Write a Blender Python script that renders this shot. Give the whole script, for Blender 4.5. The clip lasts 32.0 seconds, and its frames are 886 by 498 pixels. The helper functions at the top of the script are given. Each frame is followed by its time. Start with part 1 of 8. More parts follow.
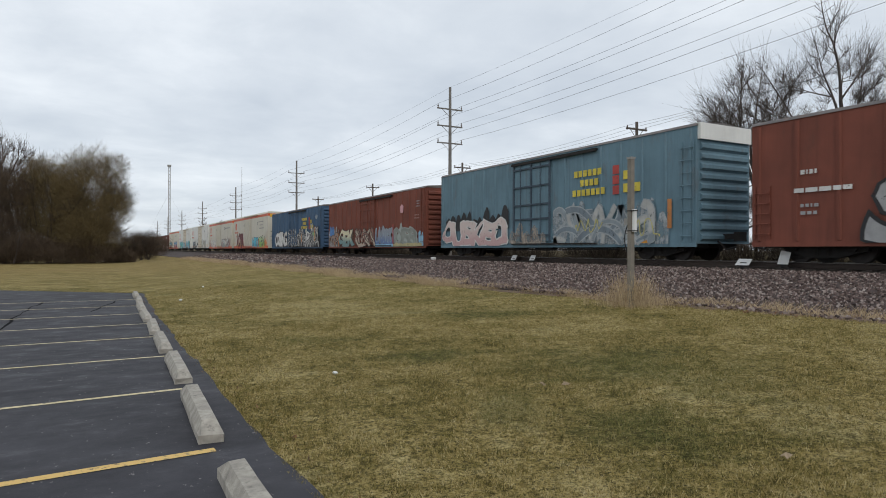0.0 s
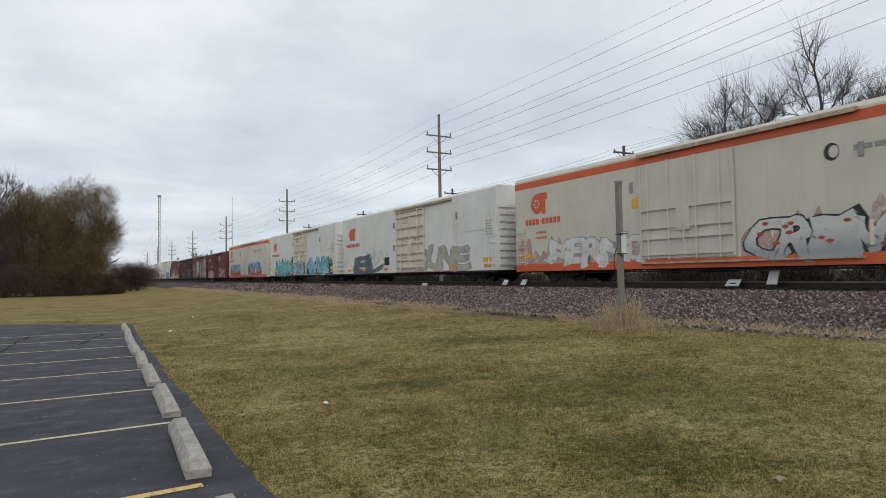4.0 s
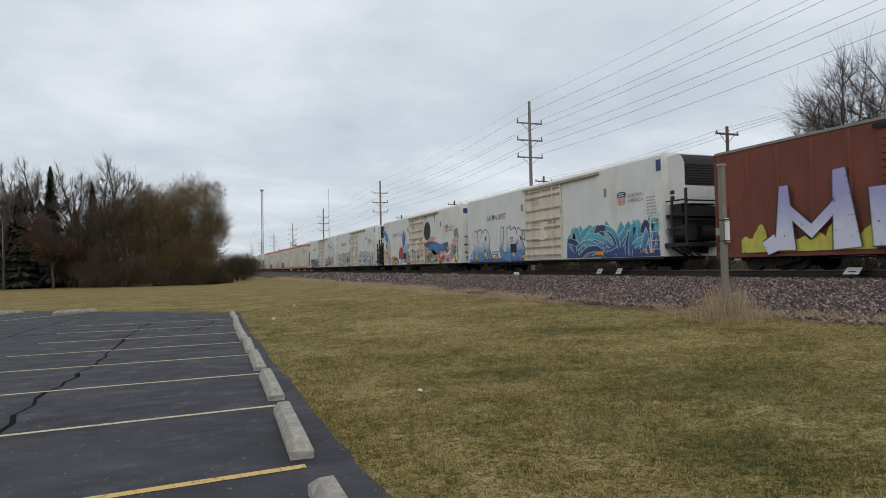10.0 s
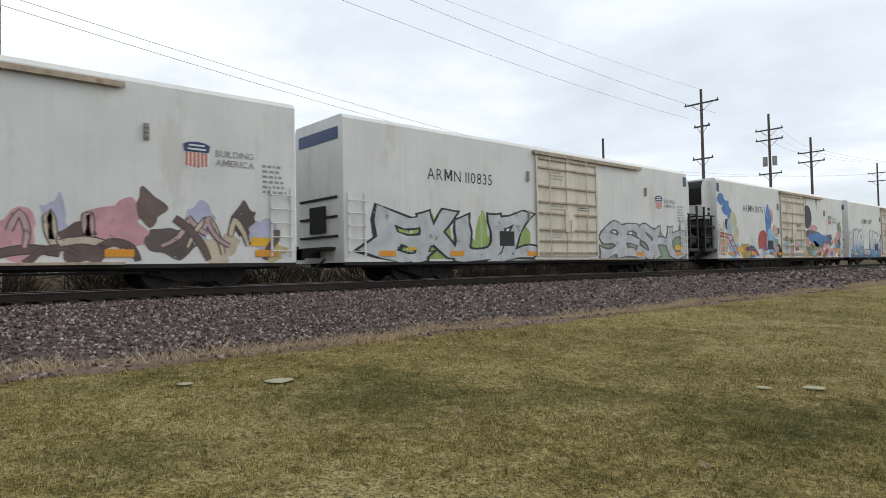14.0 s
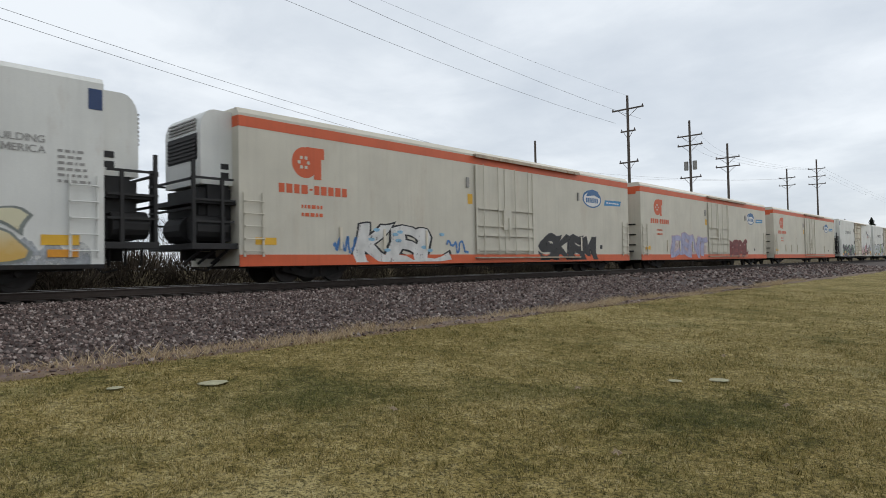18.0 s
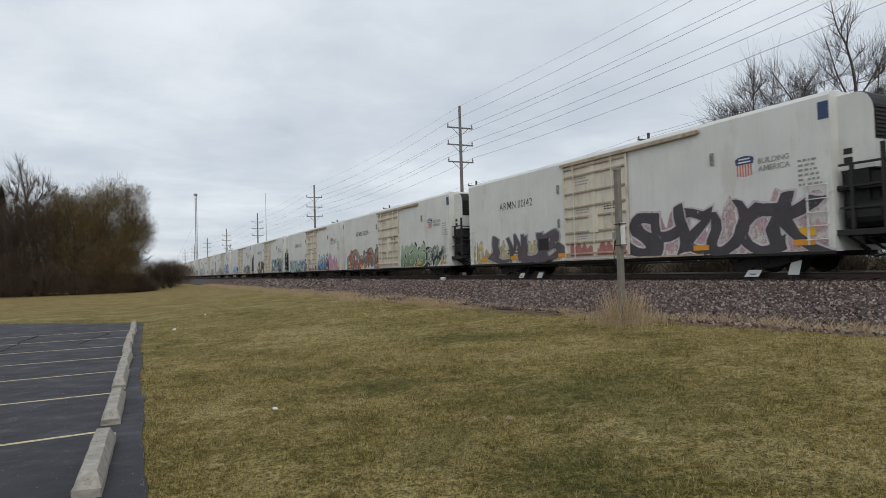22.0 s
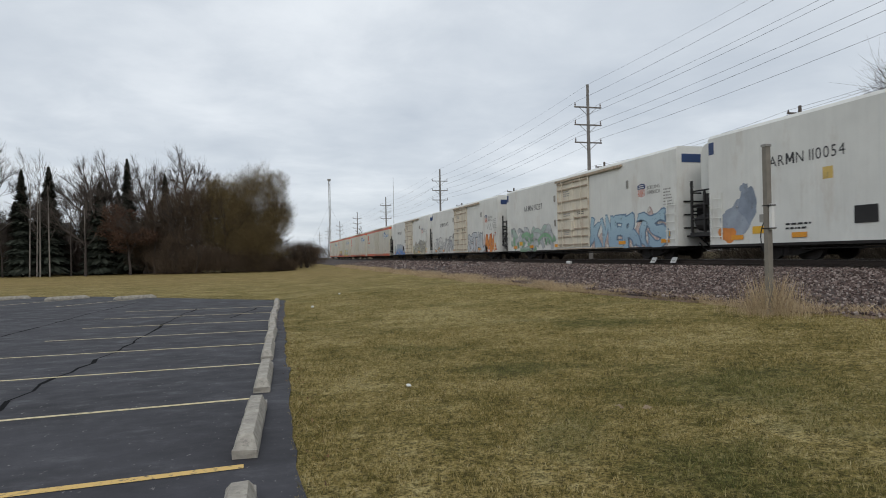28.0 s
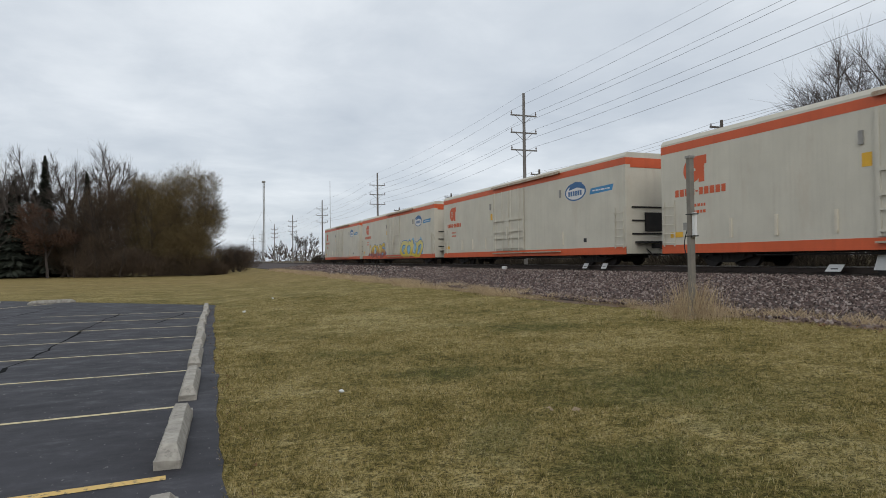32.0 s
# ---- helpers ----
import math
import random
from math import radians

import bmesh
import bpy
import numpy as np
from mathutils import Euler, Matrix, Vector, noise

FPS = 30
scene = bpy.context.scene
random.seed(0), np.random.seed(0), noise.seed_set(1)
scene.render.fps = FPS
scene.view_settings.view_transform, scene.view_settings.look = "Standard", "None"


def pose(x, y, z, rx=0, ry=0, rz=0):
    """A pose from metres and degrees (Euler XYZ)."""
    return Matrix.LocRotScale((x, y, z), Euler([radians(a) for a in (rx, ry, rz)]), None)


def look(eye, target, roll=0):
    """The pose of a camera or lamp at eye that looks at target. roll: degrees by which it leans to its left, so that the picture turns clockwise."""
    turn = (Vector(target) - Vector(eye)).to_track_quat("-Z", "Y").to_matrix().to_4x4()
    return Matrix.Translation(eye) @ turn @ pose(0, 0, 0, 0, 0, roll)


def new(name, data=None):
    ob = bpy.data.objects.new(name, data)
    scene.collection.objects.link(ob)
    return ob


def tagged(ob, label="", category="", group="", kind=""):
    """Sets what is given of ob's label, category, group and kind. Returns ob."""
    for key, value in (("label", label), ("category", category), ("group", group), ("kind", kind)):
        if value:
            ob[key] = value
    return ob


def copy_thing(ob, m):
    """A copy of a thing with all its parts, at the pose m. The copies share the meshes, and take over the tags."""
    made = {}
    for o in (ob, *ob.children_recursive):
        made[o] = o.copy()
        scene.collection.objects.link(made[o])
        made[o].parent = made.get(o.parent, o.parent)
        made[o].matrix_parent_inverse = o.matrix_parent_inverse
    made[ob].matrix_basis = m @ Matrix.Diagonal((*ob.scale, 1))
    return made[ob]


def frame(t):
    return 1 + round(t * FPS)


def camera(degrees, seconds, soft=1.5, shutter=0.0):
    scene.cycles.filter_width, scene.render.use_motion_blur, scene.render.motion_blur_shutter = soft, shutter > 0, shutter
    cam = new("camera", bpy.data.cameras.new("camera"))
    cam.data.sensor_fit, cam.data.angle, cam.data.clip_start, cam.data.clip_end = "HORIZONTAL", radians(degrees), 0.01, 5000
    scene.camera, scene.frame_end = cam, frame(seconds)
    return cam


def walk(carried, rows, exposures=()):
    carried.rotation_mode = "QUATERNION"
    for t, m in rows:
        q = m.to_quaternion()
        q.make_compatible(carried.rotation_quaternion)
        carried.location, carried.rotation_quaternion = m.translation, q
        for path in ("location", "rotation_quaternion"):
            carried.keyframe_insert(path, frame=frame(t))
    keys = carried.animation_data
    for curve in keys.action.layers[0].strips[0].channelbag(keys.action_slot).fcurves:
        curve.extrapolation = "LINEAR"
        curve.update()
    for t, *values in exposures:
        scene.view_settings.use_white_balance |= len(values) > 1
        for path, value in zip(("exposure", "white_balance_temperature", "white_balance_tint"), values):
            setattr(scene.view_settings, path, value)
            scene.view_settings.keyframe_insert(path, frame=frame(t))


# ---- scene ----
cam = camera(70.2, 32.0, 0.9, 0.06)
PATH = [
    (0, (-0.833, -5.404, 1.642), (0.137, -3.655, 1.644), 0.1),
    (0.5, (-0.812, -5.405, 1.639), (0.25, -3.71, 1.621), 1.1),
    (1, (-0.815, -5.417, 1.652), (0.228, -3.711, 1.68), -0.7),
    (1.5, (-0.813, -5.437, 1.661), (0.221, -3.726, 1.721), -0.7),
    (2, (-0.8, -5.43, 1.663), (0.245, -3.726, 1.725), -0.6),
    (2.5, (-0.816, -5.424, 1.65), (0.216, -3.713, 1.725), -0.5),
    (3, (-0.825, -5.441, 1.655), (0.183, -3.716, 1.741), -0.1),
    (3.5, (-0.811, -5.423, 1.657), (0.19, -3.693, 1.741), -0.7),
    (5.5, (-0.822, -5.46, 1.652), (0.086, -3.679, 1.727), -0.8),
    (6, (-0.856, -5.435, 1.652), (-0.154, -3.563, 1.706), -1.5),
    (6.5, (-0.857, -5.398, 1.641), (-0.289, -3.481, 1.695), -1.6),
    (7, (-0.832, -5.385, 1.645), (-0.258, -3.469, 1.699), -2.2),
    (7.5, (-0.833, -5.386, 1.643), (-0.217, -3.484, 1.695), -2.0),
    (8, (-0.826, -5.393, 1.647), (-0.14, -3.515, 1.694), -1.2),
    (9, (-0.81, -5.418, 1.656), (-0.039, -3.573, 1.701), -1.5),
    (9.5, (-0.808, -5.401, 1.655), (-0.058, -3.547, 1.704), -1.4),
    (10, (-0.814, -5.416, 1.662), (-0.081, -3.556, 1.716), -1.2),
    (10.3, (-0.736, -5.373, 1.643), (0.172, -3.592, 1.695), -1.5),
    (10.6, (-0.549, -5.406, 1.625), (0.846, -3.974, 1.669), -0.2),
    (10.8, (-0.39, -5.449, 1.592), (1.263, -4.324, 1.644), 1.2),
    (11, (-0.215, -5.471, 1.537), (1.608, -4.652, 1.592), 0.2),
    (11.3, (0.257, -5.599, 1.438), (2.226, -5.253, 1.487), -1.4),
    (11.6, (0.263, -5.779, 1.54), (2.251, -5.998, 1.58), -2.4),
    (12, (0.74, -5.2, 1.70), (2.585, -5.968, 1.777), -0.8),
    (12.2, (0.683, -5.274, 1.622), (2.511, -6.084, 1.691), -1.5),
    (12.5, (0.905, -5.292, 1.637), (2.7, -6.168, 1.747), 1.0),
    (13, (1.239, -5.396, 1.649), (2.84, -6.592, 1.726), -0.5),
    (13.5, (1.549, -5.327, 1.659), (3.038, -6.662, 1.684), -1.5),
    (14, (1.872, -5.438, 1.651), (3.373, -6.758, 1.711), -1.1),
    (14.5, (2.18, -5.541, 1.699), (3.626, -6.922, 1.766), -1.3),
    (16.5, (2.249, -5.524, 1.756), (3.441, -7.128, 1.845), -1.1),
    (17, (2.056, -5.505, 1.733), (3.36, -7.016, 1.861), -3.3),
    (17.5, (1.839, -5.339, 1.712), (3.221, -6.777, 1.862), -3.9),
    (18, (1.67, -5.266, 1.698), (3.028, -6.734, 1.75), -1.1),
    (18.5, (1.491, -5.319, 1.68), (3.111, -6.488, 1.784), -1.8),
    (19, (1.156, -5.219, 1.744), (3.094, -5.706, 1.814), -1.5),
    (19.3, (0.992, -5.056, 1.702), (2.988, -5.026, 1.818), -3.5),
    (19.6, (0.661, -5.311, 1.739), (2.554, -4.67, 1.807), -4.1),
    (19.8, (0.49, -5.491, 1.783), (2.27, -4.582, 1.848), -3.8),
    (20, (0.55, -5.34, 1.70), (2.173, -4.175, 1.782), -3.1),
    (20.2, (0.431, -5.454, 1.693), (1.833, -4.031, 1.788), -2.2),
    (20.5, (0.408, -5.561, 1.694), (1.598, -3.957, 1.793), -2.5),
    (21, (0.353, -5.427, 1.671), (1.345, -3.693, 1.773), -2.8),
    (21.5, (0.339, -5.357, 1.658), (1.266, -3.586, 1.745), -2.3),
    (22, (0.332, -5.385, 1.672), (1.231, -3.6, 1.736), -1.7),
    (22.5, (0.321, -5.336, 1.672), (1.193, -3.536, 1.724), -1.0),
    (23, (0.315, -5.309, 1.666), (1.169, -3.501, 1.709), -0.7),
    (23.5, (0.327, -5.319, 1.672), (1.174, -3.507, 1.707), -0.3),
    (24, (0.323, -5.287, 1.651), (1.159, -3.471, 1.685), -0.5),
    (24.5, (0.317, -5.291, 1.662), (1.146, -3.471, 1.694), -0.4),
    (26.5, (0.32, -5.295, 1.657), (1.15, -3.476, 1.68), -0.2),
    (27, (0.322, -5.303, 1.659), (1.148, -3.482, 1.682), -0.3),
    (27.5, (0.301, -5.302, 1.654), (1.114, -3.475, 1.678), -0.7),
    (28, (0.255, -5.316, 1.664), (0.79, -3.389, 1.684), -1.1),
    (28.5, (0.233, -5.301, 1.663), (0.633, -3.342, 1.681), -1.1),
    (29, (0.235, -5.263, 1.649), (0.672, -3.312, 1.663), -0.9),
    (29.5, (0.243, -5.286, 1.653), (0.684, -3.336, 1.661), -1.3),
    (30, (0.26, -5.292, 1.656), (0.735, -3.349, 1.662), -0.9),
    (30.5, (0.265, -5.302, 1.664), (0.846, -3.389, 1.671), -1.2),
    (31, (0.276, -5.302, 1.664), (0.898, -3.401, 1.677), -1.4),
    (31.5, (0.277, -5.32, 1.665), (0.951, -3.437, 1.689), -1.2),
    (32, (0.284, -5.323, 1.66), (1.008, -3.458, 1.692), -0.7),
]
EXPOSURES = [(0.0, 0.12), (3.0, 0.10), (5.5, 0.02), (9.0, -0.02), (10.0, -0.02), (11.0, 0.05), (12.0, 0.40), (13.0, 0.42), (14.0, 0.34), (16.5, 0.16), (17.0, 0.14), (18.0, 0.13), (19.0, 0.25), (20.0, 0.16), (21.0, 0.0), (32.0, 0.0)]
walk(cam, [(t, look(a, b, r)) for t, a, b, r in PATH], EXPOSURES)


# ---- small building helpers ----
def mesh_of(name, bm, mat=None, smooth=False):
    me = bpy.data.meshes.new(name)
    bm.normal_update()
    bm.to_mesh(me)
    bm.free()
    if mat is not None:
        for m in (mat if isinstance(mat, (list, tuple)) else [mat]):
            me.materials.append(m)
    if smooth:
        for p in me.polygons:
            p.use_smooth = True
    return me


def part(name, bm, material, parent, label="", smooth=False):
    ob = new(name, mesh_of(name, bm, material, smooth))
    ob.parent = parent
    return tagged(ob, label)


def share(name, me, parent, m):
    ob = new(name, me)
    ob.parent = parent
    ob.matrix_basis = m
    return ob


def box(bm, x0, x1, y0, y1, z0, z1, mat=0):
    v = [bm.verts.new((x, y, z)) for z in (z0, z1) for x, y in ((x0, y0), (x1, y0), (x1, y1), (x0, y1))]
    for f in ((3, 2, 1, 0), (4, 5, 6, 7), (0, 1, 5, 4), (1, 2, 6, 5), (2, 3, 7, 6), (3, 0, 4, 7)):
        bm.faces.new([v[i] for i in f]).material_index = mat
    return v


def tube(bm, a, b, r0, r1=None, n=8, mat=0, caps=True):
    a, b = Vector(a), Vector(b)
    r1 = r0 if r1 is None else r1
    d = (b - a).normalized()
    u = d.orthogonal().normalized()
    w = d.cross(u)
    ring = []
    for c, r in ((a, r0), (b, r1)):
        ring.append([bm.verts.new(c + (u * math.cos(2 * math.pi * i / n) + w * math.sin(2 * math.pi * i / n)) * r) for i in range(n)])
    for i in range(n):
        j = (i + 1) % n
        bm.faces.new((ring[0][i], ring[0][j], ring[1][j], ring[1][i])).material_index = mat
    if caps:
        bm.faces.new(ring[0][::-1]).material_index = mat
        bm.faces.new(ring[1]).material_index = mat


def prism_y(bm, profile, y0, y1, mat=0):
    """A profile of (x, z), anticlockwise seen from -y, drawn out along y."""
    a = [bm.verts.new((x, y0, z)) for x, z in profile]
    b = [bm.verts.new((x, y1, z)) for x, z in profile]
    n = len(profile)
    for i in range(n):
        j = (i + 1) % n
        bm.faces.new((a[i], a[j], b[j], b[i])).material_index = mat
    bm.faces.new(a[::-1]).material_index = mat
    bm.faces.new(b).material_index = mat


def thing(name, label, category, group="", kind="", m=None):
    ob = new(name)
    ob.empty_display_size = 0.3
    if m is not None:
        ob.matrix_basis = m
    return tagged(ob, label, category, group, kind)


# ---- material helpers ----
def nodes_of(name):
    m = bpy.data.materials.new(name)
    m.use_nodes = True
    t = m.node_tree
    t.nodes.clear()
    out = t.nodes.new("ShaderNodeOutputMaterial")
    p = t.nodes.new("ShaderNodeBsdfPrincipled")
    t.links.new(p.outputs[0], out.inputs[0])
    return m, t, p


def add(t, kind, **props):
    n = t.nodes.new("ShaderNode" + kind)
    for k, v in props.items():
        n.inputs[k].default_value = v
    return n


def coord(t, space="Object", scale=None):
    c = t.nodes.new("ShaderNodeTexCoord")
    if scale is None:
        return c.outputs[space]
    mp = t.nodes.new("ShaderNodeMapping")
    mp.inputs["Scale"].default_value = scale
    t.links.new(c.outputs[space], mp.inputs[0])
    return mp.outputs[0]


def noise_tex(t, vec, scale, detail=4, rough=0.55, dist=0.0):
    n = add(t, "TexNoise", Scale=scale, Detail=detail, Roughness=rough, Distortion=dist)
    t.links.new(vec, n.inputs["Vector"])
    return n.outputs["Fac"]


def ramp(t, fac, stops):
    n = t.nodes.new("ShaderNodeValToRGB")
    e = n.color_ramp.elements
    while len(e) < len(stops):
        e.new(0.5)
    for el, (p, c) in zip(e, stops):
        el.position = p
        el.color = (*c, 1) if len(c) == 3 else c
    t.links.new(fac, n.inputs[0])
    return n.outputs[0]


def mix(t, fac, a, b, kind="MIX"):
    n = t.nodes.new("ShaderNodeMix")
    n.data_type, n.blend_type = "RGBA", kind
    for sock, v in ((n.inputs[0], fac), (n.inputs[6], a), (n.inputs[7], b)):
        if isinstance(v, bpy.types.NodeSocket):
            t.links.new(v, sock)
        elif isinstance(v, (int, float)):
            sock.default_value = v
        else:
            sock.default_value = (*v, 1)
    return n.outputs[2]


def calc(t, op, a, b=0.0, clamp=False):
    n = t.nodes.new("ShaderNodeMath")
    n.operation, n.use_clamp = op, clamp
    for sock, v in ((n.inputs[0], a), (n.inputs[1], b)):
        if isinstance(v, bpy.types.NodeSocket):
            t.links.new(v, sock)
        else:
            sock.default_value = v
    return n.outputs[0]


def bump(t, p, height, strength, dist=0.02):
    n = add(t, "Bump", Strength=strength, Distance=dist)
    t.links.new(height, n.inputs["Height"])
    t.links.new(n.outputs[0], p.inputs["Normal"])


def worn(name, base, rough=0.6, var=0.18, scale=3.0, grain=40.0, bump_s=0.15, metal=0.0, rust=None, rust_amt=0.0, space="Object", streak=0.0):
    """A painted or plain surface: base colour with blotches, grain, and, where asked, rust and vertical streaks."""
    m, t, p = nodes_of(name)
    v = coord(t, space)
    big = noise_tex(t, v, scale, 5)
    fine = noise_tex(t, v, grain, 3)
    lo, hi = tuple(c * (1 - var) for c in base), tuple(min(1, c * (1 + var)) for c in base)
    col = mix(t, ramp(t, big, [(0.3, (0, 0, 0)), (0.7, (1, 1, 1))]), lo, hi)
    col = mix(t, calc(t, "MULTIPLY", fine, 0.35), col, tuple(c * 0.7 for c in base))
    if streak:
        s = noise_tex(t, coord(t, space, (2.2, 2.2, 0.12)), 2.6, 5, 0.65)
        col = mix(t, calc(t, "MULTIPLY", ramp(t, s, [(0.48, (0, 0, 0)), (0.75, (1, 1, 1))]), streak), col, tuple(c * 0.45 for c in base))
    if rust:
        r = noise_tex(t, coord(t, space, (1, 1, 0.35)), scale * 1.7, 8, 0.7)
        col = mix(t, calc(t, "MULTIPLY", ramp(t, r, [(0.55, (0, 0, 0)), (0.68, (1, 1, 1))]), rust_amt), col, rust)
    t.links.new(col, p.inputs["Base Color"])
    p.inputs["Roughness"].default_value = rough
    p.inputs["Metallic"].default_value = metal
    if bump_s:
        bump(t, p, fine, bump_s, 0.01)
    return m


# ---- world, sun, exposure ----
SUN_AZ, SUN_EL = 200.0, 32.0
world = bpy.data.worlds.new("overcast")
scene.world = world
world.use_nodes = True
wt = world.node_tree
wt.nodes.clear()
w_out = wt.nodes.new("ShaderNodeOutputWorld")
w_bg = wt.nodes.new("ShaderNodeBackground")
w_sky = wt.nodes.new("ShaderNodeTexSky")
w_sky.sky_type = "NISHITA"
w_sky.sun_disc = False
w_sky.sun_elevation, w_sky.sun_rotation = radians(SUN_EL), radians(SUN_AZ)
w_co = wt.nodes.new("ShaderNodeTexCoord")
w_sep = wt.nodes.new("ShaderNodeSeparateXYZ")
wt.links.new(w_co.outputs["Generated"], w_sep.inputs[0])
# clouds lie on a flat deck: the direction divided by its height
w_den = calc(wt, "ADD", calc(wt, "MAXIMUM", w_sep.outputs[2], 0.0), 0.16)
w_cmb = wt.nodes.new("ShaderNodeCombineXYZ")
wt.links.new(calc(wt, "DIVIDE", w_sep.outputs[0], w_den), w_cmb.inputs[0])
wt.links.new(calc(wt, "DIVIDE", w_sep.outputs[1], w_den), w_cmb.inputs[1])
w_n1 = noise_tex(wt, w_cmb.outputs[0], 0.75, 5, 0.5, 0.25)
w_n2 = noise_tex(wt, w_cmb.outputs[0], 2.6, 6, 0.6, 0.3)
w_f = calc(wt, "ADD", calc(wt, "MULTIPLY", w_n1, 0.75), calc(wt, "MULTIPLY", w_n2, 0.25))
w_cloud = ramp(wt, w_f, [(0.36, (0.50, 0.555, 0.63)), (0.48, (0.66, 0.71, 0.77)), (0.60, (0.90, 0.94, 0.98))])
w_hor = ramp(wt, calc(wt, "MAXIMUM", w_sep.outputs[2], 0.0), [(0.0, (0.55, 0.62, 0.70)), (0.18, (0.66, 0.72, 0.79)), (0.5, (0.78, 0.84, 0.90))])
w_deck = mix(wt, 0.66, w_hor, w_cloud)
w_scaled = mix(wt, 1.0, w_sky.outputs[0], (0.10, 0.10, 0.10), "MULTIPLY")
w_col = mix(wt, 0.93, w_scaled, w_deck)
wt.links.new(w_col, w_bg.inputs[0])
w_bg.inputs[1].default_value = 1.0
wt.links.new(w_bg.outputs[0], w_out.inputs[0])
sun_data = bpy.data.lights.new("sun", "SUN")
sun_data.energy, sun_data.angle, sun_data.color = 0.7, radians(25), (1.0, 0.96, 0.9)
sun = new("sun", sun_data)
sun.matrix_basis = look((0, 0, 50), (0 - 50 * math.sin(radians(SUN_AZ)) / math.tan(radians(SUN_EL)), 0 - 50 * math.cos(radians(SUN_AZ)) / math.tan(radians(SUN_EL)), 0))


# ---- materials ----
LUSH_SPOTS = ((-0.5, 23.6, 1.2), (0.9, 23.2, 1.0), (-2.6, 26.0, 1.3), (5.1, 0.6, 1.7), (7.0, 6.7, 1.3), (3.5, -1.4, 1.0), (3.6, 2.9, 0.9), (7.6, -9.5, 1.6), (4.2, -12.0, 1.2))
STRAW_SPOTS = ((6.2, 3.7, 1.0), (7.1, 3.6, 0.9), (1.3, 3.4, 0.9), (1.1, 0.6, 0.7), (1.5, 7.5, 1.2), (4.8, 12.2, 2.6), (5.6, -7.5, 1.2))


def spots(t, v, places, wob):
    """One soft-edged mask over round, wobbly spots of the lawn."""
    total = None
    for x, y, r in places:
        d = t.nodes.new("ShaderNodeVectorMath")
        d.operation = "DISTANCE"
        t.links.new(v, d.inputs[0])
        d.inputs[1].default_value = (x, y, 0.2)
        m = calc(t, "SUBTRACT", calc(t, "ADD", 1.0, wob), calc(t, "DIVIDE", d.outputs["Value"], r), True)
        total = m if total is None else calc(t, "MAXIMUM", total, m)
    return calc(t, "MULTIPLY", total, 1.3, True)


def lawn_tint(t, v):
    """Patches of the lawn: large drifts, trodden brown spots, lush green spots, and the tufts."""
    drift = noise_tex(t, v, 0.32, 4, 0.6, 0.4)
    clump = noise_tex(t, v, 4.5, 6, 0.8, 0.3)
    mid = noise_tex(t, v, 1.15, 4, 0.6, 0.6)
    wob = calc(t, "MULTIPLY", calc(t, "SUBTRACT", noise_tex(t, v, 1.7, 5, 0.7), 0.5), 2.2)
    green, straw = spots(t, v, LUSH_SPOTS, wob), spots(t, v, STRAW_SPOTS, wob)
    lush = ramp(t, noise_tex(t, v, 0.55, 3, 0.55, 0.5), [(0.56, (0, 0, 0)), (0.68, (1, 1, 1))])
    lush = calc(t, "MAXIMUM", calc(t, "MULTIPLY", lush, 0.7), green)
    f = calc(t, "ADD", calc(t, "MULTIPLY", drift, 0.40), calc(t, "MULTIPLY", clump, 0.72))
    f = calc(t, "SUBTRACT", calc(t, "ADD", f, calc(t, "MULTIPLY", mid, 0.46)), 0.22)
    f = calc(t, "ADD", calc(t, "SUBTRACT", f, calc(t, "MULTIPLY", green, 0.08)), calc(t, "MULTIPLY", straw, 0.08))
    return f, lush


def lawn_material():
    m, t, p = nodes_of("winter_lawn")
    v = coord(t, "Object")
    f, lush = lawn_tint(t, v)
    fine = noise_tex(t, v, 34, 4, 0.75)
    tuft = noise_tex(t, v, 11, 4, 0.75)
    col = ramp(t, f, [(0.36, (0.095, 0.086, 0.024)), (0.48, (0.232, 0.187, 0.057)), (0.58, (0.358, 0.276, 0.100)), (0.70, (0.50, 0.41, 0.185))])
    col = mix(t, calc(t, "MULTIPLY", lush, 0.45), col, (0.075, 0.098, 0.032))
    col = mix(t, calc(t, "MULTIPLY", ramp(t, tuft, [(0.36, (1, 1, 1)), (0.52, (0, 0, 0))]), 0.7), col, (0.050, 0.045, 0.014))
    col = mix(t, calc(t, "MULTIPLY", ramp(t, tuft, [(0.54, (0, 0, 0)), (0.70, (1, 1, 1))]), 0.5), col, (0.58, 0.49, 0.26))
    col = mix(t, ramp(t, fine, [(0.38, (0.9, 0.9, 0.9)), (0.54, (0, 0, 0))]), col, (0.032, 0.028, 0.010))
    sep = t.nodes.new("ShaderNodeSeparateXYZ")
    t.links.new(v, sep.inputs[0])
    far = ramp(t, calc(t, "DIVIDE", sep.outputs[1], 100.0), [(0.26, (0, 0, 0)), (0.55, (1, 1, 1))])
    col = mix(t, calc(t, "MULTIPLY", far, calc(t, "MULTIPLY", noise_tex(t, v, 0.12, 4), 0.8)), col, (0.27, 0.185, 0.080))
    beyond = ramp(t, calc(t, "DIVIDE", sep.outputs[0], 100.0), [(0.22, (0, 0, 0)), (0.25, (1, 1, 1))])
    col = mix(t, calc(t, "MULTIPLY", beyond, 0.85), col, (0.070, 0.055, 0.038))
    t.links.new(col, p.inputs["Base Color"])
    p.inputs["Roughness"].default_value = 0.95
    p.inputs["Specular IOR Level"].default_value = 0.1
    bump(t, p, fine, 0.8, 0.05)
    return m


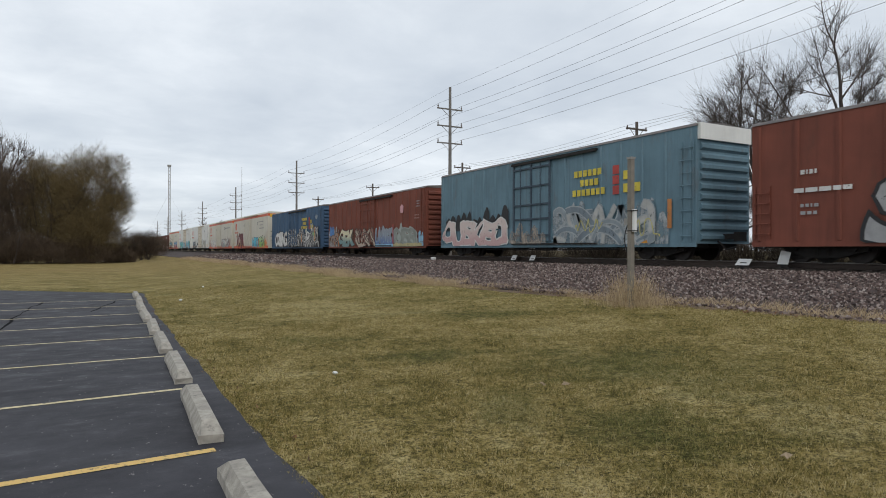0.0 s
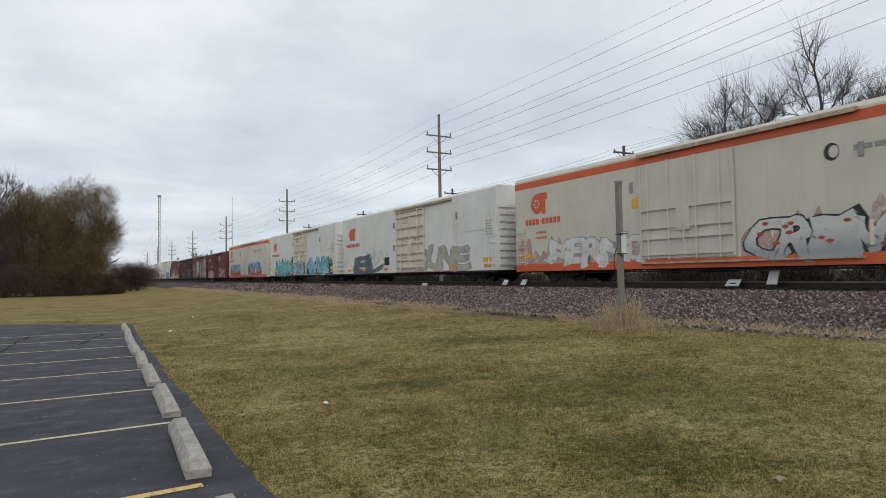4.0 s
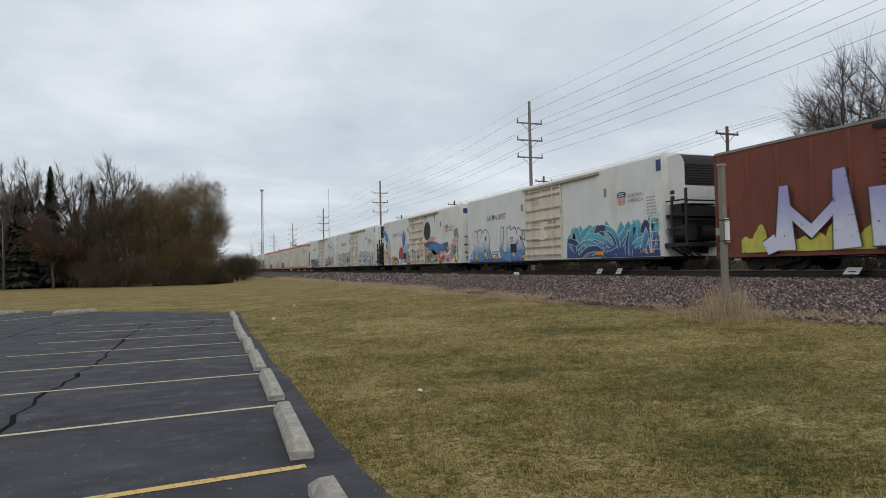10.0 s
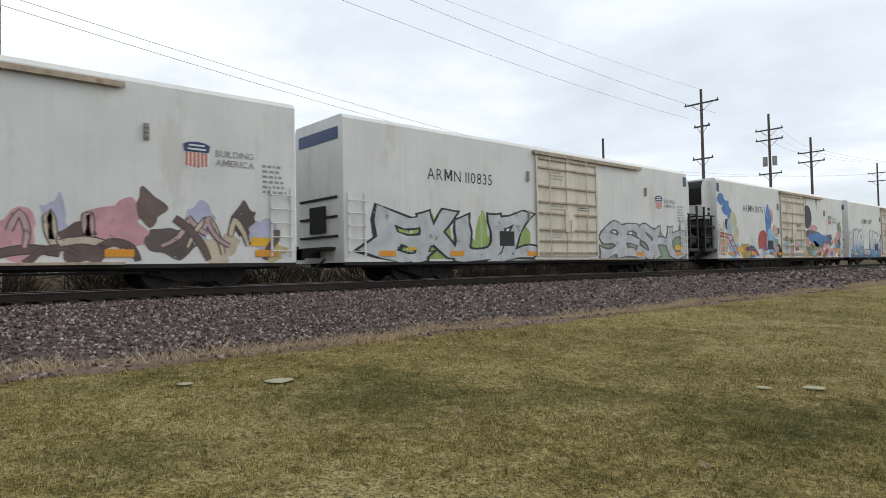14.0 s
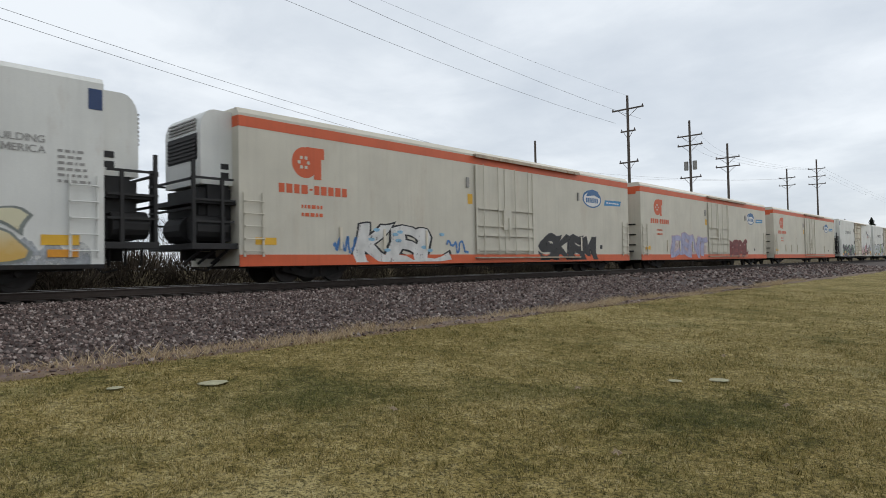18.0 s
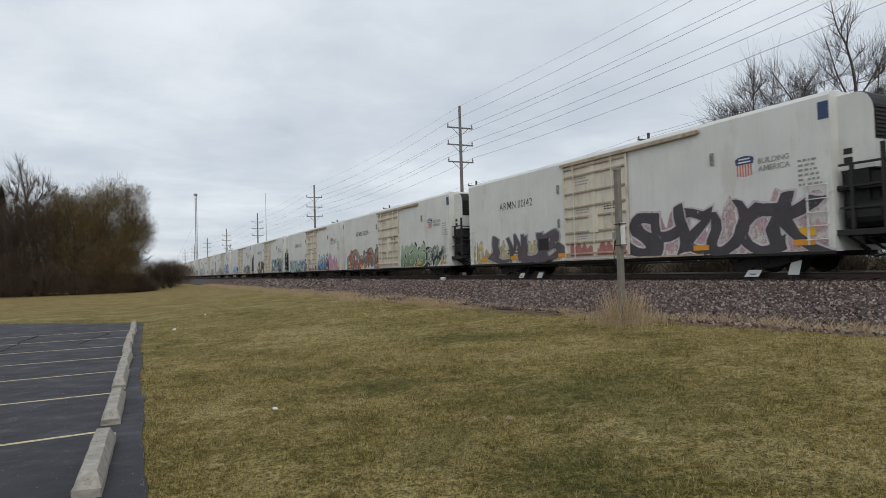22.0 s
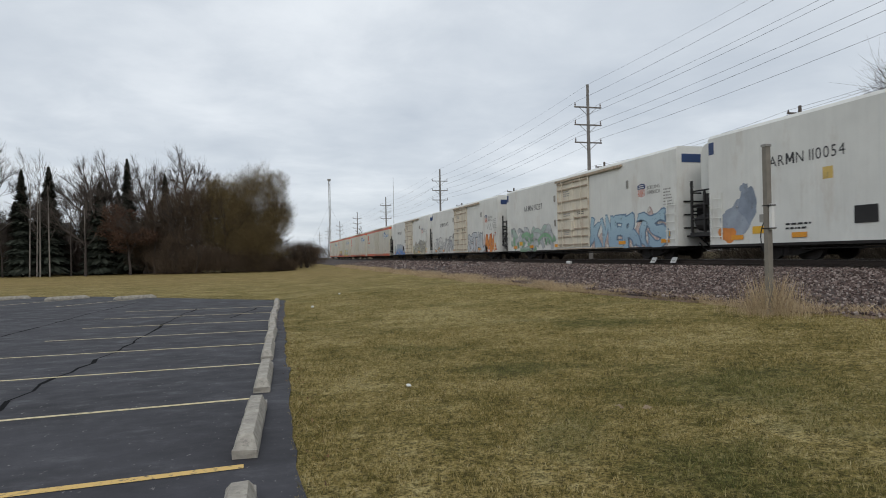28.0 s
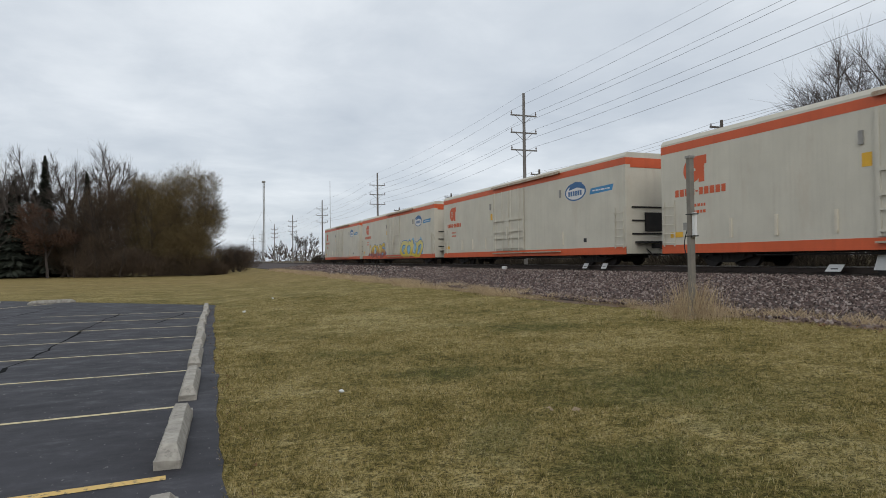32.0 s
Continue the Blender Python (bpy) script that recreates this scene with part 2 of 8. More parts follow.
def blade_material(name, stops, lushness=0.0):
    m, t, p = nodes_of(name)
    g = t.nodes.new("ShaderNodeNewGeometry")
    v = coord(t, "Object")
    f, lush = lawn_tint(t, v)
    tuft = noise_tex(t, v, 15, 4, 0.75)
    f = calc(t, "ADD", calc(t, "MULTIPLY", g.outputs["Random Per Island"], 0.62), calc(t, "MULTIPLY", f, 1.15))
    f = calc(t, "ADD", f, calc(t, "MULTIPLY", calc(t, "SUBTRACT", tuft, 0.5), 1.5))
    col = ramp(t, calc(t, "SUBTRACT", f, 0.45), stops)
    if lushness:
        col = mix(t, calc(t, "MULTIPLY", lush, lushness), col, (0.088, 0.120, 0.040))
    t.links.new(col, p.inputs["Base Color"])
    p.inputs["Roughness"].default_value = 0.8
    p.inputs["Specular IOR Level"].default_value = 0.15
    return m


def island_material(name, stops, rough=0.9, bump_s=0.3, grain=60):
    m, t, p = nodes_of(name)
    g = t.nodes.new("ShaderNodeNewGeometry")
    col = ramp(t, g.outputs["Random Per Island"], stops)
    fine = noise_tex(t, coord(t), grain, 3)
    col = mix(t, calc(t, "MULTIPLY", fine, 0.5), col, (0.05, 0.045, 0.042))
    t.links.new(col, p.inputs["Base Color"])
    p.inputs["Roughness"].default_value = rough
    p.inputs["Specular IOR Level"].default_value = 0.2
    if bump_s:
        bump(t, p, fine, bump_s, 0.01)
    return m


def asphalt_material():
    m, t, p = nodes_of("asphalt")
    v = coord(t)
    big = noise_tex(t, v, 0.5, 5, 0.6)
    fine = noise_tex(t, v, 90, 3, 0.7)
    smear = noise_tex(t, coord(t, "Object", (1.0, 1.5, 1)), 1.6, 6, 0.7)
    col = ramp(t, big, [(0.35, (0.026, 0.025, 0.030)), (0.65, (0.048, 0.047, 0.055))])
    col = mix(t, calc(t, "MULTIPLY", ramp(t, smear, [(0.56, (0, 0, 0)), (0.74, (1, 1, 1))]), 0.45), col, (0.11, 0.11, 0.125))
    col = mix(t, ramp(t, fine, [(0.62, (0, 0, 0)), (0.75, (0.6, 0.6, 0.6))]), col, (0.075, 0.075, 0.082))
    fleck = noise_tex(t, coord(t, "Object", (2.2, 1.0, 1)), 9, 3, 0.6)
    col = mix(t, ramp(t, fleck, [(0.66, (0, 0, 0)), (0.73, (0.8, 0.8, 0.8))]), col, (0.24, 0.23, 0.22))
    t.links.new(col, p.inputs["Base Color"])
    t.links.new(ramp(t, smear, [(0.35, (0.80, 0.80, 0.80)), (0.70, (0.56, 0.56, 0.56))]), p.inputs["Roughness"])
    p.inputs["Specular IOR Level"].default_value = 0.24
    bump(t, p, fine, 0.25, 0.005)
    return m


def paint_line_material(a, b):
    m, t, p = nodes_of("line_paint")
    v = coord(t)
    f = noise_tex(t, v, 14, 6, 0.7)
    big = noise_tex(t, v, 0.35, 3)
    col = mix(t, ramp(t, big, [(0.35, (0, 0, 0)), (0.65, (1, 1, 1))]), a, b)
    col = mix(t, ramp(t, f, [(0.54, (0, 0, 0)), (0.66, (0.85, 0.85, 0.85))]), col, (0.06, 0.06, 0.062))
    t.links.new(col, p.inputs["Base Color"])
    p.inputs["Roughness"].default_value = 0.75
    return m


M_LAWN = lawn_material()
M_BLADE = blade_material("grass_blade", [(0.10, (0.042, 0.042, 0.011)), (0.36, (0.150, 0.124, 0.033)), (0.62, (0.368, 0.282, 0.108)), (0.95, (0.54, 0.46, 0.26))], 0.45)
M_DRY = blade_material("dry_grass_blade", [(0.1, (0.24, 0.165, 0.10)), (0.5, (0.44, 0.335, 0.205)), (0.9, (0.60, 0.485, 0.31))])
M_LEAF = island_material("fallen_leaf", [(0.0, (0.10, 0.05, 0.03)), (0.6, (0.26, 0.13, 0.06)), (1.0, (0.40, 0.25, 0.13))], 0.85, 0)
M_STONE = island_material("ballast_stone", [(0.0, (0.040, 0.027, 0.024)), (0.35, (0.140, 0.097, 0.086)), (0.72, (0.270, 0.200, 0.178)), (0.97, (0.48, 0.41, 0.37))], 0.9, 0.4, 45)
M_BED = worn("ballast_bed", (0.060, 0.043, 0.038), 0.95, 0.5, 9, 60, 0.8)
M_ASPHALT = asphalt_material()
M_LINE = paint_line_material((0.66, 0.42, 0.12), (0.66, 0.46, 0.17))
M_LINEPALE = paint_line_material((0.60, 0.49, 0.27), (0.62, 0.53, 0.34))
M_CONC = worn("old_concrete", (0.38, 0.35, 0.30), 0.92, 0.32, 9, 70, 0.8, rust=(0.10, 0.09, 0.08), rust_amt=0.5, streak=0.3)
M_TIE = worn("creosote_tie", (0.045, 0.036, 0.030), 0.9, 0.3, 6, 50, 0.5)
M_RAIL = worn("rusty_rail", (0.040, 0.027, 0.021), 0.75, 0.25, 4, 60, 0.2)
M_RAILTOP = worn("polished_railhead", (0.42, 0.40, 0.38), 0.32, 0.1, 3, 40, 0.05, metal=0.9)
M_GALV = worn("galvanised_steel", (0.30, 0.29, 0.27), 0.6, 0.2, 5, 50, 0.15, metal=0.2)
M_POST = worn("weathered_post", (0.21, 0.19, 0.16), 0.8, 0.2, 5, 50, 0.25, streak=0.3)
M_WOODPOLE = worn("pole_wood", (0.115, 0.095, 0.080), 0.9, 0.25, 2, 30, 0.4, streak=0.4)
M_PALEPOLE = worn("pale_pole", (0.30, 0.29, 0.28), 0.8, 0.2, 2, 30, 0.3, streak=0.4)
M_GREYPOLE = worn("grey_pole_wood", (0.20, 0.185, 0.17), 0.85, 0.2, 2, 30, 0.3, streak=0.3)
M_WIRE = worn("wire", (0.10, 0.10, 0.105), 0.6, 0.1, 2, 10, 0)
M_PORCELAIN = worn("insulator", (0.16, 0.13, 0.12), 0.35, 0.1, 5, 10, 0)
M_SIGNWHITE = worn("white_plate", (0.72, 0.72, 0.70), 0.5, 0.08, 3, 30, 0.05)
M_BARK = worn("bark", (0.055, 0.044, 0.038), 0.95, 0.3, 3, 25, 0.6)
M_TWIG = island_material("bare_twig", [(0.0, (0.070, 0.058, 0.052)), (1.0, (0.150, 0.124, 0.108))], 0.95, 0)
M_BIRCH = worn("pale_bark", (0.22, 0.20, 0.18), 0.9, 0.25, 3, 25, 0.4)
M_WHITE = worn("car_white", (0.71, 0.71, 0.668), 0.5, 0.08, 0.7, 25, 0.05, rust=(0.30, 0.17, 0.08), rust_amt=0.20, streak=0.13)
M_CREAM = worn("car_cream", (0.60, 0.565, 0.47), 0.5, 0.08, 0.7, 25, 0.05, rust=(0.33, 0.19, 0.09), rust_amt=0.14, streak=0.14)
M_DOOR = worn("door_cream", (0.69, 0.63, 0.51), 0.55, 0.09, 1.2, 25, 0.05, rust=(0.32, 0.16, 0.07), rust_amt=0.5, streak=0.3)
M_DOORBAR = worn("door_bar_rusty", (0.42, 0.34, 0.25), 0.65, 0.25, 3, 25, 0.1, rust=(0.20, 0.09, 0.04), rust_amt=0.8)
M_ORANGE = worn("stripe_orange", (0.62, 0.105, 0.030), 0.5, 0.10, 0.9, 25, 0.05, streak=0.2)
M_YELLOW = worn("panel_yellow", (0.75, 0.42, 0.03), 0.5, 0.1, 1.5, 25, 0.05)
M_NAVY = worn("panel_navy", (0.022, 0.050, 0.14), 0.45, 0.12, 2, 25, 0.03)
M_BLACK = worn("sooty_black", (0.016, 0.015, 0.015), 0.7, 0.3, 3, 30, 0.2)
M_UNDER = worn("underframe_grime", (0.017, 0.015, 0.014), 0.9, 0.35, 3, 30, 0.4, rust=(0.05, 0.03, 0.02), rust_amt=0.4)
M_WHEEL = worn("wheel_steel", (0.032, 0.027, 0.025), 0.6, 0.25, 5, 30, 0.2, metal=0.4)
M_ROOF = worn("galvanised_roof", (0.12, 0.105, 0.098), 0.6, 0.4, 1.5, 25, 0.1, rust=(0.22, 0.12, 0.07), rust_amt=0.4)
M_MARK = worn("stencil_black", (0.020, 0.020, 0.022), 0.6, 0.1, 5, 30, 0)
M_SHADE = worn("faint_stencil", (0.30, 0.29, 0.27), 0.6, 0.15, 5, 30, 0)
M_SHIELDRED = worn("shield_red", (0.55, 0.16, 0.09), 0.5, 0.1, 5, 30, 0)
M_BLUELOGO = worn("logo_blue", (0.035, 0.13, 0.30), 0.5, 0.1, 5, 30, 0)
M_REFLECT = worn("reflective_amber", (0.72, 0.30, 0.02), 0.4, 0.1, 8, 30, 0)
PAINTS = {}


def worn_through(m, t, p, lo, hi, scale=3.2):
    """Lets the paint underneath show where the spray has flaked or was thin."""
    v = coord(t)
    n = calc(t, "ADD", calc(t, "MULTIPLY", noise_tex(t, v, scale, 6, 0.7), 0.7), calc(t, "MULTIPLY", noise_tex(t, coord(t, "Object", (1, 1, 0.3)), scale * 4, 4, 0.7), 0.3))
    t.links.new(ramp(t, n, [(lo, (0.15, 0.15, 0.15)), (hi, (1, 1, 1))]), p.inputs["Alpha"])


def spray(c):
    """Spray paint of one colour, mottled and flaked by age."""
    key = tuple(c)
    if key not in PAINTS:
        m = worn("spray_paint", key, 0.6, 0.22, 1.9, 30, 0.03, streak=0.22)
        worn_through(m, m.node_tree, m.node_tree.nodes["Principled BSDF"], 0.36, 0.42)
        PAINTS[key] = m
    return PAINTS[key]


def mist(c):
    """A thin, patchy coat of spray, seen through in places."""
    key = ("mist", *c)
    if key not in PAINTS:
        m = worn("spray_mist", tuple(c), 0.65, 0.25, 1.4, 30, 0.03, streak=0.3)
        worn_through(m, m.node_tree, m.node_tree.nodes["Principled BSDF"], 0.42, 0.60, 1.7)
        PAINTS[key] = m
    return PAINTS[key]


def fade(lo, hi):
    """A spray fill that fades from a lower to an upper colour."""
    key = (tuple(lo), tuple(hi))
    if key not in PAINTS:
        m, t, p = nodes_of("spray_fade")
        sep = t.nodes.new("ShaderNodeSeparateXYZ")
        t.links.new(coord(t, "Generated"), sep.inputs[0])
        n = noise_tex(t, coord(t), 1.6, 5)
        f = calc(t, "ADD", sep.outputs[2], calc(t, "MULTIPLY", calc(t, "SUBTRACT", n, 0.5), 0.5))
        t.links.new(ramp(t, f, [(0.25, key[0]), (0.65, key[1])]), p.inputs["Base Color"])
        p.inputs["Roughness"].default_value = 0.6
        worn_through(m, t, p, 0.36, 0.42)
        PAINTS[key] = m
    return PAINTS[key]


# ---- ground, lawn, parking lot, track ----
XC, ZR = 19.53, 1.255          # middle of the track, top of its rails


def lot_z(y):
    return -0.011 * min(max(y, 0.0), 12.0)


def rise(x):
    pts = ((-500, 0.0), (0.9, 0.0), (4.5, 0.14), (9.0, 0.36), (10.6, 0.44), (11.4, 0.42), (26.5, 0.40), (31, 1.7), (70, 1.5), (160, 0.2), (2000, 0.0))
    for (a, za), (b, zb) in zip(pts, pts[1:]):
        if a <= x <= b:
            return za + (zb - za) * (x - a) / (b - a)
    return 0.0


def ground_z(x, y):
    return lot_z(y) + rise(x)


def make_ground():
    xs = [-1500, -400, -120, -60, -40] + [-30 + 2.5 * i for i in range(12)] + [0.0, 0.9] + [1.5 + 0.75 * i for i in range(14)] + [13, 16, 20, 24, 26.5, 29, 31, 45, 70, 160, 400, 1500]
    ys = [-1500, -400, -150, -80, -50] + [-40 + 2 * i for i in range(45)] + [60, 80, 110, 150, 250, 600, 2500]
    bm = bmesh.new()
    grid = [[bm.verts.new((x, y, ground_z(x, y) - 0.012 + 0.02 * noise.noise((x * 0.5, y * 0.5, 0)) * (0.9 < x < 12))) for y in ys] for x in xs]
    for i in range(len(xs) - 1):
        for j in range(len(ys) - 1):
            bm.faces.new((grid[i][j], grid[i + 1][j], grid[i + 1][j + 1], grid[i][j + 1]))
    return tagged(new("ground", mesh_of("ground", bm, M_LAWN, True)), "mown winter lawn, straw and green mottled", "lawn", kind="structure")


def lot_edge(y):
    return np.interp(y, [-45, 0, 4, 12.6, 22.5, 22.8, 27.9, 30.9, 33.0, 41], [0.38, 0.45, 0.51, 0.66, 0.90, 0.6, -5.0, -8.2, -12.5, -30])


def make_lot():
    bm = bmesh.new()
    rnd = random.Random(4)
    ys = [-45, -25] + [-15 + 0.45 * i for i in range(78)] + [20.4, 21.2, 22.0, 22.5, 22.8, 23.5, 24.5, 26, 27.9, 29.5, 30.9, 33, 36, 41]
    rows = []
    for y in ys:
        x = float(lot_edge(y))
        # the lawn's edge of the asphalt is ragged
        x += rnd.uniform(-0.035, 0.035) - 0.03 * math.sin(y * 1.1)
        rows.append([bm.verts.new(q) for q in ((-70, y, lot_z(y) - 0.15), (-70, y, lot_z(y) + 0.004), (x, y, lot_z(y) + 0.004), (x, y, lot_z(y) - 0.15))])
    for r, s in zip(rows, rows[1:]):
        for i in range(3):
            bm.faces.new((r[i], r[i + 1], s[i + 1], s[i]))
    bmesh.ops.recalc_face_normals(bm, faces=bm.faces)
    return tagged(new("parking_lot", mesh_of("parking_lot", bm, M_ASPHALT)), "dark sealed asphalt parking lot with cracks", "parking lot", kind="structure")


def strip(bm, a, b, w, z=0.008):
    """A thin painted strip from a to b on the lot, bent to its slope."""
    a, b = Vector(a), Vector(b)
    d = (b - a)
    side = Vector((-d.y, d.x)).normalized() * w / 2
    n = 10
    rows = []
    for i in range(n + 1):
        c = a + d * i / n
        rows.append([bm.verts.new((q.x, q.y, lot_z(q.y) + z)) for q in (c - side, c + side)])
    for r, s in zip(rows, rows[1:]):
        bm.faces.new((r[0], s[0], s[1], r[1]))


def make_lines(lot):
    for i in range(-3, 8):
        bm = bmesh.new()
        y = 2.74 * i
        strip(bm, (-4.7 + 0.05 * (i % 3), y - 0.30 + 0.06 * i - (0.14 if i == 1 else 0.0)), (0.04 + 0.06 * max(i, 0), y - (0.06 if i == 1 else 0.0)), 0.105 if i < 1 else 0.085)
        part("painted_line", bm, M_LINE if i < 1 else M_LINEPALE, lot, "faded yellow parking line" if i < 1 else "faded pale parking line")
    for x, y in ((-5.8, 27.2), (-8.9, 28.9), (-12.0, 30.6), (-15.4, 32.2)):
        bm = bmesh.new()
        strip(bm, (x, y), (x - 2.3, y - 3.6), 0.10)
        part("painted_line", bm, M_LINEPALE, lot)
    # sealed cracks, filled with black tar
    tar = worn("crack_tar", (0.010, 0.010, 0.011), 0.95, 0.2, 3, 30, 0.1)
    tar.node_tree.nodes["Principled BSDF"].inputs["Specular IOR Level"].default_value = 0.05
    rnd = random.Random(9)
    for pts in (((-2.9, -5.0), (-2.79, 2.0), (-2.84, 5.4), (-2.6, 8.1), (-2.65, 10.4), (-2.55, 15.7), (-2.3, 19.5)), ((-6.6, 6.0), (-6.16, 10.6), (-6.05, 13.5), (-5.6, 20.5), (-5.2, 25.0)), ((-0.9, 15.0), (-0.2, 18.6), (0.9, 20.0))):
        bm = bmesh.new()
        for (x0, y0), (x1, y1) in zip(pts, pts[1:]):
            n = 6
            prev = (x0, y0)
            for k in range(1, n + 1):
                q = (x0 + (x1 - x0) * k / n + rnd.uniform(-0.08, 0.08) * (k < n), y0 + (y1 - y0) * k / n + rnd.uniform(-0.08, 0.08) * (k < n))
                strip(bm, prev, q, rnd.uniform(0.025, 0.085), 0.0065)
                prev = q
        part("sealed_crack", bm, tar, lot)


def wheel_stop_mesh(seed):
    """A cast concrete stop, 1.9 m long: chamfered sides, sloped and chipped ends."""
    rnd = random.Random(seed)
    bm = bmesh.new()
    L = 1.92
    ys = [0, 0.17] + [0.17 + (L - 0.34) * i / 7 for i in range(1, 7)] + [L - 0.17, L]
    rings = []
    for k, y in enumerate(ys):
        end = k in (0, len(ys) - 1)
        h, top = (0.075, 0.080) if end else (0.165, 0.058)
        prof = [(-0.104, 0), (0.104, 0), (0.102, 0.07), (top, h), (-top, h), (-0.102, 0.07)]
        rings.append([bm.verts.new((x + rnd.uniform(-0.004, 0.004), y + rnd.uniform(-0.012, 0.012), max(0, z + rnd.uniform(-0.007, 0.003) * (z > 0)))) for x, z in prof])
    for r, s in zip(rings, rings[1:]):
        for i in range(6):
            j = (i + 1) % 6
            bm.faces.new((r[i], r[j], s[j], s[i]))
    bm.faces.new(rings[0][::-1])
    bm.faces.new(rings[-1])
    return mesh_of("wheel_stop", bm, M_CONC)


def make_stops():
    pin = bmesh.new()
    tube(pin, (0, 0, 0.12), (0, 0, 0.157), 0.016, n=6)
    pin = mesh_of("anchor_pin", pin, M_RAIL)
    meshes = [wheel_stop_mesh(i) for i in range(4)]
    rnd = random.Random(3)
    spots = [(0.055 + 0.066 * max(i, 0) + rnd.uniform(-0.03, 0.03), 2.785 * i + 0.20, -1.6 + rnd.uniform(-1.3, 1.3)) for i in range(-4, 8)]
    far = [(-5.05, 28.1, 121.5), (-8.35, 29.6, 121.0), (-11.4, 31.2, 120.0), (-14.6, 32.9, 121.0), (-17.9, 34.6, 121.0)]
    for k, (x, y, a) in enumerate(spots + far):
        s = thing("wheel_stop", "chipped grey concrete wheel stop on asphalt", "wheel stop", "wheel stops of the lot", m=pose(x, y, lot_z(y) + 0.005, 0, 0, a))
        share("body", meshes[k % 4], s, Matrix())
        for v in (0.35, 1.57):
            share("anchor_pin", pin, s, pose(0, v, 0))


def mesh_from(name, verts, faces, mat):
    me = bpy.data.meshes.new(name)
    me.from_pydata(verts.tolist() if hasattr(verts, "tolist") else verts, [], faces.tolist() if hasattr(faces, "tolist") else faces)
    me.materials.append(mat)
    me.update()
    return me


def blades(name, xy, z, h, w, mat, label, lean=0.5, seed=1):
    """Grass blades, each a bent pair of triangles."""
    rg = np.random.RandomState(seed)
    n = len(xy)
    a = rg.uniform(0, 2 * np.pi, n)
    d = np.stack([np.cos(a), np.sin(a)], 1)
    ln = rg.normal(0, lean, (n, 2)) * h[:, None]
    base = np.column_stack([xy, z])
    v = np.empty((n, 4, 3))
    v[:, 0] = base + np.column_stack([d * w[:, None], np.zeros(n)])
    v[:, 1] = base - np.column_stack([d * w[:, None], np.zeros(n)])
    v[:, 2] = base + np.column_stack([ln * 0.58 - d * w[:, None] * 0.7, h * 0.62])
    v[:, 3] = base + np.column_stack([ln, h])
    i = np.arange(n)[:, None] * 4
    f = np.concatenate([i + [0, 1, 2], i + [0, 2, 3]])
    return tagged(new(name, mesh_from(name, v.reshape(-1, 3), f, mat)), label, "grass", kind="stuff")


def gz_np(xy):
    xs = np.array([-500, 0.9, 4.5, 9.0, 10.6, 11.4, 26.5])
    zs = np.array([0, 0.0, 0.14, 0.36, 0.44, 0.42, 0.40])
    return np.interp(xy[:, 0], xs, zs) - 0.011 * np.clip(xy[:, 1], 0, 12)


def lattice(xy, seed):
    """Smooth value noise from -1 to 1 at many places at once."""
    table = np.random.RandomState(seed).uniform(-1, 1, (64, 64))
    i = np.floor(xy).astype(int)
    f = xy - i
    f = f * f * (3 - 2 * f)
    a, b = i[:, 0] % 64, i[:, 1] % 64
    a1, b1 = (a + 1) % 64, (b + 1) % 64
    lo = table[a, b] * (1 - f[:, 0]) + table[a1, b] * f[:, 0]
    hi = table[a, b1] * (1 - f[:, 0]) + table[a1, b1] * f[:, 0]
    return lo * (1 - f[:, 1]) + hi * f[:, 1]


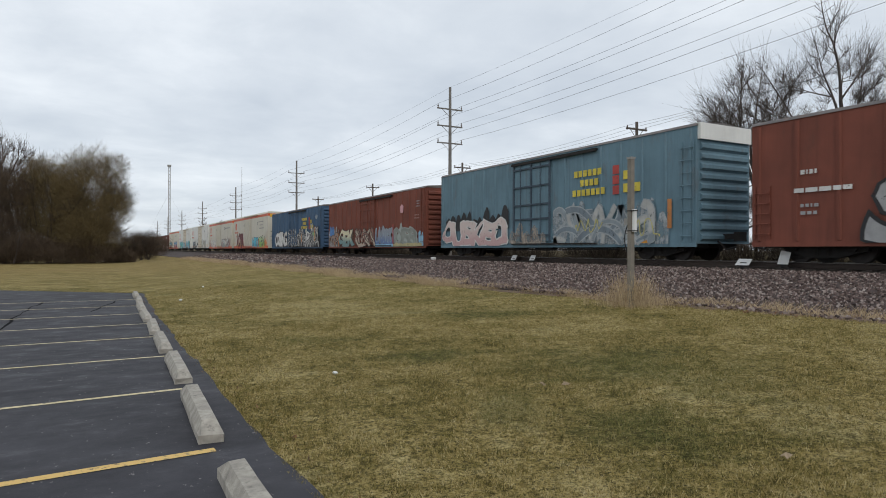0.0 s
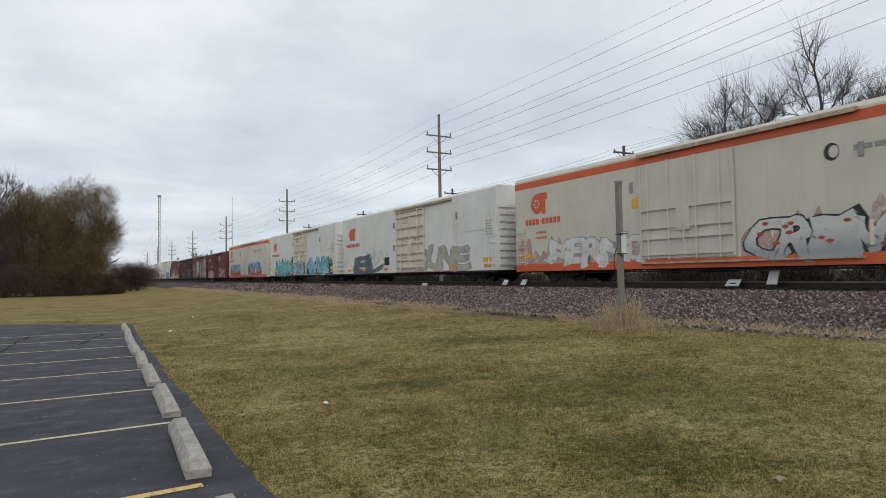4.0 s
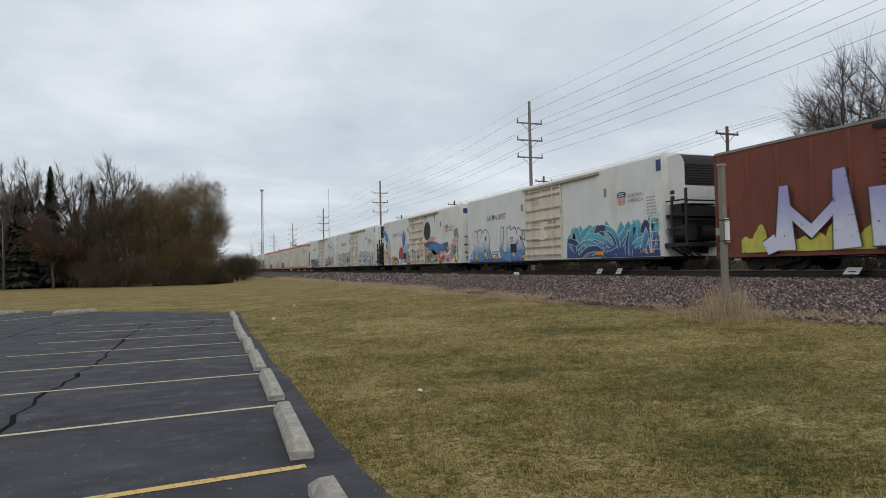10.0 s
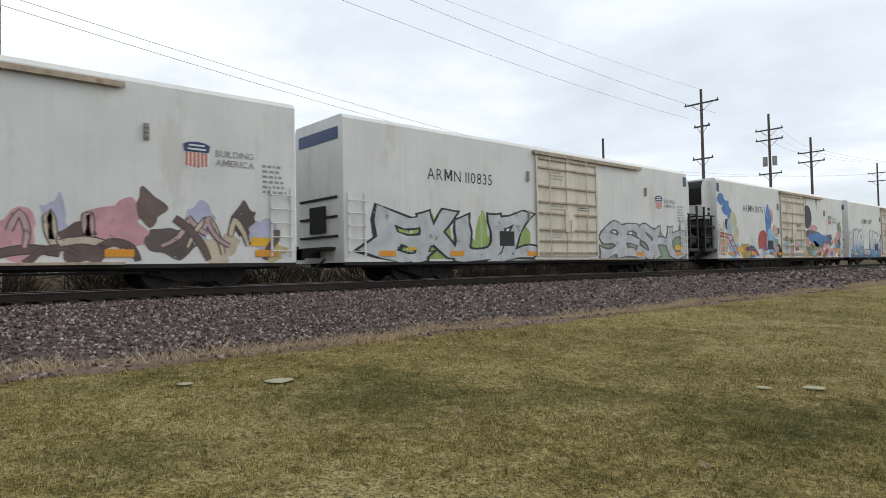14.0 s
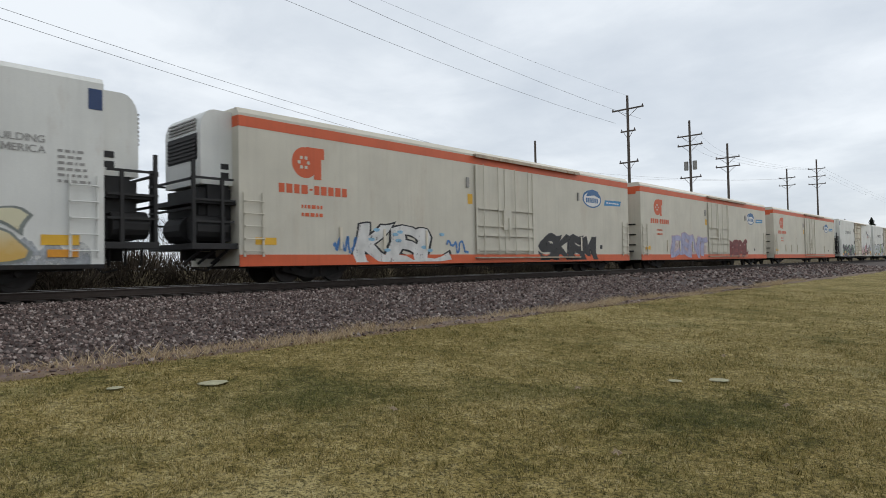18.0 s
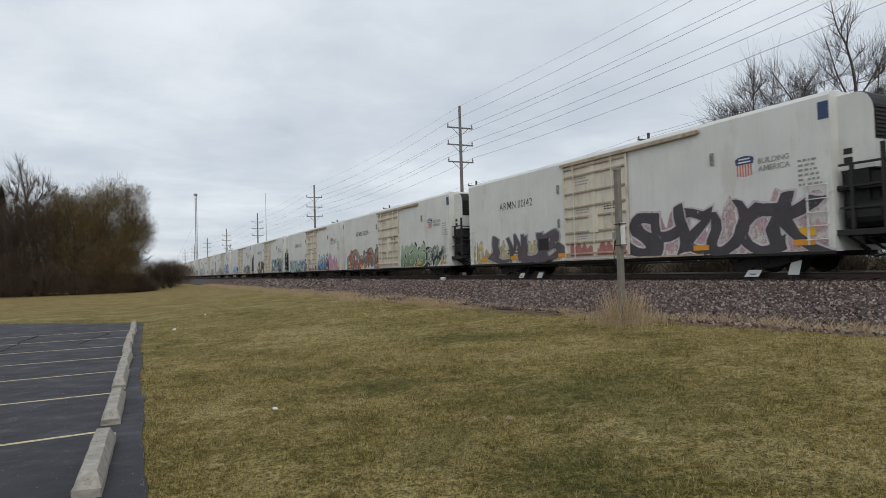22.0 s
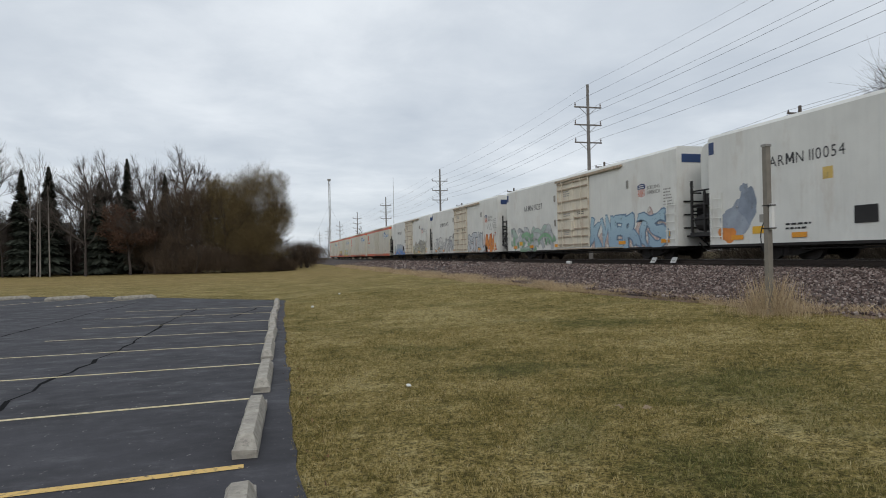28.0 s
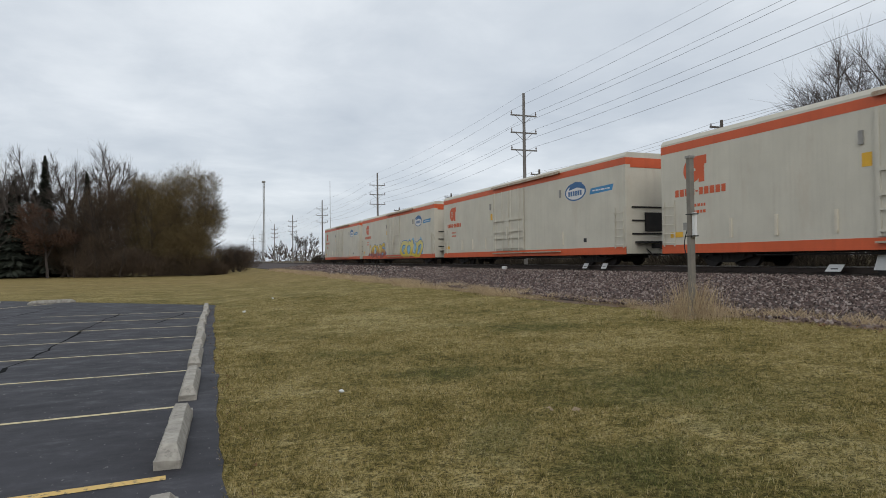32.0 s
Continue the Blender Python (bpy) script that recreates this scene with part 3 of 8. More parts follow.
def make_grass():
    rg = np.random.RandomState(2)
    # denser towards where one stands: rings of the lawn round (0.8, -5.5)
    parts = []
    for r0, r1, n, k in ((1.2, 4, 90000, 1.0), (4, 8, 190000, 1.15), (8, 14, 150000, 1.5), (14, 30, 110000, 2.6)):
        r = np.sqrt(rg.uniform(r0 * r0, r1 * r1, n * 2))
        a = rg.uniform(-2.9, 1.75, n * 2)
        p = np.column_stack([0.8 + r * np.cos(a), -5.5 + r * np.sin(a)])
        p = p[(p[:, 0] > lot_edge(p[:, 1]) - 0.02) & (p[:, 0] < 10.8)][:n]
        parts.append((p, np.full(len(p), k)))
    xy = np.concatenate([p for p, _ in parts])
    k = np.concatenate([q for _, q in parts])
    clump = 0.9 * lattice(xy * 5.0, 1) + 0.8 * lattice(xy * 14.0, 2)
    h = rg.uniform(0.015, 0.036, len(xy)) * (0.8 + 0.2 * k) * np.clip(1 + 0.75 * clump, 0.35, 1.9)
    blades("lawn_grass", xy, gz_np(xy) - 0.012, h, rg.uniform(0.0014, 0.0034, len(xy)) * k, M_BLADE, "short mown lawn grass, green and straw", 0.5, 3)
    # the rough strip at the foot of the ballast
    n = 64000
    y = np.concatenate([rg.uniform(-45, 12, 20000), rg.uniform(12, 90, n - 20000)])
    wide = np.clip((y - 9) / 16, 0, 1)
    x = 10.75 + np.abs(rg.normal(0, 0.38, n)) - wide * rg.uniform(-0.3, 0.95, n) + 0.25 * np.sin(y * 0.7) + 0.12 * np.sin(y * 2.3)
    xy = np.column_stack([x, y])
    h = rg.uniform(0.05, 0.22, n) * np.where(y > 12, 1.4, 0.85) * np.clip(1 + 0.6 * lattice(xy * 1.3, 5), 0.3, 1.7)
    blades("dry_verge_grass", xy, gz_np(xy), h, rg.uniform(0.003, 0.006, n), M_DRY, "dry straw-coloured grass along the ballast foot", 0.6, 5)
    # the clump round the post
    n = 1100
    a = rg.normal(0, 0.30, (n, 2))
    xy = np.column_stack([10.05 + a[:, 0], 5.25 + a[:, 1] * 1.6])
    blades("dry_grass_clump", xy, gz_np(xy) - 0.02, rg.uniform(0.25, 1.0, n) * np.exp(-(a ** 2).sum(1) * 1.6), np.full(n, 0.0026), M_DRY, "tall dry grass clump round the post", 0.15, 7)
    # fallen leaves
    n = 3900
    y = np.concatenate([rg.uniform(-40, 30, 3600), rg.uniform(-9, 20, 300)])
    x = np.concatenate([rg.normal(10.95, 0.30, 3600), rg.uniform(0.45, 0.75, 300)])
    xy = np.column_stack([x, y])
    blades("fallen_leaves", xy, gz_np(xy) + 0.005, rg.uniform(0.01, 0.035, n), np.where(xy[:, 0] < 2, 0.4, 1.0) * rg.uniform(0.010, 0.028, n), M_LEAF, "brown fallen leaves caught in the grass", 1.2, 9)


def make_soil():
    """Bare brown soil and debris between the lawn and the stones."""
    bm = bmesh.new()
    rnd = random.Random(21)
    rows = []
    for i in range(300):
        y = -70 + 0.55 * i
        a = 10.62 + 0.10 * math.sin(y * 0.9) + rnd.uniform(-0.10, 0.10)
        rows.append([bm.verts.new((x, y, ground_z(x, y) + dz)) for x, dz in ((a, -0.015), (a + 0.12, 0.012), (11.0, 0.02), (11.35, 0.03))])
    for r, s in zip(rows, rows[1:]):
        for i in range(3):
            bm.faces.new((r[i], r[i + 1], s[i + 1], s[i]))
    bmesh.ops.recalc_face_normals(bm, faces=bm.faces)
    tagged(new("soil_strip", mesh_of("soil_strip", bm, worn("brown_soil", (0.150, 0.100, 0.068), 0.95, 0.45, 5, 40, 0.8))), "bare brown soil strip at the ballast foot", "soil", kind="structure")


def stone_field(name, pts, size, seed, label):
    rg = np.random.RandomState(seed)
    n = len(pts)
    cube = np.array([(-1, -1, -1), (1, -1, -1), (1, 1, -1), (-1, 1, -1), (-1, -1, 1), (1, -1, 1), (1, 1, 1), (-1, 1, 1)], float)
    v = cube[None] * rg.uniform(0.55, 1.0, (n, 8, 3)) * size[:, None, None] * rg.uniform(0.6, 1.2, (n, 1, 3))
    q = rg.normal(0, 1, (n, 4))
    q /= np.linalg.norm(q, axis=1, keepdims=True)
    w, x, y, z = q.T
    R = np.stack([1 - 2 * (y * y + z * z), 2 * (x * y - z * w), 2 * (x * z + y * w), 2 * (x * y + z * w), 1 - 2 * (x * x + z * z), 2 * (y * z - x * w), 2 * (x * z - y * w), 2 * (y * z + x * w), 1 - 2 * (x * x + y * y)], 1).reshape(n, 3, 3)
    v = np.einsum("nij,nkj->nki", R, v) + pts[:, None]
    quads = np.array([(0, 3, 2, 1), (4, 5, 6, 7), (0, 1, 5, 4), (1, 2, 6, 5), (2, 3, 7, 6), (3, 0, 4, 7)])
    f = (np.arange(n)[:, None, None] * 8 + quads).reshape(-1, 4)
    return tagged(new(name, mesh_from(name, v.reshape(-1, 3), f, M_STONE)), label, "ballast", kind="stuff")


BED = [(11.0, 0.36), (16.7, 0.95), (18.4, 0.985), (20.7, 0.985), (22.4, 0.95), (27.0, 0.36)]


def bed_z(x):
    return np.interp(x, [p[0] for p in BED], [p[1] for p in BED])


def make_track():
    bm = bmesh.new()
    prism_y(bm, [(10.9, 0.1), (27.1, 0.1)] + BED[::-1], -950, 1400)
    tagged(new("ballast_bed", mesh_of("ballast_bed", bm, M_BED)), "sloping bed of grey-pink crushed stone", "ballast", kind="structure")
    rg = np.random.RandomState(8)
    pts = []
    for y0, y1, dens, s in ((-16, 16, 190, 0.030), (-34, -16, 85, 0.038), (16, 40, 85, 0.038), (40, 100, 7, 0.09), (-90, -34, 7, 0.09)):
        n = int((y1 - y0) * 7.6 * dens)
        x = rg.uniform(11.05, 18.6, n)
        p = np.column_stack([x, rg.uniform(y0, y1, n), bed_z(x) + rg.uniform(-0.02, 0.03, n)])
        pts.append((p, rg.uniform(0.5, 1.15, n) ** 1.3 * s))
    # strays in the rough strip and between the rails
    n = 2500
    x = 10.7 + np.abs(rg.normal(0, 0.35, n))
    pts.append((np.column_stack([x, rg.uniform(-40, 40, n), np.interp(x, [10, 11], [0.42, 0.44])]), rg.uniform(0.02, 0.045, n)))
    n = 4000
    x = rg.uniform(18.9, 22, n)
    pts.append((np.column_stack([x, rg.uniform(-40, 40, n), bed_z(x)]), rg.uniform(0.03, 0.06, n)))
    stone_field("ballast_stones", np.concatenate([p for p, _ in pts]), np.concatenate([s for _, s in pts]), 4, "crushed grey and pink ballast stones")
    track = thing("railway_track", "single railway track, rusty rails on dark ties", "railway track", kind="structure")
    prof = [(-0.07, 0), (0.07, 0), (0.07, 0.012), (0.012, 0.03), (0.012, 0.135), (0.036, 0.148), (0.036, 0.178), (-0.036, 0.178), (-0.036, 0.148), (-0.012, 0.135), (-0.012, 0.03), (-0.07, 0.012)]
    for x in (XC - 0.755, XC + 0.755):
        bm = bmesh.new()
        prism_y(bm, [(x + a, ZR - 0.185 + b) for a, b in prof], -950, 1400)
        rail = part("rail", bm, M_RAIL, track, "rust-brown steel rail")
        bm = bmesh.new()
        box(bm, x - 0.03, x + 0.03, -950, 1400, ZR - 0.006, ZR)
        part("railhead", bm, M_RAILTOP, rail, "polished running surface")
    bm = bmesh.new()
    box(bm, -1.3, 1.3, -0.11, 0.11, -0.17, 0)
    tie = mesh_of("tie", bm, M_TIE)
    bm = bmesh.new()
    box(bm, -0.17, 0.17, -0.09, 0.09, 0, 0.018)
    plate = mesh_of("tie_plate", bm, M_RAIL)
    rnd = random.Random(5)
    for i in range(290):
        share("tie", tie, track, pose(XC + rnd.uniform(-0.04, 0.04), -58 + 0.52 * i, ZR - 0.19, 0, 0, rnd.uniform(-0.6, 0.6)))
    for i in range(110):
        share("tie_plate", plate, track, pose(XC - 0.755, -30 + 0.52 * i + 0.16, ZR - 0.192))


ground = make_ground()
lot = make_lot()
make_lines(lot)
make_stops()
make_grass()
make_soil()
make_track()


# ---- trees, poles, wires and what stands beyond ----
def branch(segs, p, d, length, r, depth, rnd, spread, droop, minr):
    """Adds the segments of one limb and of all that grows from it."""
    n = 3
    for i in range(n):
        q = p + d * length / n
        segs.append((p.copy(), q.copy(), r * (1 - 0.25 * i / n), r * (1 - 0.25 * (i + 1) / n), depth))
        p = q
        d = (d + Vector((rnd.uniform(-1, 1), rnd.uniform(-1, 1), rnd.uniform(-0.6, 1) + droop)) * 0.13).normalized()
        if depth > 0 and i > 0:
            for _ in range(1 if depth > 1 else 2):
                e = (d + Vector((rnd.gauss(0, 1), rnd.gauss(0, 1), rnd.gauss(0.1, 0.5))) * spread).normalized()
                branch(segs, p, e, length * rnd.uniform(0.5, 0.75), max(r * 0.5, minr), depth - 1, rnd, spread, droop, minr)
    if depth > 0:
        branch(segs, p, d, length * 0.72, max(r * 0.68, minr), depth - 1, rnd, spread, droop, minr)


def tubes_mesh(name, segs, mat):
    """Many tapered three-sided limbs in one mesh."""
    a = np.array([s[0] for s in segs])
    b = np.array([s[1] for s in segs])
    ra, rb = np.array([s[2] for s in segs]), np.array([s[3] for s in segs])
    d = b - a
    d /= np.linalg.norm(d, axis=1, keepdims=True) + 1e-9
    ref = np.where(np.abs(d[:, 2:3]) < 0.9, np.array([[0, 0, 1.0]]), np.array([[1.0, 0, 0]]))
    u = np.cross(d, ref)
    u /= np.linalg.norm(u, axis=1, keepdims=True)
    w = np.cross(d, u)
    v = np.empty((len(segs), 6, 3))
    for k in range(3):
        c, s = math.cos(2 * math.pi * k / 3), math.sin(2 * math.pi * k / 3)
        v[:, k] = a + (u * c + w * s) * ra[:, None]
        v[:, 3 + k] = b + (u * c + w * s) * rb[:, None]
    f = (np.arange(len(segs))[:, None, None] * 6 + np.array([(0, 1, 4, 3), (1, 2, 5, 4), (2, 0, 3, 5)])).reshape(-1, 4)
    return mesh_from(name, v.reshape(-1, 3), f, mat)


def bare_tree(x, y, z, h, seed, label, spread=0.75, depth=5, minr=0.014, bark=None, fuzz=0, fine=0.006):
    rnd = random.Random(seed)
    segs = []
    branch(segs, Vector((0, 0, 0)), Vector((rnd.uniform(-0.08, 0.08), rnd.uniform(-0.08, 0.08), 1)).normalized(), h * 0.30, h * 0.018, depth, rnd, spread, 0.12, minr)
    top = max(s[1].z for s in segs)
    k = h / top
    segs = [(a * k, b * k, p, q, d) for a, b, p, q, d in segs]
    t = thing("bare_tree", label, "tree", "bare winter trees", m=pose(x, y, z - 0.1))
    wood = [s for s in segs if s[4] >= depth - 1]
    twig = [s for s in segs if s[4] < depth - 1]
    for name, ss, mat in (("trunk", wood, bark or M_BARK), ("crown", twig, M_TWIG)):
        ob = new(name, tubes_mesh(name, ss, mat))
        ob.parent = t
    if fuzz:
        ends = [s[1] for s in segs if s[4] <= 1]
        rg = np.random.RandomState(seed)
        c = np.array(ends)[rg.randint(0, len(ends), fuzz)]
        out = c - np.array((0, 0, h * 0.45))
        out /= np.linalg.norm(out, axis=1, keepdims=True)
        ss = []
        for p, o in zip(c, out):
            o = o + rg.normal(0, 0.55, 3) + (0, 0, 0.25)
            L = rg.uniform(0.3, 1.0)
            q = p + o * L * 0.5
            ss.append((p, q, fine, fine * 0.8))
            ss.append((q, q + (o + rg.normal(0, 0.35, 3)) * L * 0.5, fine * 0.8, fine * 0.4))
        ob = new("fine_crown", tubes_mesh("fine_crown", ss, M_TWIG))
        ob.parent = t
    return t


def twig_material(name, lo, mid, hi):
    m, t, p = nodes_of(name)
    g = t.nodes.new("ShaderNodeNewGeometry")
    big = noise_tex(t, coord(t), 0.35, 3)
    f = calc(t, "ADD", calc(t, "MULTIPLY", g.outputs["Random Per Island"], 0.6), calc(t, "MULTIPLY", big, 0.45))
    t.links.new(ramp(t, f, [(0.15, lo), (0.5, mid), (0.95, hi)]), p.inputs["Base Color"])
    p.inputs["Roughness"].default_value = 0.95
    p.inputs["Specular IOR Level"].default_value = 0.1
    return m


M_BROWNTWIG = twig_material("brown_twigs", (0.050, 0.037, 0.030), (0.095, 0.070, 0.052), (0.165, 0.122, 0.080))
M_DARKTWIG = twig_material("dark_brush_twigs", (0.036, 0.028, 0.026), (0.064, 0.050, 0.044), (0.105, 0.083, 0.070))
M_BRUSH = twig_material("dead_brush", (0.022, 0.018, 0.014), (0.045, 0.036, 0.027), (0.085, 0.068, 0.050))
M_WILLOW = twig_material("willow_twigs", (0.070, 0.052, 0.032), (0.150, 0.112, 0.058), (0.270, 0.205, 0.100))
M_REDTWIG = twig_material("red_brown_leaves", (0.055, 0.034, 0.026), (0.105, 0.062, 0.044), (0.165, 0.100, 0.068))
M_SPRUCE = twig_material("spruce_needles", (0.028, 0.033, 0.026), (0.055, 0.063, 0.048), (0.105, 0.112, 0.088))
M_GREYTWIG = twig_material("grey_brush", (0.075, 0.062, 0.055), (0.14, 0.118, 0.105), (0.21, 0.185, 0.165))


def twig_cloud(name, parent, centres, n, mat, length, width, seed, up=0.6, kind="", label=""):
    """A crown of thin twigs: flat slivers that start inside lumpy ellipsoids and point outwards and up."""
    rg = np.random.RandomState(seed)
    c = np.array(centres, float)
    share_of = c[:, 3] * c[:, 4] * c[:, 5]
    k = rg.choice(len(c), n, p=share_of / share_of.sum())
    d = rg.normal(0, 1, (n, 3))
    d /= np.linalg.norm(d, axis=1, keepdims=True)
    r = rg.uniform(0.15, 1.0, n) ** 0.5 * (1 + 0.05 * rg.normal(0, 1, n))
    lump = 1 + 0.16 * np.sin(d[:, 0] * 7 + k) * np.cos(d[:, 2] * 6 + d[:, 1] * 5 + k)
    p = c[k, :3] + d * c[k, 3:] * (r * lump)[:, None]
    out = d * 0.6 + np.array([0, 0, up]) + rg.normal(0, 0.35, (n, 3))
    out /= np.linalg.norm(out, axis=1, keepdims=True)
    L = rg.uniform(0.5, 1.3, n)[:, None] * length
    side = np.cross(out, rg.normal(0, 1, (n, 3)))
    side /= np.linalg.norm(side, axis=1, keepdims=True)
    w = rg.uniform(0.5, 1.2, n)[:, None] * width
    bend = rg.normal(0, 0.12, (n, 3)) * L
    v = np.stack([p - side * w, p + side * w, p + out * L + bend], 1)
    v = v[v[:, :, 2].min(1) > 0.02]
    f = np.arange(len(v) * 3).reshape(-1, 3)
    ob = new(name, mesh_from(name, v.reshape(-1, 3), f, mat))
    ob.parent = parent
    return tagged(ob, label, kind=kind)


def shrub_tree(x, y, h, w, mat, seed, label, n=5200, stems=6, up=0.7, twig=(1.3, 0.035), z=-0.12, name="shrubby_tree", low=0.12):
    """A many-stemmed, twiggy tree, dense to the ground."""
    rnd = random.Random(seed)
    t = thing(name, label, "tree", "trees behind the lawn", m=pose(x, y, z))
    segs = []
    for k in range(stems):
        a = rnd.uniform(0, 6.28)
        d = Vector((math.cos(a) * 0.35, math.sin(a) * 0.35, 1)).normalized()
        branch(segs, Vector((rnd.uniform(-0.5, 0.5), rnd.uniform(-0.5, 0.5), 0)), d, h * 0.3, 0.11, 3, rnd, 0.6, 0.2, 0.025)
    ob = new("trunk", tubes_mesh("trunk", segs, M_BARK))
    ob.parent = t
    cs = [(0, 0, h * 0.55, w * 0.42, w * 0.42, h * 0.38), (0, 0, h * 0.20, w * 0.37, w * 0.37, h * 0.20)]
    for k in range(9):
        a = k * 2.4 + rnd.uniform(-0.3, 0.3)
        rr = rnd.uniform(0.15, 0.34) * w
        zz = rnd.uniform(low + 0.12, 0.80) * h
        s = (1 - 0.55 * max(0, zz / h - 0.4))
        cs.append((math.cos(a) * rr, math.sin(a) * rr, zz, w * 0.22 * s, w * 0.22 * s, h * rnd.uniform(0.10, 0.17)))
    twig_cloud("crown", t, cs, n, mat, twig[0], twig[1], seed, up)
    return t


def spruce(x, y, h, w, seed, label="dark green spruce tree", z=-0.12):
    rnd = random.Random(seed)
    t = thing("spruce_tree", label, "tree", "trees behind the lawn", m=pose(x, y, z))
    bm = bmesh.new()
    tube(bm, (0, 0, 0), (0, 0, h * 0.97), 0.17, 0.02, n=8)
    part("trunk", bm, M_BARK, t)
    v, f = [], []
    for k in range(5200):
        q = rnd.random() ** 1.15
        zz = h * (0.06 + 0.93 * q)
        R = w / 2 * (1 - q) ** 0.72 * (0.86 + 0.14 * math.sin(q * 70)) + 0.10
        a = rnd.uniform(0, 6.283)
        L = R * rnd.uniform(0.5, 1.0) ** 0.6 * (1.18 if rnd.random() < 0.12 else 1.0)
        d = Vector((math.cos(a), math.sin(a), 0))
        s = Vector((-d.y, d.x, 0))
        r0 = d * L * rnd.uniform(0.1, 0.55) + Vector((0, 0, zz))
        tip = d * L + Vector((0, 0, zz - 0.28 * L + 0.1))
        b = len(v)
        ww = 0.05 + 0.045 * R
        v += [r0 - s * ww, r0 + s * ww, (r0 + tip) / 2 + s * ww * 1.5 + Vector((0, 0, -0.06)), tip, (r0 + tip) / 2 - s * ww * 1.5 + Vector((0, 0, -0.06))]
        f += [(b, b + 1, b + 2), (b, b + 2, b + 4), (b + 4, b + 2, b + 3)]
    ob = new("crown", mesh_from("crown", [tuple(p) for p in v], f, M_SPRUCE))
    ob.parent = t
    return t


def wires(name, pts, r, sag, label):
    """One hung wire through a row of points, a single unbroken tube."""
    line = [Vector(pts[0])]
    for a, b in zip(pts, pts[1:]):
        a, b = Vector(a), Vector(b)
        for k in range(1, 11):
            s = k / 10
            line.append(a.lerp(b, s) - Vector((0, 0, 4 * sag * s * (1 - s))))
    bm = bmesh.new()
    rings = []
    for i, c in enumerate(line):
        d = (line[min(i + 1, len(line) - 1)] - line[max(i - 1, 0)]).normalized()
        u = d.cross(Vector((0, 0, 1))).normalized()
        w = d.cross(u)
        rings.append([bm.verts.new(c + (u * p + w * q) * r) for p, q in ((1, 0), (0, 1), (-1, 0), (0, -1))])
    for x, y in zip(rings, rings[1:]):
        for i in range(4):
            bm.faces.new((x[i], x[(i + 1) % 4], y[(i + 1) % 4], y[i]))
    return tagged(new(name, mesh_of(name, bm, M_WIRE)), label, "cable")


def crossarm(pole, z, a, b, w, mat, insul, axis="x", brace=True):
    bm = bmesh.new()
    if axis == "x":
        box(bm, a, b, -w, w, z - w, z + w)
    else:
        box(bm, -w, w, a, b, z - w, z + w)
    arm = part("crossarm", bm, mat, pole)
    for e in (a + 0.08, b - 0.08):
        bm = bmesh.new()
        p = (e, 0) if axis == "x" else (0, e)
        tube(bm, (*p, z + w), (*p, z + w + insul), 0.05, 0.035, n=8)
        tube(bm, (*p, z + w + insul * 0.35), (*p, z + w + insul * 0.5), 0.075, n=8)
        part("insulator", bm, M_PORCELAIN, arm)
    if brace:
        bm = bmesh.new()
        for e in (a * 0.62, b * 0.62):
            p = (e, 0) if axis == "x" else (0, e)
            tube(bm, (*p, z - w), (0, 0, z - 0.75), 0.022, n=5)
        part("brace", bm, mat, arm)
    return arm


def power_pole(x, y, top, label="tall grey utility pole with three crossarms"):
    p = thing("utility_pole", label, "utility pole", "poles along the track", m=pose(x, y, 0))
    bm = bmesh.new()
    tube(bm, (0, 0, 0), (0, 0, top), 0.20, 0.12, n=12)
    part("pole", bm, M_GREYPOLE, p)
    for dz in (2.0, 3.55, 5.1):
        crossarm(p, top - dz, -1.32, 1.28, 0.055, M_GREYPOLE, 0.34)
    return p


POLES_Y = (-8.0, 44.4, 93.9, 143.0, 193.0, 243.0, 293.0, 343.0)
for k, y in enumerate(POLES_Y[1:]):
    power_pole(27.5, y, 16.4 - (0.6 if k else 0))
# the near pole carries lines of several kinds, a transformer bracket and cable risers
p = thing("utility_pole", "grey weathered utility pole with cable brackets", "utility pole", "poles along the track", m=pose(27.5, -8.0, 0))
bm = bmesh.new()
tube(bm, (0, 0, 0), (0, 0, 17.2), 0.29, 0.21, n=12)
part("pole", bm, M_PALEPOLE, p)
for z in (14.8, 16.3):
    crossarm(p, z, -1.35, 1.3, 0.06, M_PALEPOLE, 0.34)
crossarm(p, 12.2, -0.85, 0.85, 0.06, M_WOODPOLE, 0.12, "y", False)
bm = bmesh.new()
tube(bm, (-0.26, 0.05, 0), (-0.26, 0.05, 15.0), 0.055, n=8)
tube(bm, (-0.22, -0.12, 0), (-0.22, -0.12, 13.6), 0.045, n=8)
part("cable_riser", bm, M_GALV, p)
for z in (11.05, 10.15, 9.5):
    bm = bmesh.new()
    box(bm, -0.30, -0.24, -0.2, 0.85, z - 0.03, z + 0.03)
    tube(bm, (-0.27, 0.8, z), (-0.27, 0.8, z - 0.35), 0.025, n=6)
    part("bracket", bm, M_BLACK, p)
for k, z in enumerate((13.4, 12.9, 11.6, 10.6)):
    bm = bmesh.new()
    box(bm, -0.32, -0.18, -0.2, 0.2, z - 0.09, z + 0.09)
    part("cable_clamp", bm, M_BLACK, p)


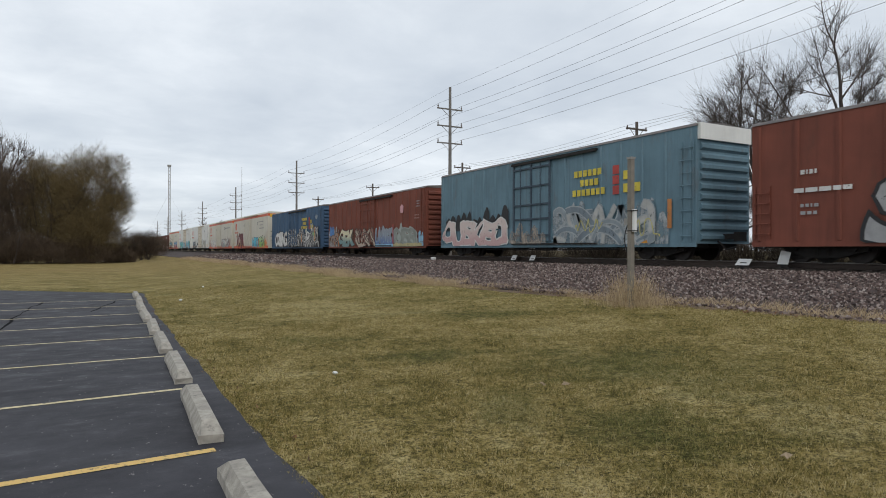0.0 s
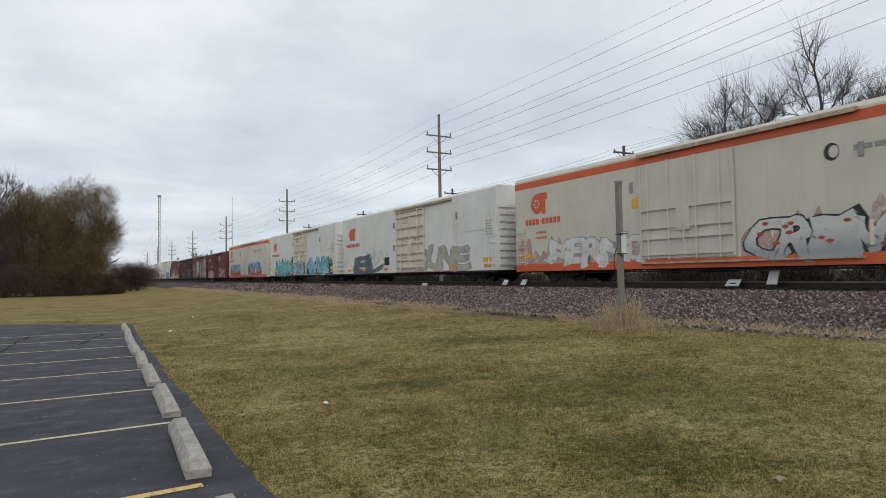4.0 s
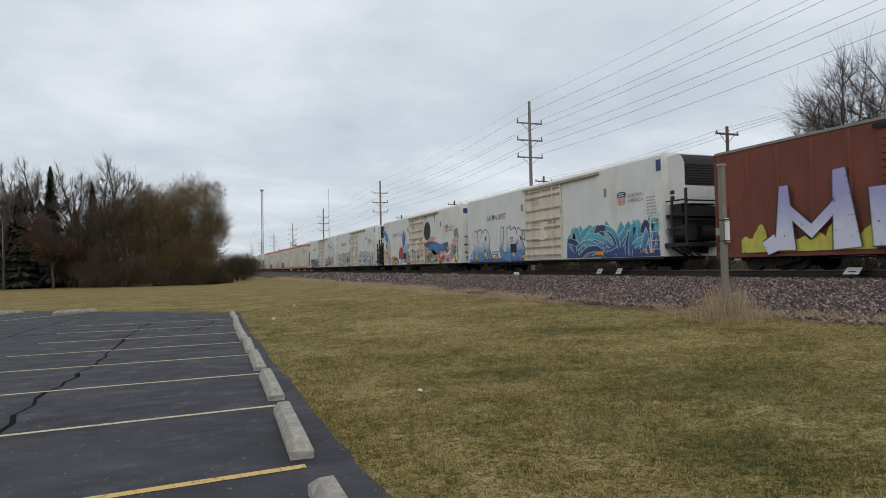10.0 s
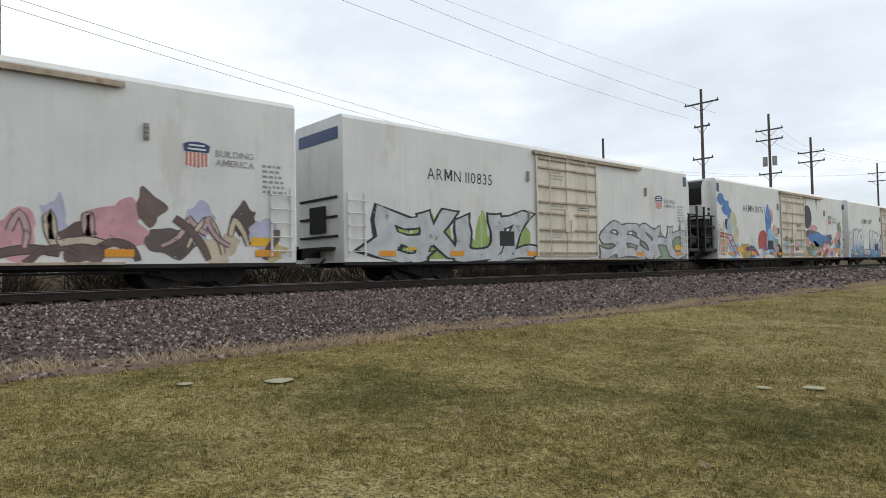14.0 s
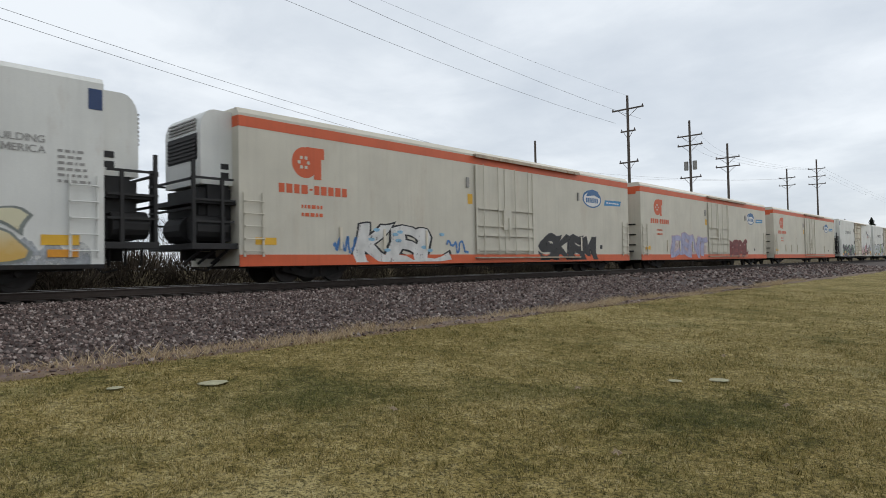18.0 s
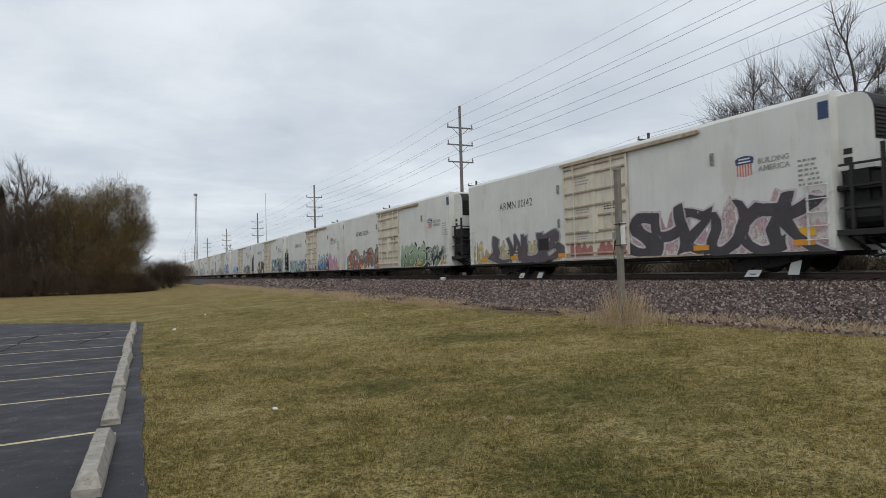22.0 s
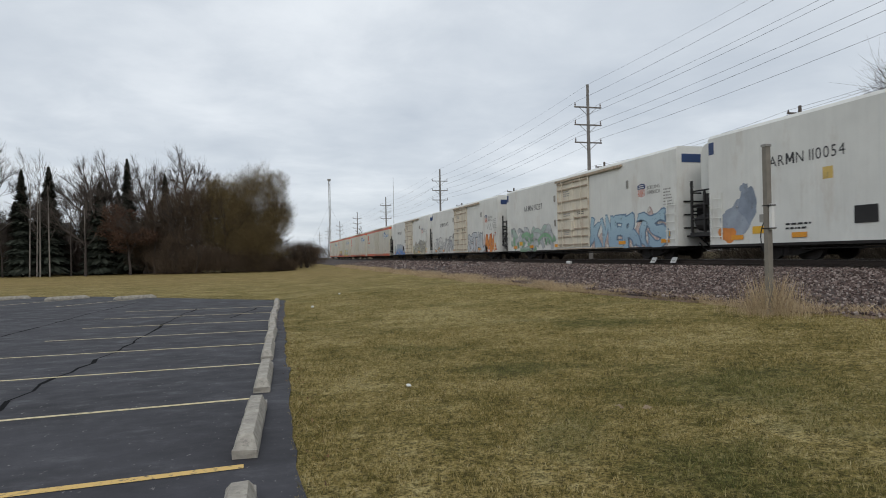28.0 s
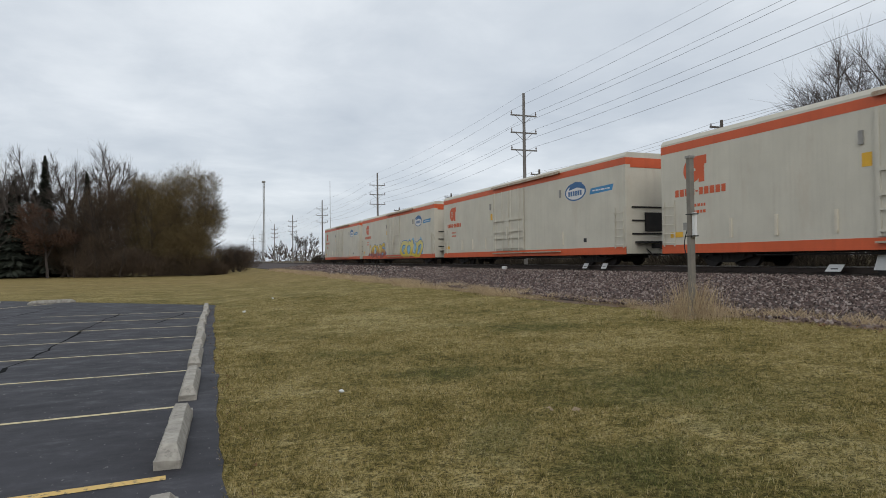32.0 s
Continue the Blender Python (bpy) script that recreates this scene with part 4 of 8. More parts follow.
def old_pole(x, y, top, arms, label, lean=0.0, kit=False):
    p = thing("utility_pole", label, "utility pole", "older poles behind the track", m=pose(x, y, 0, lean, 0, 0))
    bm = bmesh.new()
    tube(bm, (0, 0, 0), (0, 0, top), 0.17, 0.11, n=10)
    part("pole", bm, M_WOODPOLE, p)
    for dz, w in arms:
        crossarm(p, top - dz, -w, w, 0.06, M_WOODPOLE, 0.18)
    if kit:
        for s in (-1, 1):
            bm = bmesh.new()
            tube(bm, (0.45 * s, 0, top - 5.2), (0.45 * s, 0, top - 4.3), 0.22, n=12)
            part("transformer", bm, M_GALV, p)
    return p


old_pole(27.5, -57.9, 16.6, ((1.2, 1.5), (3.2, 0.7), (6.0, 0.9)), "weathered utility pole with three crossarms")
old_pole(27.2, -71.3, 16.4, ((1.6, 1.3), (2.6, 1.3), (6.0, 1.1)), "weathered utility pole with transformers", kit=True)
old_pole(26.0, -79.0, 14.8, ((1.6, 1.3), (2.6, 1.3)), "weathered utility pole with two crossarms")
old_pole(39.2, -60.4, 14.6, (), "bare weathered wooden pole without any crossarms")
old_pole(31.7, -125.8, 17.3, ((1.6, 1.3), (2.9, 1.3)), "weathered utility pole with two crossarms")
old_pole(27.4, -127.0, 18.5, ((1.6, 1.3), (2.9, 1.3), (4.2, 1.3)), "weathered utility pole with three crossarms")
old_pole(36.0, -110.0, 11.0, ((0.5, 1.0),), "short utility pole with one crossarm")
for y in (29.1, 54.8, 80.5, 106.2):
    old_pole(35.0, y, 11.3, ((0.55, 1.05),), "dark utility pole with one crossarm")
arms = [(dx, z) for z in (14.6, 13.05, 11.5) for dx in (-1.24, 1.20)]
for dx, dz in arms:
    near = [(27.5 + dx, -57.9, dz - 0.3)] * (dz > 14) + [(27.5 + dx, -8.0, dz + 1.9)]
    wires("power_line", near + [(27.5 + dx, y, dz + (0.2 if k == 0 else -0.4)) for k, y in enumerate(POLES_Y[1:])], 0.010, 0.7, "thin hanging power line wire")
wires("power_line", [(27.5, -57.9, 16.6), (27.5, -8.0, 17.2), (27.5, 44.4, 16.4), (27.5, 93.9, 15.8), (27.5, 143, 15.8)], 0.007, 0.5, "thin ground wire along the pole tops")
for dx in (-0.95, 0.0, 0.95):
    wires("power_line", [(27.4, -8.0, 11.1 + dx * 0.5), (35 + dx, 29.1, 10.95), (35 + dx, 54.8, 10.95), (35 + dx, 80.5, 10.95), (35 + dx, 106.2, 10.95)], 0.009, 0.45, "thin hanging service wire")
    if dx:
        wires("power_line", [(27.4, -8.2, 11.0 + dx * 0.2), (39.2, -60.4, 11.5 + dx * 0.3), (31.7 + dx, -125.8, 15.6)], 0.009, 0.6, "thin hanging service wire")
    wires("power_line", [(27.2 + dx, -71.3, 14.9), (26.0 + dx, -79.0, 13.3), (27.4 + dx, -127, 16.9), (27.4 + dx, -260, 16)], 0.009, 0.5, "thin hanging service wire")


def tower():
    t = thing("radio_tower", "tall slender grey lattice mast with a top fixture", "mast", m=pose(37.6, 391.8, 0))
    bm = bmesh.new()
    for a in range(3):
        c, s = math.cos(a * 2.094) * 0.55, math.sin(a * 2.094) * 0.55
        tube(bm, (c, s, 0), (c, s, 50), 0.16, n=6)
        c2, s2 = math.cos(a * 2.094 + 2.094) * 0.55, math.sin(a * 2.094 + 2.094) * 0.55
        for k in range(25):
            tube(bm, (c, s, k * 2), (c2, s2, k * 2 + 2), 0.06, n=4)
    part("mast", bm, M_GALV, t)
    bm = bmesh.new()
    box(bm, -1.0, 1.0, -0.8, 0.8, 49.6, 50.6)
    part("antenna_head", bm, M_GALV, t)
    bm = bmesh.new()
    for a in (0.4, 2.5, 4.6):
        tube(bm, (0, 0, 34), (20 * math.cos(a), 20 * math.sin(a), 0), 0.03, n=4)
    part("guy_wires", bm, M_WIRE, t)
    m = thing("radio_mast", "very thin distant radio mast", "mast", m=pose(60.2, 300, 0))
    bm = bmesh.new()
    tube(bm, (0, 0, 0), (0, 0, 40.4), 0.14, 0.08, n=6)
    part("mast", bm, M_GALV, m)


tower()

# the post at the ballast foot, with its conduit and box
post = thing("signal_post", "grey square steel post with conduit and box", "post", m=pose(10.0, 5.2, ground_z(10, 5.2)))
bm = bmesh.new()
box(bm, -0.055, 0.055, -0.055, 0.055, -0.3, 3.40)
part("post", bm, M_POST, post)
bm = bmesh.new()
box(bm, -0.07, 0.07, -0.07, 0.07, 3.38, 3.43)
part("cap", bm, M_GALV, post)
bm = bmesh.new()
box(bm, -0.035, 0.035, -0.145, -0.075, 1.70, 2.22)
part("conduit", bm, M_SIGNWHITE, post, "white plastic conduit")
bm = bmesh.new()
box(bm, -0.05, 0.05, 0.06, 0.17, 1.86, 2.02)
part("junction_box", bm, M_GALV, post)
bm = bmesh.new()
for z in (2.18, 1.72):
    box(bm, -0.065, 0.065, -0.16, 0.08, z, z + 0.02)
part("clamp", bm, M_BLACK, post)
bm = bmesh.new()
prev = Vector((0, 0.11, 1.86))
for k in range(1, 9):
    q = Vector((0, 0.11 + 0.09 * math.sin(k / 8 * math.pi), 1.86 - 0.62 * k / 8))
    tube(bm, prev, q, 0.012, n=6)
    prev = q
part("cable", bm, M_BLACK, post)

# white plates on short stands beside the near rail
for x, y, w, h, z, tilt in ((18.42, 6.9, 0.46, 0.44, 0.16, 10), (18.42, 8.35, 0.62, 0.22, 0.10, 40), (18.42, 20.1, 0.5, 0.26, 0.08, 35), (18.42, 21.7, 0.5, 0.25, 0.08, 40)):
    m = thing("marker_plate", "white tilted plate on a low bracket beside the rail", "marker plate", "white plates by the rail", m=pose(x, y, 1.03))
    bm = bmesh.new()
    t = math.tan(radians(tilt)) * h * 0.35
    va = [bm.verts.new(q) for q in ((0, w / 2, z), (0, -w / 2 + 0.10, z), (t, -w / 2, z + h), (t, w / 2 - 0.12, z + h))]
    vb = [bm.verts.new((q.co.x + 0.015, q.co.y, q.co.z)) for q in va]
    for i in range(4):
        bm.faces.new((va[i], va[(i + 1) % 4], vb[(i + 1) % 4], vb[i]))
    bm.faces.new(va[::-1])
    bm.faces.new(vb)
    bmesh.ops.recalc_face_normals(bm, faces=bm.faces)
    part("plate", bm, M_SIGNWHITE, m)
    bm = bmesh.new()
    box(bm, 0.02, 0.06, -0.12, 0.12, -0.05, z + 0.1)
    box(bm, 0.0, 0.25, -0.2, 0.2, -0.05, 0.05)
    part("bracket", bm, M_UNDER, m)
bm = bmesh.new()
box(bm, -0.11, 0.11, -0.16, 0.16, -0.05, 0.12)
bmesh.ops.bevel(bm, geom=bm.edges[:], offset=0.03, segments=1, affect="EDGES")
b = tagged(new("white_stone", mesh_of("white_stone", bm, M_SIGNWHITE)), "pale painted stone beside the rail", "stone")
b.matrix_basis = pose(18.08, 29.95, 1.05, 0, 0, 20)

# litter and worn patches on the lawn
for x, y, s in ((1.94, 2.50, 0.035), (1.75, 17.5, 0.06), (3.4, 24.0, 0.05)):
    bm = bmesh.new()
    bmesh.ops.create_icosphere(bm, subdivisions=2, radius=s)
    for v in bm.verts:
        v.co *= 1 + 0.35 * noise.noise(v.co * 30)
        v.co.z *= 0.6
    ob = tagged(new("litter", mesh_of("litter", bm, M_SIGNWHITE)), "crumpled scrap of white paper on grass", "litter")
    ob.matrix_basis = pose(x, y, ground_z(x, y) + s * 0.5)


def leaf_mesh():
    bm = bmesh.new()
    pr = [(0.6 * a, 0.6 * b) for a, b in ((0, -0.09), (0.02, -0.03), (0.06, -0.045), (0.045, 0.0), (0.08, 0.03), (0.035, 0.04), (0.015, 0.09), (-0.02, 0.045), (-0.07, 0.04), (-0.04, 0.0), (-0.06, -0.04), (-0.02, -0.03))]
    c = bm.verts.new((0, 0, 0.025))
    vs = [bm.verts.new((x, y, 0.012 * math.sin(k * 1.7))) for k, (x, y) in enumerate(pr)]
    for i in range(len(vs)):
        bm.faces.new((c, vs[i], vs[(i + 1) % len(vs)]))
    return mesh_of("oak_leaf", bm, worn("dry_leaf", (0.33, 0.25, 0.16), 0.8, 0.2, 20, 60, 0.2))


me = leaf_mesh()
rnd = random.Random(6)
for x, y in ((4.16, -9.98), (3.6, -12.7), (3.62, -2.58), (4.64, -3.31), (5.6, -11.8), (2.9, -8.2), (6.4, -9.6), (5.2, -15.5), (3.59, 0.27), (3.8, 0.1), (2.3, -3.9), (6.2, -4.6), (4.4, -6.6)):
    ob = tagged(new("oak_leaf", me), "curled pale dry leaf on the lawn", "leaf", "fallen leaves on the lawn")
    ob.matrix_basis = pose(x, y, ground_z(x, y) + 0.03, rnd.uniform(-20, 20), rnd.uniform(-20, 20), rnd.uniform(0, 360))
stone_pale = worn("pale_stone", (0.36, 0.34, 0.22), 0.9, 0.2, 8, 60, 0.3)
for x, y, w in ((8.82, -8.93, 0.17), (4.62, -13.68, 0.13), (5.0, -13.2, 0.09), (9.3, -8.0, 0.10)):
    bm = bmesh.new()
    bmesh.ops.create_icosphere(bm, subdivisions=2, radius=w)
    for v in bm.verts:
        v.co *= 1 + 0.4 * noise.noise(v.co * 6)
        v.co.z *= 0.12
    ob = tagged(new("flat_stone", mesh_of("flat_stone", bm, stone_pale)), "flat pale stone set in the lawn", "stone")
    ob.matrix_basis = pose(x, y, ground_z(x, y) + 0.005)

# bare trees behind the train
bare_tree(36.5, 15.2, 0.3, 15.0, 3, "tall leafless tree behind the train", 0.8, 6, 0.010, None, 4200)
bare_tree(37.5, 19.5, 0.3, 13.6, 8, "leafless tree behind the train", 0.85, 6, 0.010, None, 4200)
bare_tree(38.5, 25.0, 0.3, 12.0, 15, "smaller leafless tree behind the train", 0.9, 6, 0.010, None, 3600)
bare_tree(35.5, 11.0, 0.3, 11.5, 21, "leafless tree behind the train", 0.85, 6, 0.010, None, 3600)
bare_tree(40.5, 21.5, 0.3, 12.8, 33, "leafless tree behind the train", 0.9, 6, 0.010, None, 3600)

# the wood at the end of the lawn
FINE = (0.62, 0.013)
shrub_tree(-1.2, 85.5, 15.4, 10.6, M_WILLOW, 1, "broad domed willow with bare yellow-brown twigs", 95000, 6, 0.35, FINE, name="willow_tree")
shrub_tree(-5.6, 87.5, 14.2, 9.5, M_WILLOW, 2, "willow with bare brown twigs", 60000, 6, 0.45, FINE, name="willow_tree")
for k, (x, y, h, w, n) in enumerate(((-10.2, 86.5, 14.0, 9.0, 40000), (-13.2, 88.0, 12.2, 7.6, 26000), (-7.6, 91.5, 14.6, 9.0, 22000), (-2.0, 91.0, 12.0, 9.0, 18000), (3.6, 93.0, 3.6, 4.0, 5000), (-15.6, 93.5, 9.0, 8.0, 16000), (-34.0, 94.5, 7.0, 7.0, 9000), (-37.4, 95.5, 6.0, 6.5, 8000), (-41.5, 95.0, 7.0, 7.0, 9000), (-20.5, 97.0, 11.5, 8.0, 15000), (-25.5, 98.0, 10.5, 8.0, 15000), (-30.5, 98.5, 9.5, 7.5, 13000), (-37.0, 99.0, 9.0, 8.0, 12000), (-43.5, 99.0, 10.0, 8.0, 12000), (-16.0, 90.0, 8.5, 7.0, 13000), (5.8, 97.0, 4.6, 5.0, 6000), (6.6, 108.0, 4.0, 6.0, 6000), (5.0, 120.0, 5.5, 8.0, 7000), (9.6, 132.0, 4.5, 8.0, 7000), (11.5, 165.0, 6.0, 11.0, 7000), (8.0, 210.0, 7.0, 16.0, 8000))):
    shrub_tree(x, y, h, w, M_BROWNTWIG, 40 + k, "dense leafless brown tree, twiggy to the ground", n, 5, 0.6, FINE)
# undergrowth, closing the wood down to the grass
for k, (x, y, h, w) in enumerate(((2.0, 85.5, 3.0, 4.0), (-1.2, 84.6, 3.8, 7.0), (-6.4, 85.0, 4.4, 8.5), (-11.0, 85.4, 4.0, 8.0), (-15.6, 99.0, 6.0, 8.0), (-20.6, 99.5, 6.4, 8.0), (-25.4, 100.0, 6.2, 8.0), (-30.5, 102.0, 5.0, 7.0), (-19.4, 94.0, 6.5, 8.5), (-24.2, 93.5, 5.6, 8.0), (-36.0, 101.0, 3.6, 8.0), (-42.5, 100.0, 3.6, 8.0))):
    t = thing("bush", "dense dark leafless bush at the wood's edge", "bush", "bushes below the trees", m=pose(x, y, -0.15))
    rnd = random.Random(200 + k)
    cs = [(rnd.uniform(-0.3, 0.3) * w, rnd.uniform(-0.2, 0.2) * w, h * rnd.uniform(0.12, 0.62), w * 0.28, w * 0.24, h * rnd.uniform(0.22, 0.36)) for _ in range(9)]
    twig_cloud("crown", t, cs, 24000, M_BROWNTWIG if y < 90 else M_DARKTWIG, 0.6, 0.014, 210 + k, 0.7)
    segs = []
    branch(segs, Vector((rnd.uniform(-0.4, 0.4) * w, rnd.uniform(-0.3, -0.1) * w, 0)), Vector((rnd.uniform(-0.3, 0.3), rnd.uniform(-0.3, 0.3), 1)).normalized(), h * 0.40, 0.07, 2, rnd, 0.5, 0.2, 0.02)
    ob = new("stem", tubes_mesh("stem", segs, M_BARK))
    ob.parent = t
# crowns that stand above the mass: fans of fine bare limbs
for k, (x, y, h, sp) in enumerate(((-9.4, 91.5, 18.0, 0.50), (-23.6, 92.5, 17.0, 0.60), (-19.9, 93.5, 17.6, 0.60), (-16.0, 92.5, 16.4, 0.55), (-37.0, 86.0, 18.6, 0.62), (-43.5, 90.0, 18.0, 0.62), (-26.0, 97.5, 14.0, 0.60), (-33.5, 99.0, 11.0, 0.70), (-12.6, 93.5, 16.0, 0.55), (-21.6, 90.0, 15.0, 0.65), (-35.6, 91.0, 10.0, 0.80), (-35.2, 88.0, 17.4, 0.66), (-31.8, 94.0, 12.0, 0.75))):
    bare_tree(x, y, -0.15, h, 160 + k, "tall leafless tree with a fan of fine limbs", sp, 6, 0.016, None, 1600, 0.010)
# a small tree with clinging leaves
t = bare_tree(-17.4, 86.6, -0.15, 10.6, 71, "small tree with clinging red-brown leaves", 0.85, 5, 0.020, None, 1200, 0.012)
rnd = random.Random(71)
cs = [(rnd.uniform(-2.8, 2.8), rnd.uniform(-2, 2), rnd.uniform(4.2, 8.8), rnd.uniform(1.0, 1.9), 1.6, rnd.uniform(0.7, 1.3)) for _ in range(12)]
twig_cloud("leaves", t, cs, 9000, M_REDTWIG, 0.22, 0.05, 72, 0.1, "stuff", "clinging dry red-brown leaves")
t = bare_tree(-33.2, 89.5, -0.15, 7.6, 73, "small bushy leafless tree before the house", 0.95, 5, 0.018, None, 1500, 0.011)
for k, (x, y, h, w) in enumerate(((-30.8, 89.0, 14.2, 5.4), (-27.9, 90.0, 14.8, 6.6), (-21.9, 90.5, 12.8, 6.4), (-18.6, 91.5, 16.3, 5.4), (-13.5, 90.0, 14.0, 4.0), (-24.6, 95.0, 11.0, 6.0), (-33.6, 95.0, 10.5, 6.4), (-20.4, 94.5, 12.0, 6.5), (-16.4, 95.5, 11.0, 6.0), (-40.5, 96.0, 9.5, 6.0))):
    spruce(x, y, h, w, 80 + k)
for k, (x, y, h) in enumerate(((-22.1, 84.0, 9.0), (-29.3, 87, 15.2), (-28.6, 87.4, 14.6), (-28.1, 87, 14.0), (-27.0, 87, 14.8), (-22.9, 87.5, 11.2), (-24.8, 88.0, 9.0), (-12.0, 85.6, 7.0), (-14.4, 86.0, 8.0))):
    t = thing("young_tree", "thin leafless trunk at the wood's edge", "tree", "trees behind the lawn", m=pose(x, y, -0.13))
    bm = bmesh.new()
    tube(bm, (0, 0, 0), (0.2 * math.sin(k), 0.1, h * 0.8), 0.10 if k else 0.2, 0.04, n=8)
    part("trunk", bm, M_BIRCH if 0 < k < 6 else M_BARK, t)
    rnd = random.Random(k)
    segs = []
    branch(segs, Vector((0.15 * math.sin(k), 0.07, h * 0.6)), Vector((0, 0, 1)), h * 0.2, 0.045, 3, rnd, 0.45, 0.3, 0.012)
    for q in range(4):
        branch(segs, Vector((0.1 * math.sin(k), 0.05, h * (0.3 + 0.1 * q))), Vector((rnd.uniform(-1, 1), rnd.uniform(-1, 1), 1.2)).normalized(), h * 0.12, 0.03, 2, rnd, 0.5, 0.2, 0.010)
    ob = new("crown", tubes_mesh("crown", segs, M_TWIG))
    ob.parent = t


# the house and the board fence behind the trees
def house():
    wall = worn("house_siding", (0.46, 0.45, 0.43), 0.8, 0.08, 1, 20, 0.1)
    roofm = worn("house_shingles", (0.10, 0.095, 0.09), 0.9, 0.2, 3, 30, 0.3)
    glass = worn("dark_window_glass", (0.03, 0.035, 0.04), 0.12, 0.1, 2, 10, 0)
    h = thing("house", "pale sided house with dark windows behind trees", "house", m=pose(-42, 112, -0.1))
    bm = bmesh.new()
    box(bm, -9, 9, 0, 9, 0, 5.4)
    part("wall", bm, wall, h)
    bm = bmesh.new()
    vs = [bm.verts.new(q) for q in ((-9.6, -0.6, 5.3), (9.6, -0.6, 5.3), (9.6, 9.6, 5.3), (-9.6, 9.6, 5.3), (-9.6, 4.5, 8.6), (9.6, 4.5, 8.6))]
    for f in ((0, 1, 5, 4), (2, 3, 4, 5), (0, 4, 3), (1, 2, 5), (3, 2, 1, 0)):
        bm.faces.new([vs[i] for i in f])
    part("roof", bm, roofm, h)
    for x in (-7, -4, -1, 2.5, 5.5):
        for z in (0.9, 3.4):
            bm = bmesh.new()
            box(bm, x, x + 1.3, -0.05, 0.02, z, z + 1.35)
            w = part("window", bm, M_SIGNWHITE, h)
            for dx in (0.08, 0.70):
                bm = bmesh.new()
                box(bm, x + dx, x + dx + 0.52, -0.06, -0.04, z + 0.08, z + 1.27)
                part("pane", bm, glass, w)


house()
fence = thing("board_fence", "weathered brown board fence behind the lawn", "fence", m=pose(0, 97, -0.15))
bm = bmesh.new()
box(bm, -0.075, 0.075, -0.012, 0.012, 0, 1.75)
board = mesh_of("board", bm, worn("fence_board", (0.10, 0.075, 0.058), 0.9, 0.3, 1.5, 20, 0.3, streak=0.4))
for k in range(290):
    share("board", board, fence, pose(-59 + 0.165 * k, 0, random.Random(k).uniform(-0.04, 0.03)))

# brush behind the track, and woods far off
brush = thing("brush", "tangle of grey leafless brush behind the track", "brush", kind="stuff")
rg = random.Random(2)
for k in range(2):
    cs = [(33 + rg.uniform(-2.5, 3), y + rg.uniform(-1, 1), rg.uniform(0.6, 2.4), rg.uniform(1.2, 2.2), 2.2, rg.uniform(1.0, 2.4)) for y in range(-70 + 60 * k, -10 + 60 * k, 2)]
    twig_cloud("brush_twigs", brush, cs, 16000, M_GREYTWIG if k else M_BROWNTWIG, 1.1, 0.014, 5 + k, 0.8, "stuff", "grey leafless brush twigs")
for k in range(5):
    cs = [(28.0 + rg.uniform(-0.8, 1.8), y + rg.uniform(-1, 1), rg.uniform(0.3, 1.4), 1.3, 1.6, rg.uniform(0.6, 1.5)) for y in range(-85 + 48 * k, -37 + 48 * k, 2)]
    twig_cloud("brush_twigs", brush, cs, 24000, M_BRUSH, 0.7, 0.026, 25 + k, 0.7, "stuff", "low brown brush and dry weeds")
cs = [(34 + rg.uniform(-3, 3), y + rg.uniform(-2, 2), rg.uniform(0.5, 2.0), 2.2, 3.5, rg.uniform(1.0, 2.6)) for y in range(50, 190, 4)]
twig_cloud("brush_twigs", brush, cs, 14000, M_BROWNTWIG, 1.2, 0.024, 9, 0.8, "stuff", "brown brush twigs along the track")
woods = thing("distant_woods", "low leafless woods on the horizon", "woods", kind="stuff")
cs = []
for k in range(150):
    a = 2 * math.pi * k / 150
    R = 420 + 60 * math.sin(k * 1.7)
    if abs(R * math.sin(a) - 28) < 14:
        continue
    cs.append((R * math.sin(a), R * math.cos(a), 3.5, 12, 12, rg.uniform(3.5, 6.5)))
twig_cloud("woods_twigs", woods, cs, 40000, M_GREYTWIG, 3.5, 0.40, 12, 0.8, "stuff", "grey-brown distant leafless woods")
for k, (x, y, h) in enumerate(((48, 330, 18), (56, 338, 17), (52, 326, 15), (41, 345, 13))):
    bare_tree(x, y, 0, h, 90 + k, "far leafless tree beside the track", 0.7, 5, 0.07)
for k, (x, y, h, w) in enumerate(((24, -225, 12, 9), (33, -215, 13, 10), (43, -235, 14, 11), (17, -250, 9, 9), (56, -220, 12, 12))):
    spruce(x, y, h, w, 120 + k, "dark evergreen far down the line") if k in (1, 2) else shrub_tree(x, y, h, w, M_GREYTWIG, 130 + k, "leafless tree far down the line", 3500, 4, 0.6, (2.2, 0.07), 0.0)
for k, (x, y) in enumerate(((8, -262), (-22, -270), (70, -200))):
    h = thing("far_building", "low pale building far down the line", "building", m=pose(x, y, 0))
    bm = bmesh.new()
    box(bm, -6, 6, -4, 4, 0, 4)
    part("wall", bm, M_WHITE, h)
    bm = bmesh.new()
    prism_y(bm, [(-6.5, 3.9), (6.5, 3.9), (0, 6)], -4.5, 4.5)
    part("roof", bm, M_POST, h)
    for dx in (-4, -1, 2):
        bm = bmesh.new()
        box(bm, dx, dx + 1.4, 4.0, 4.06, 1.2, 2.6)
        part("window", bm, M_BLACK, h)


# ---- the train ----
# In a car's own space y runs from its leading end (-y) to its trailing end, x = -1.48 is the side towards the lawn, z = 0 the rail.
SIDE = -1.48
GLYPHS = {}


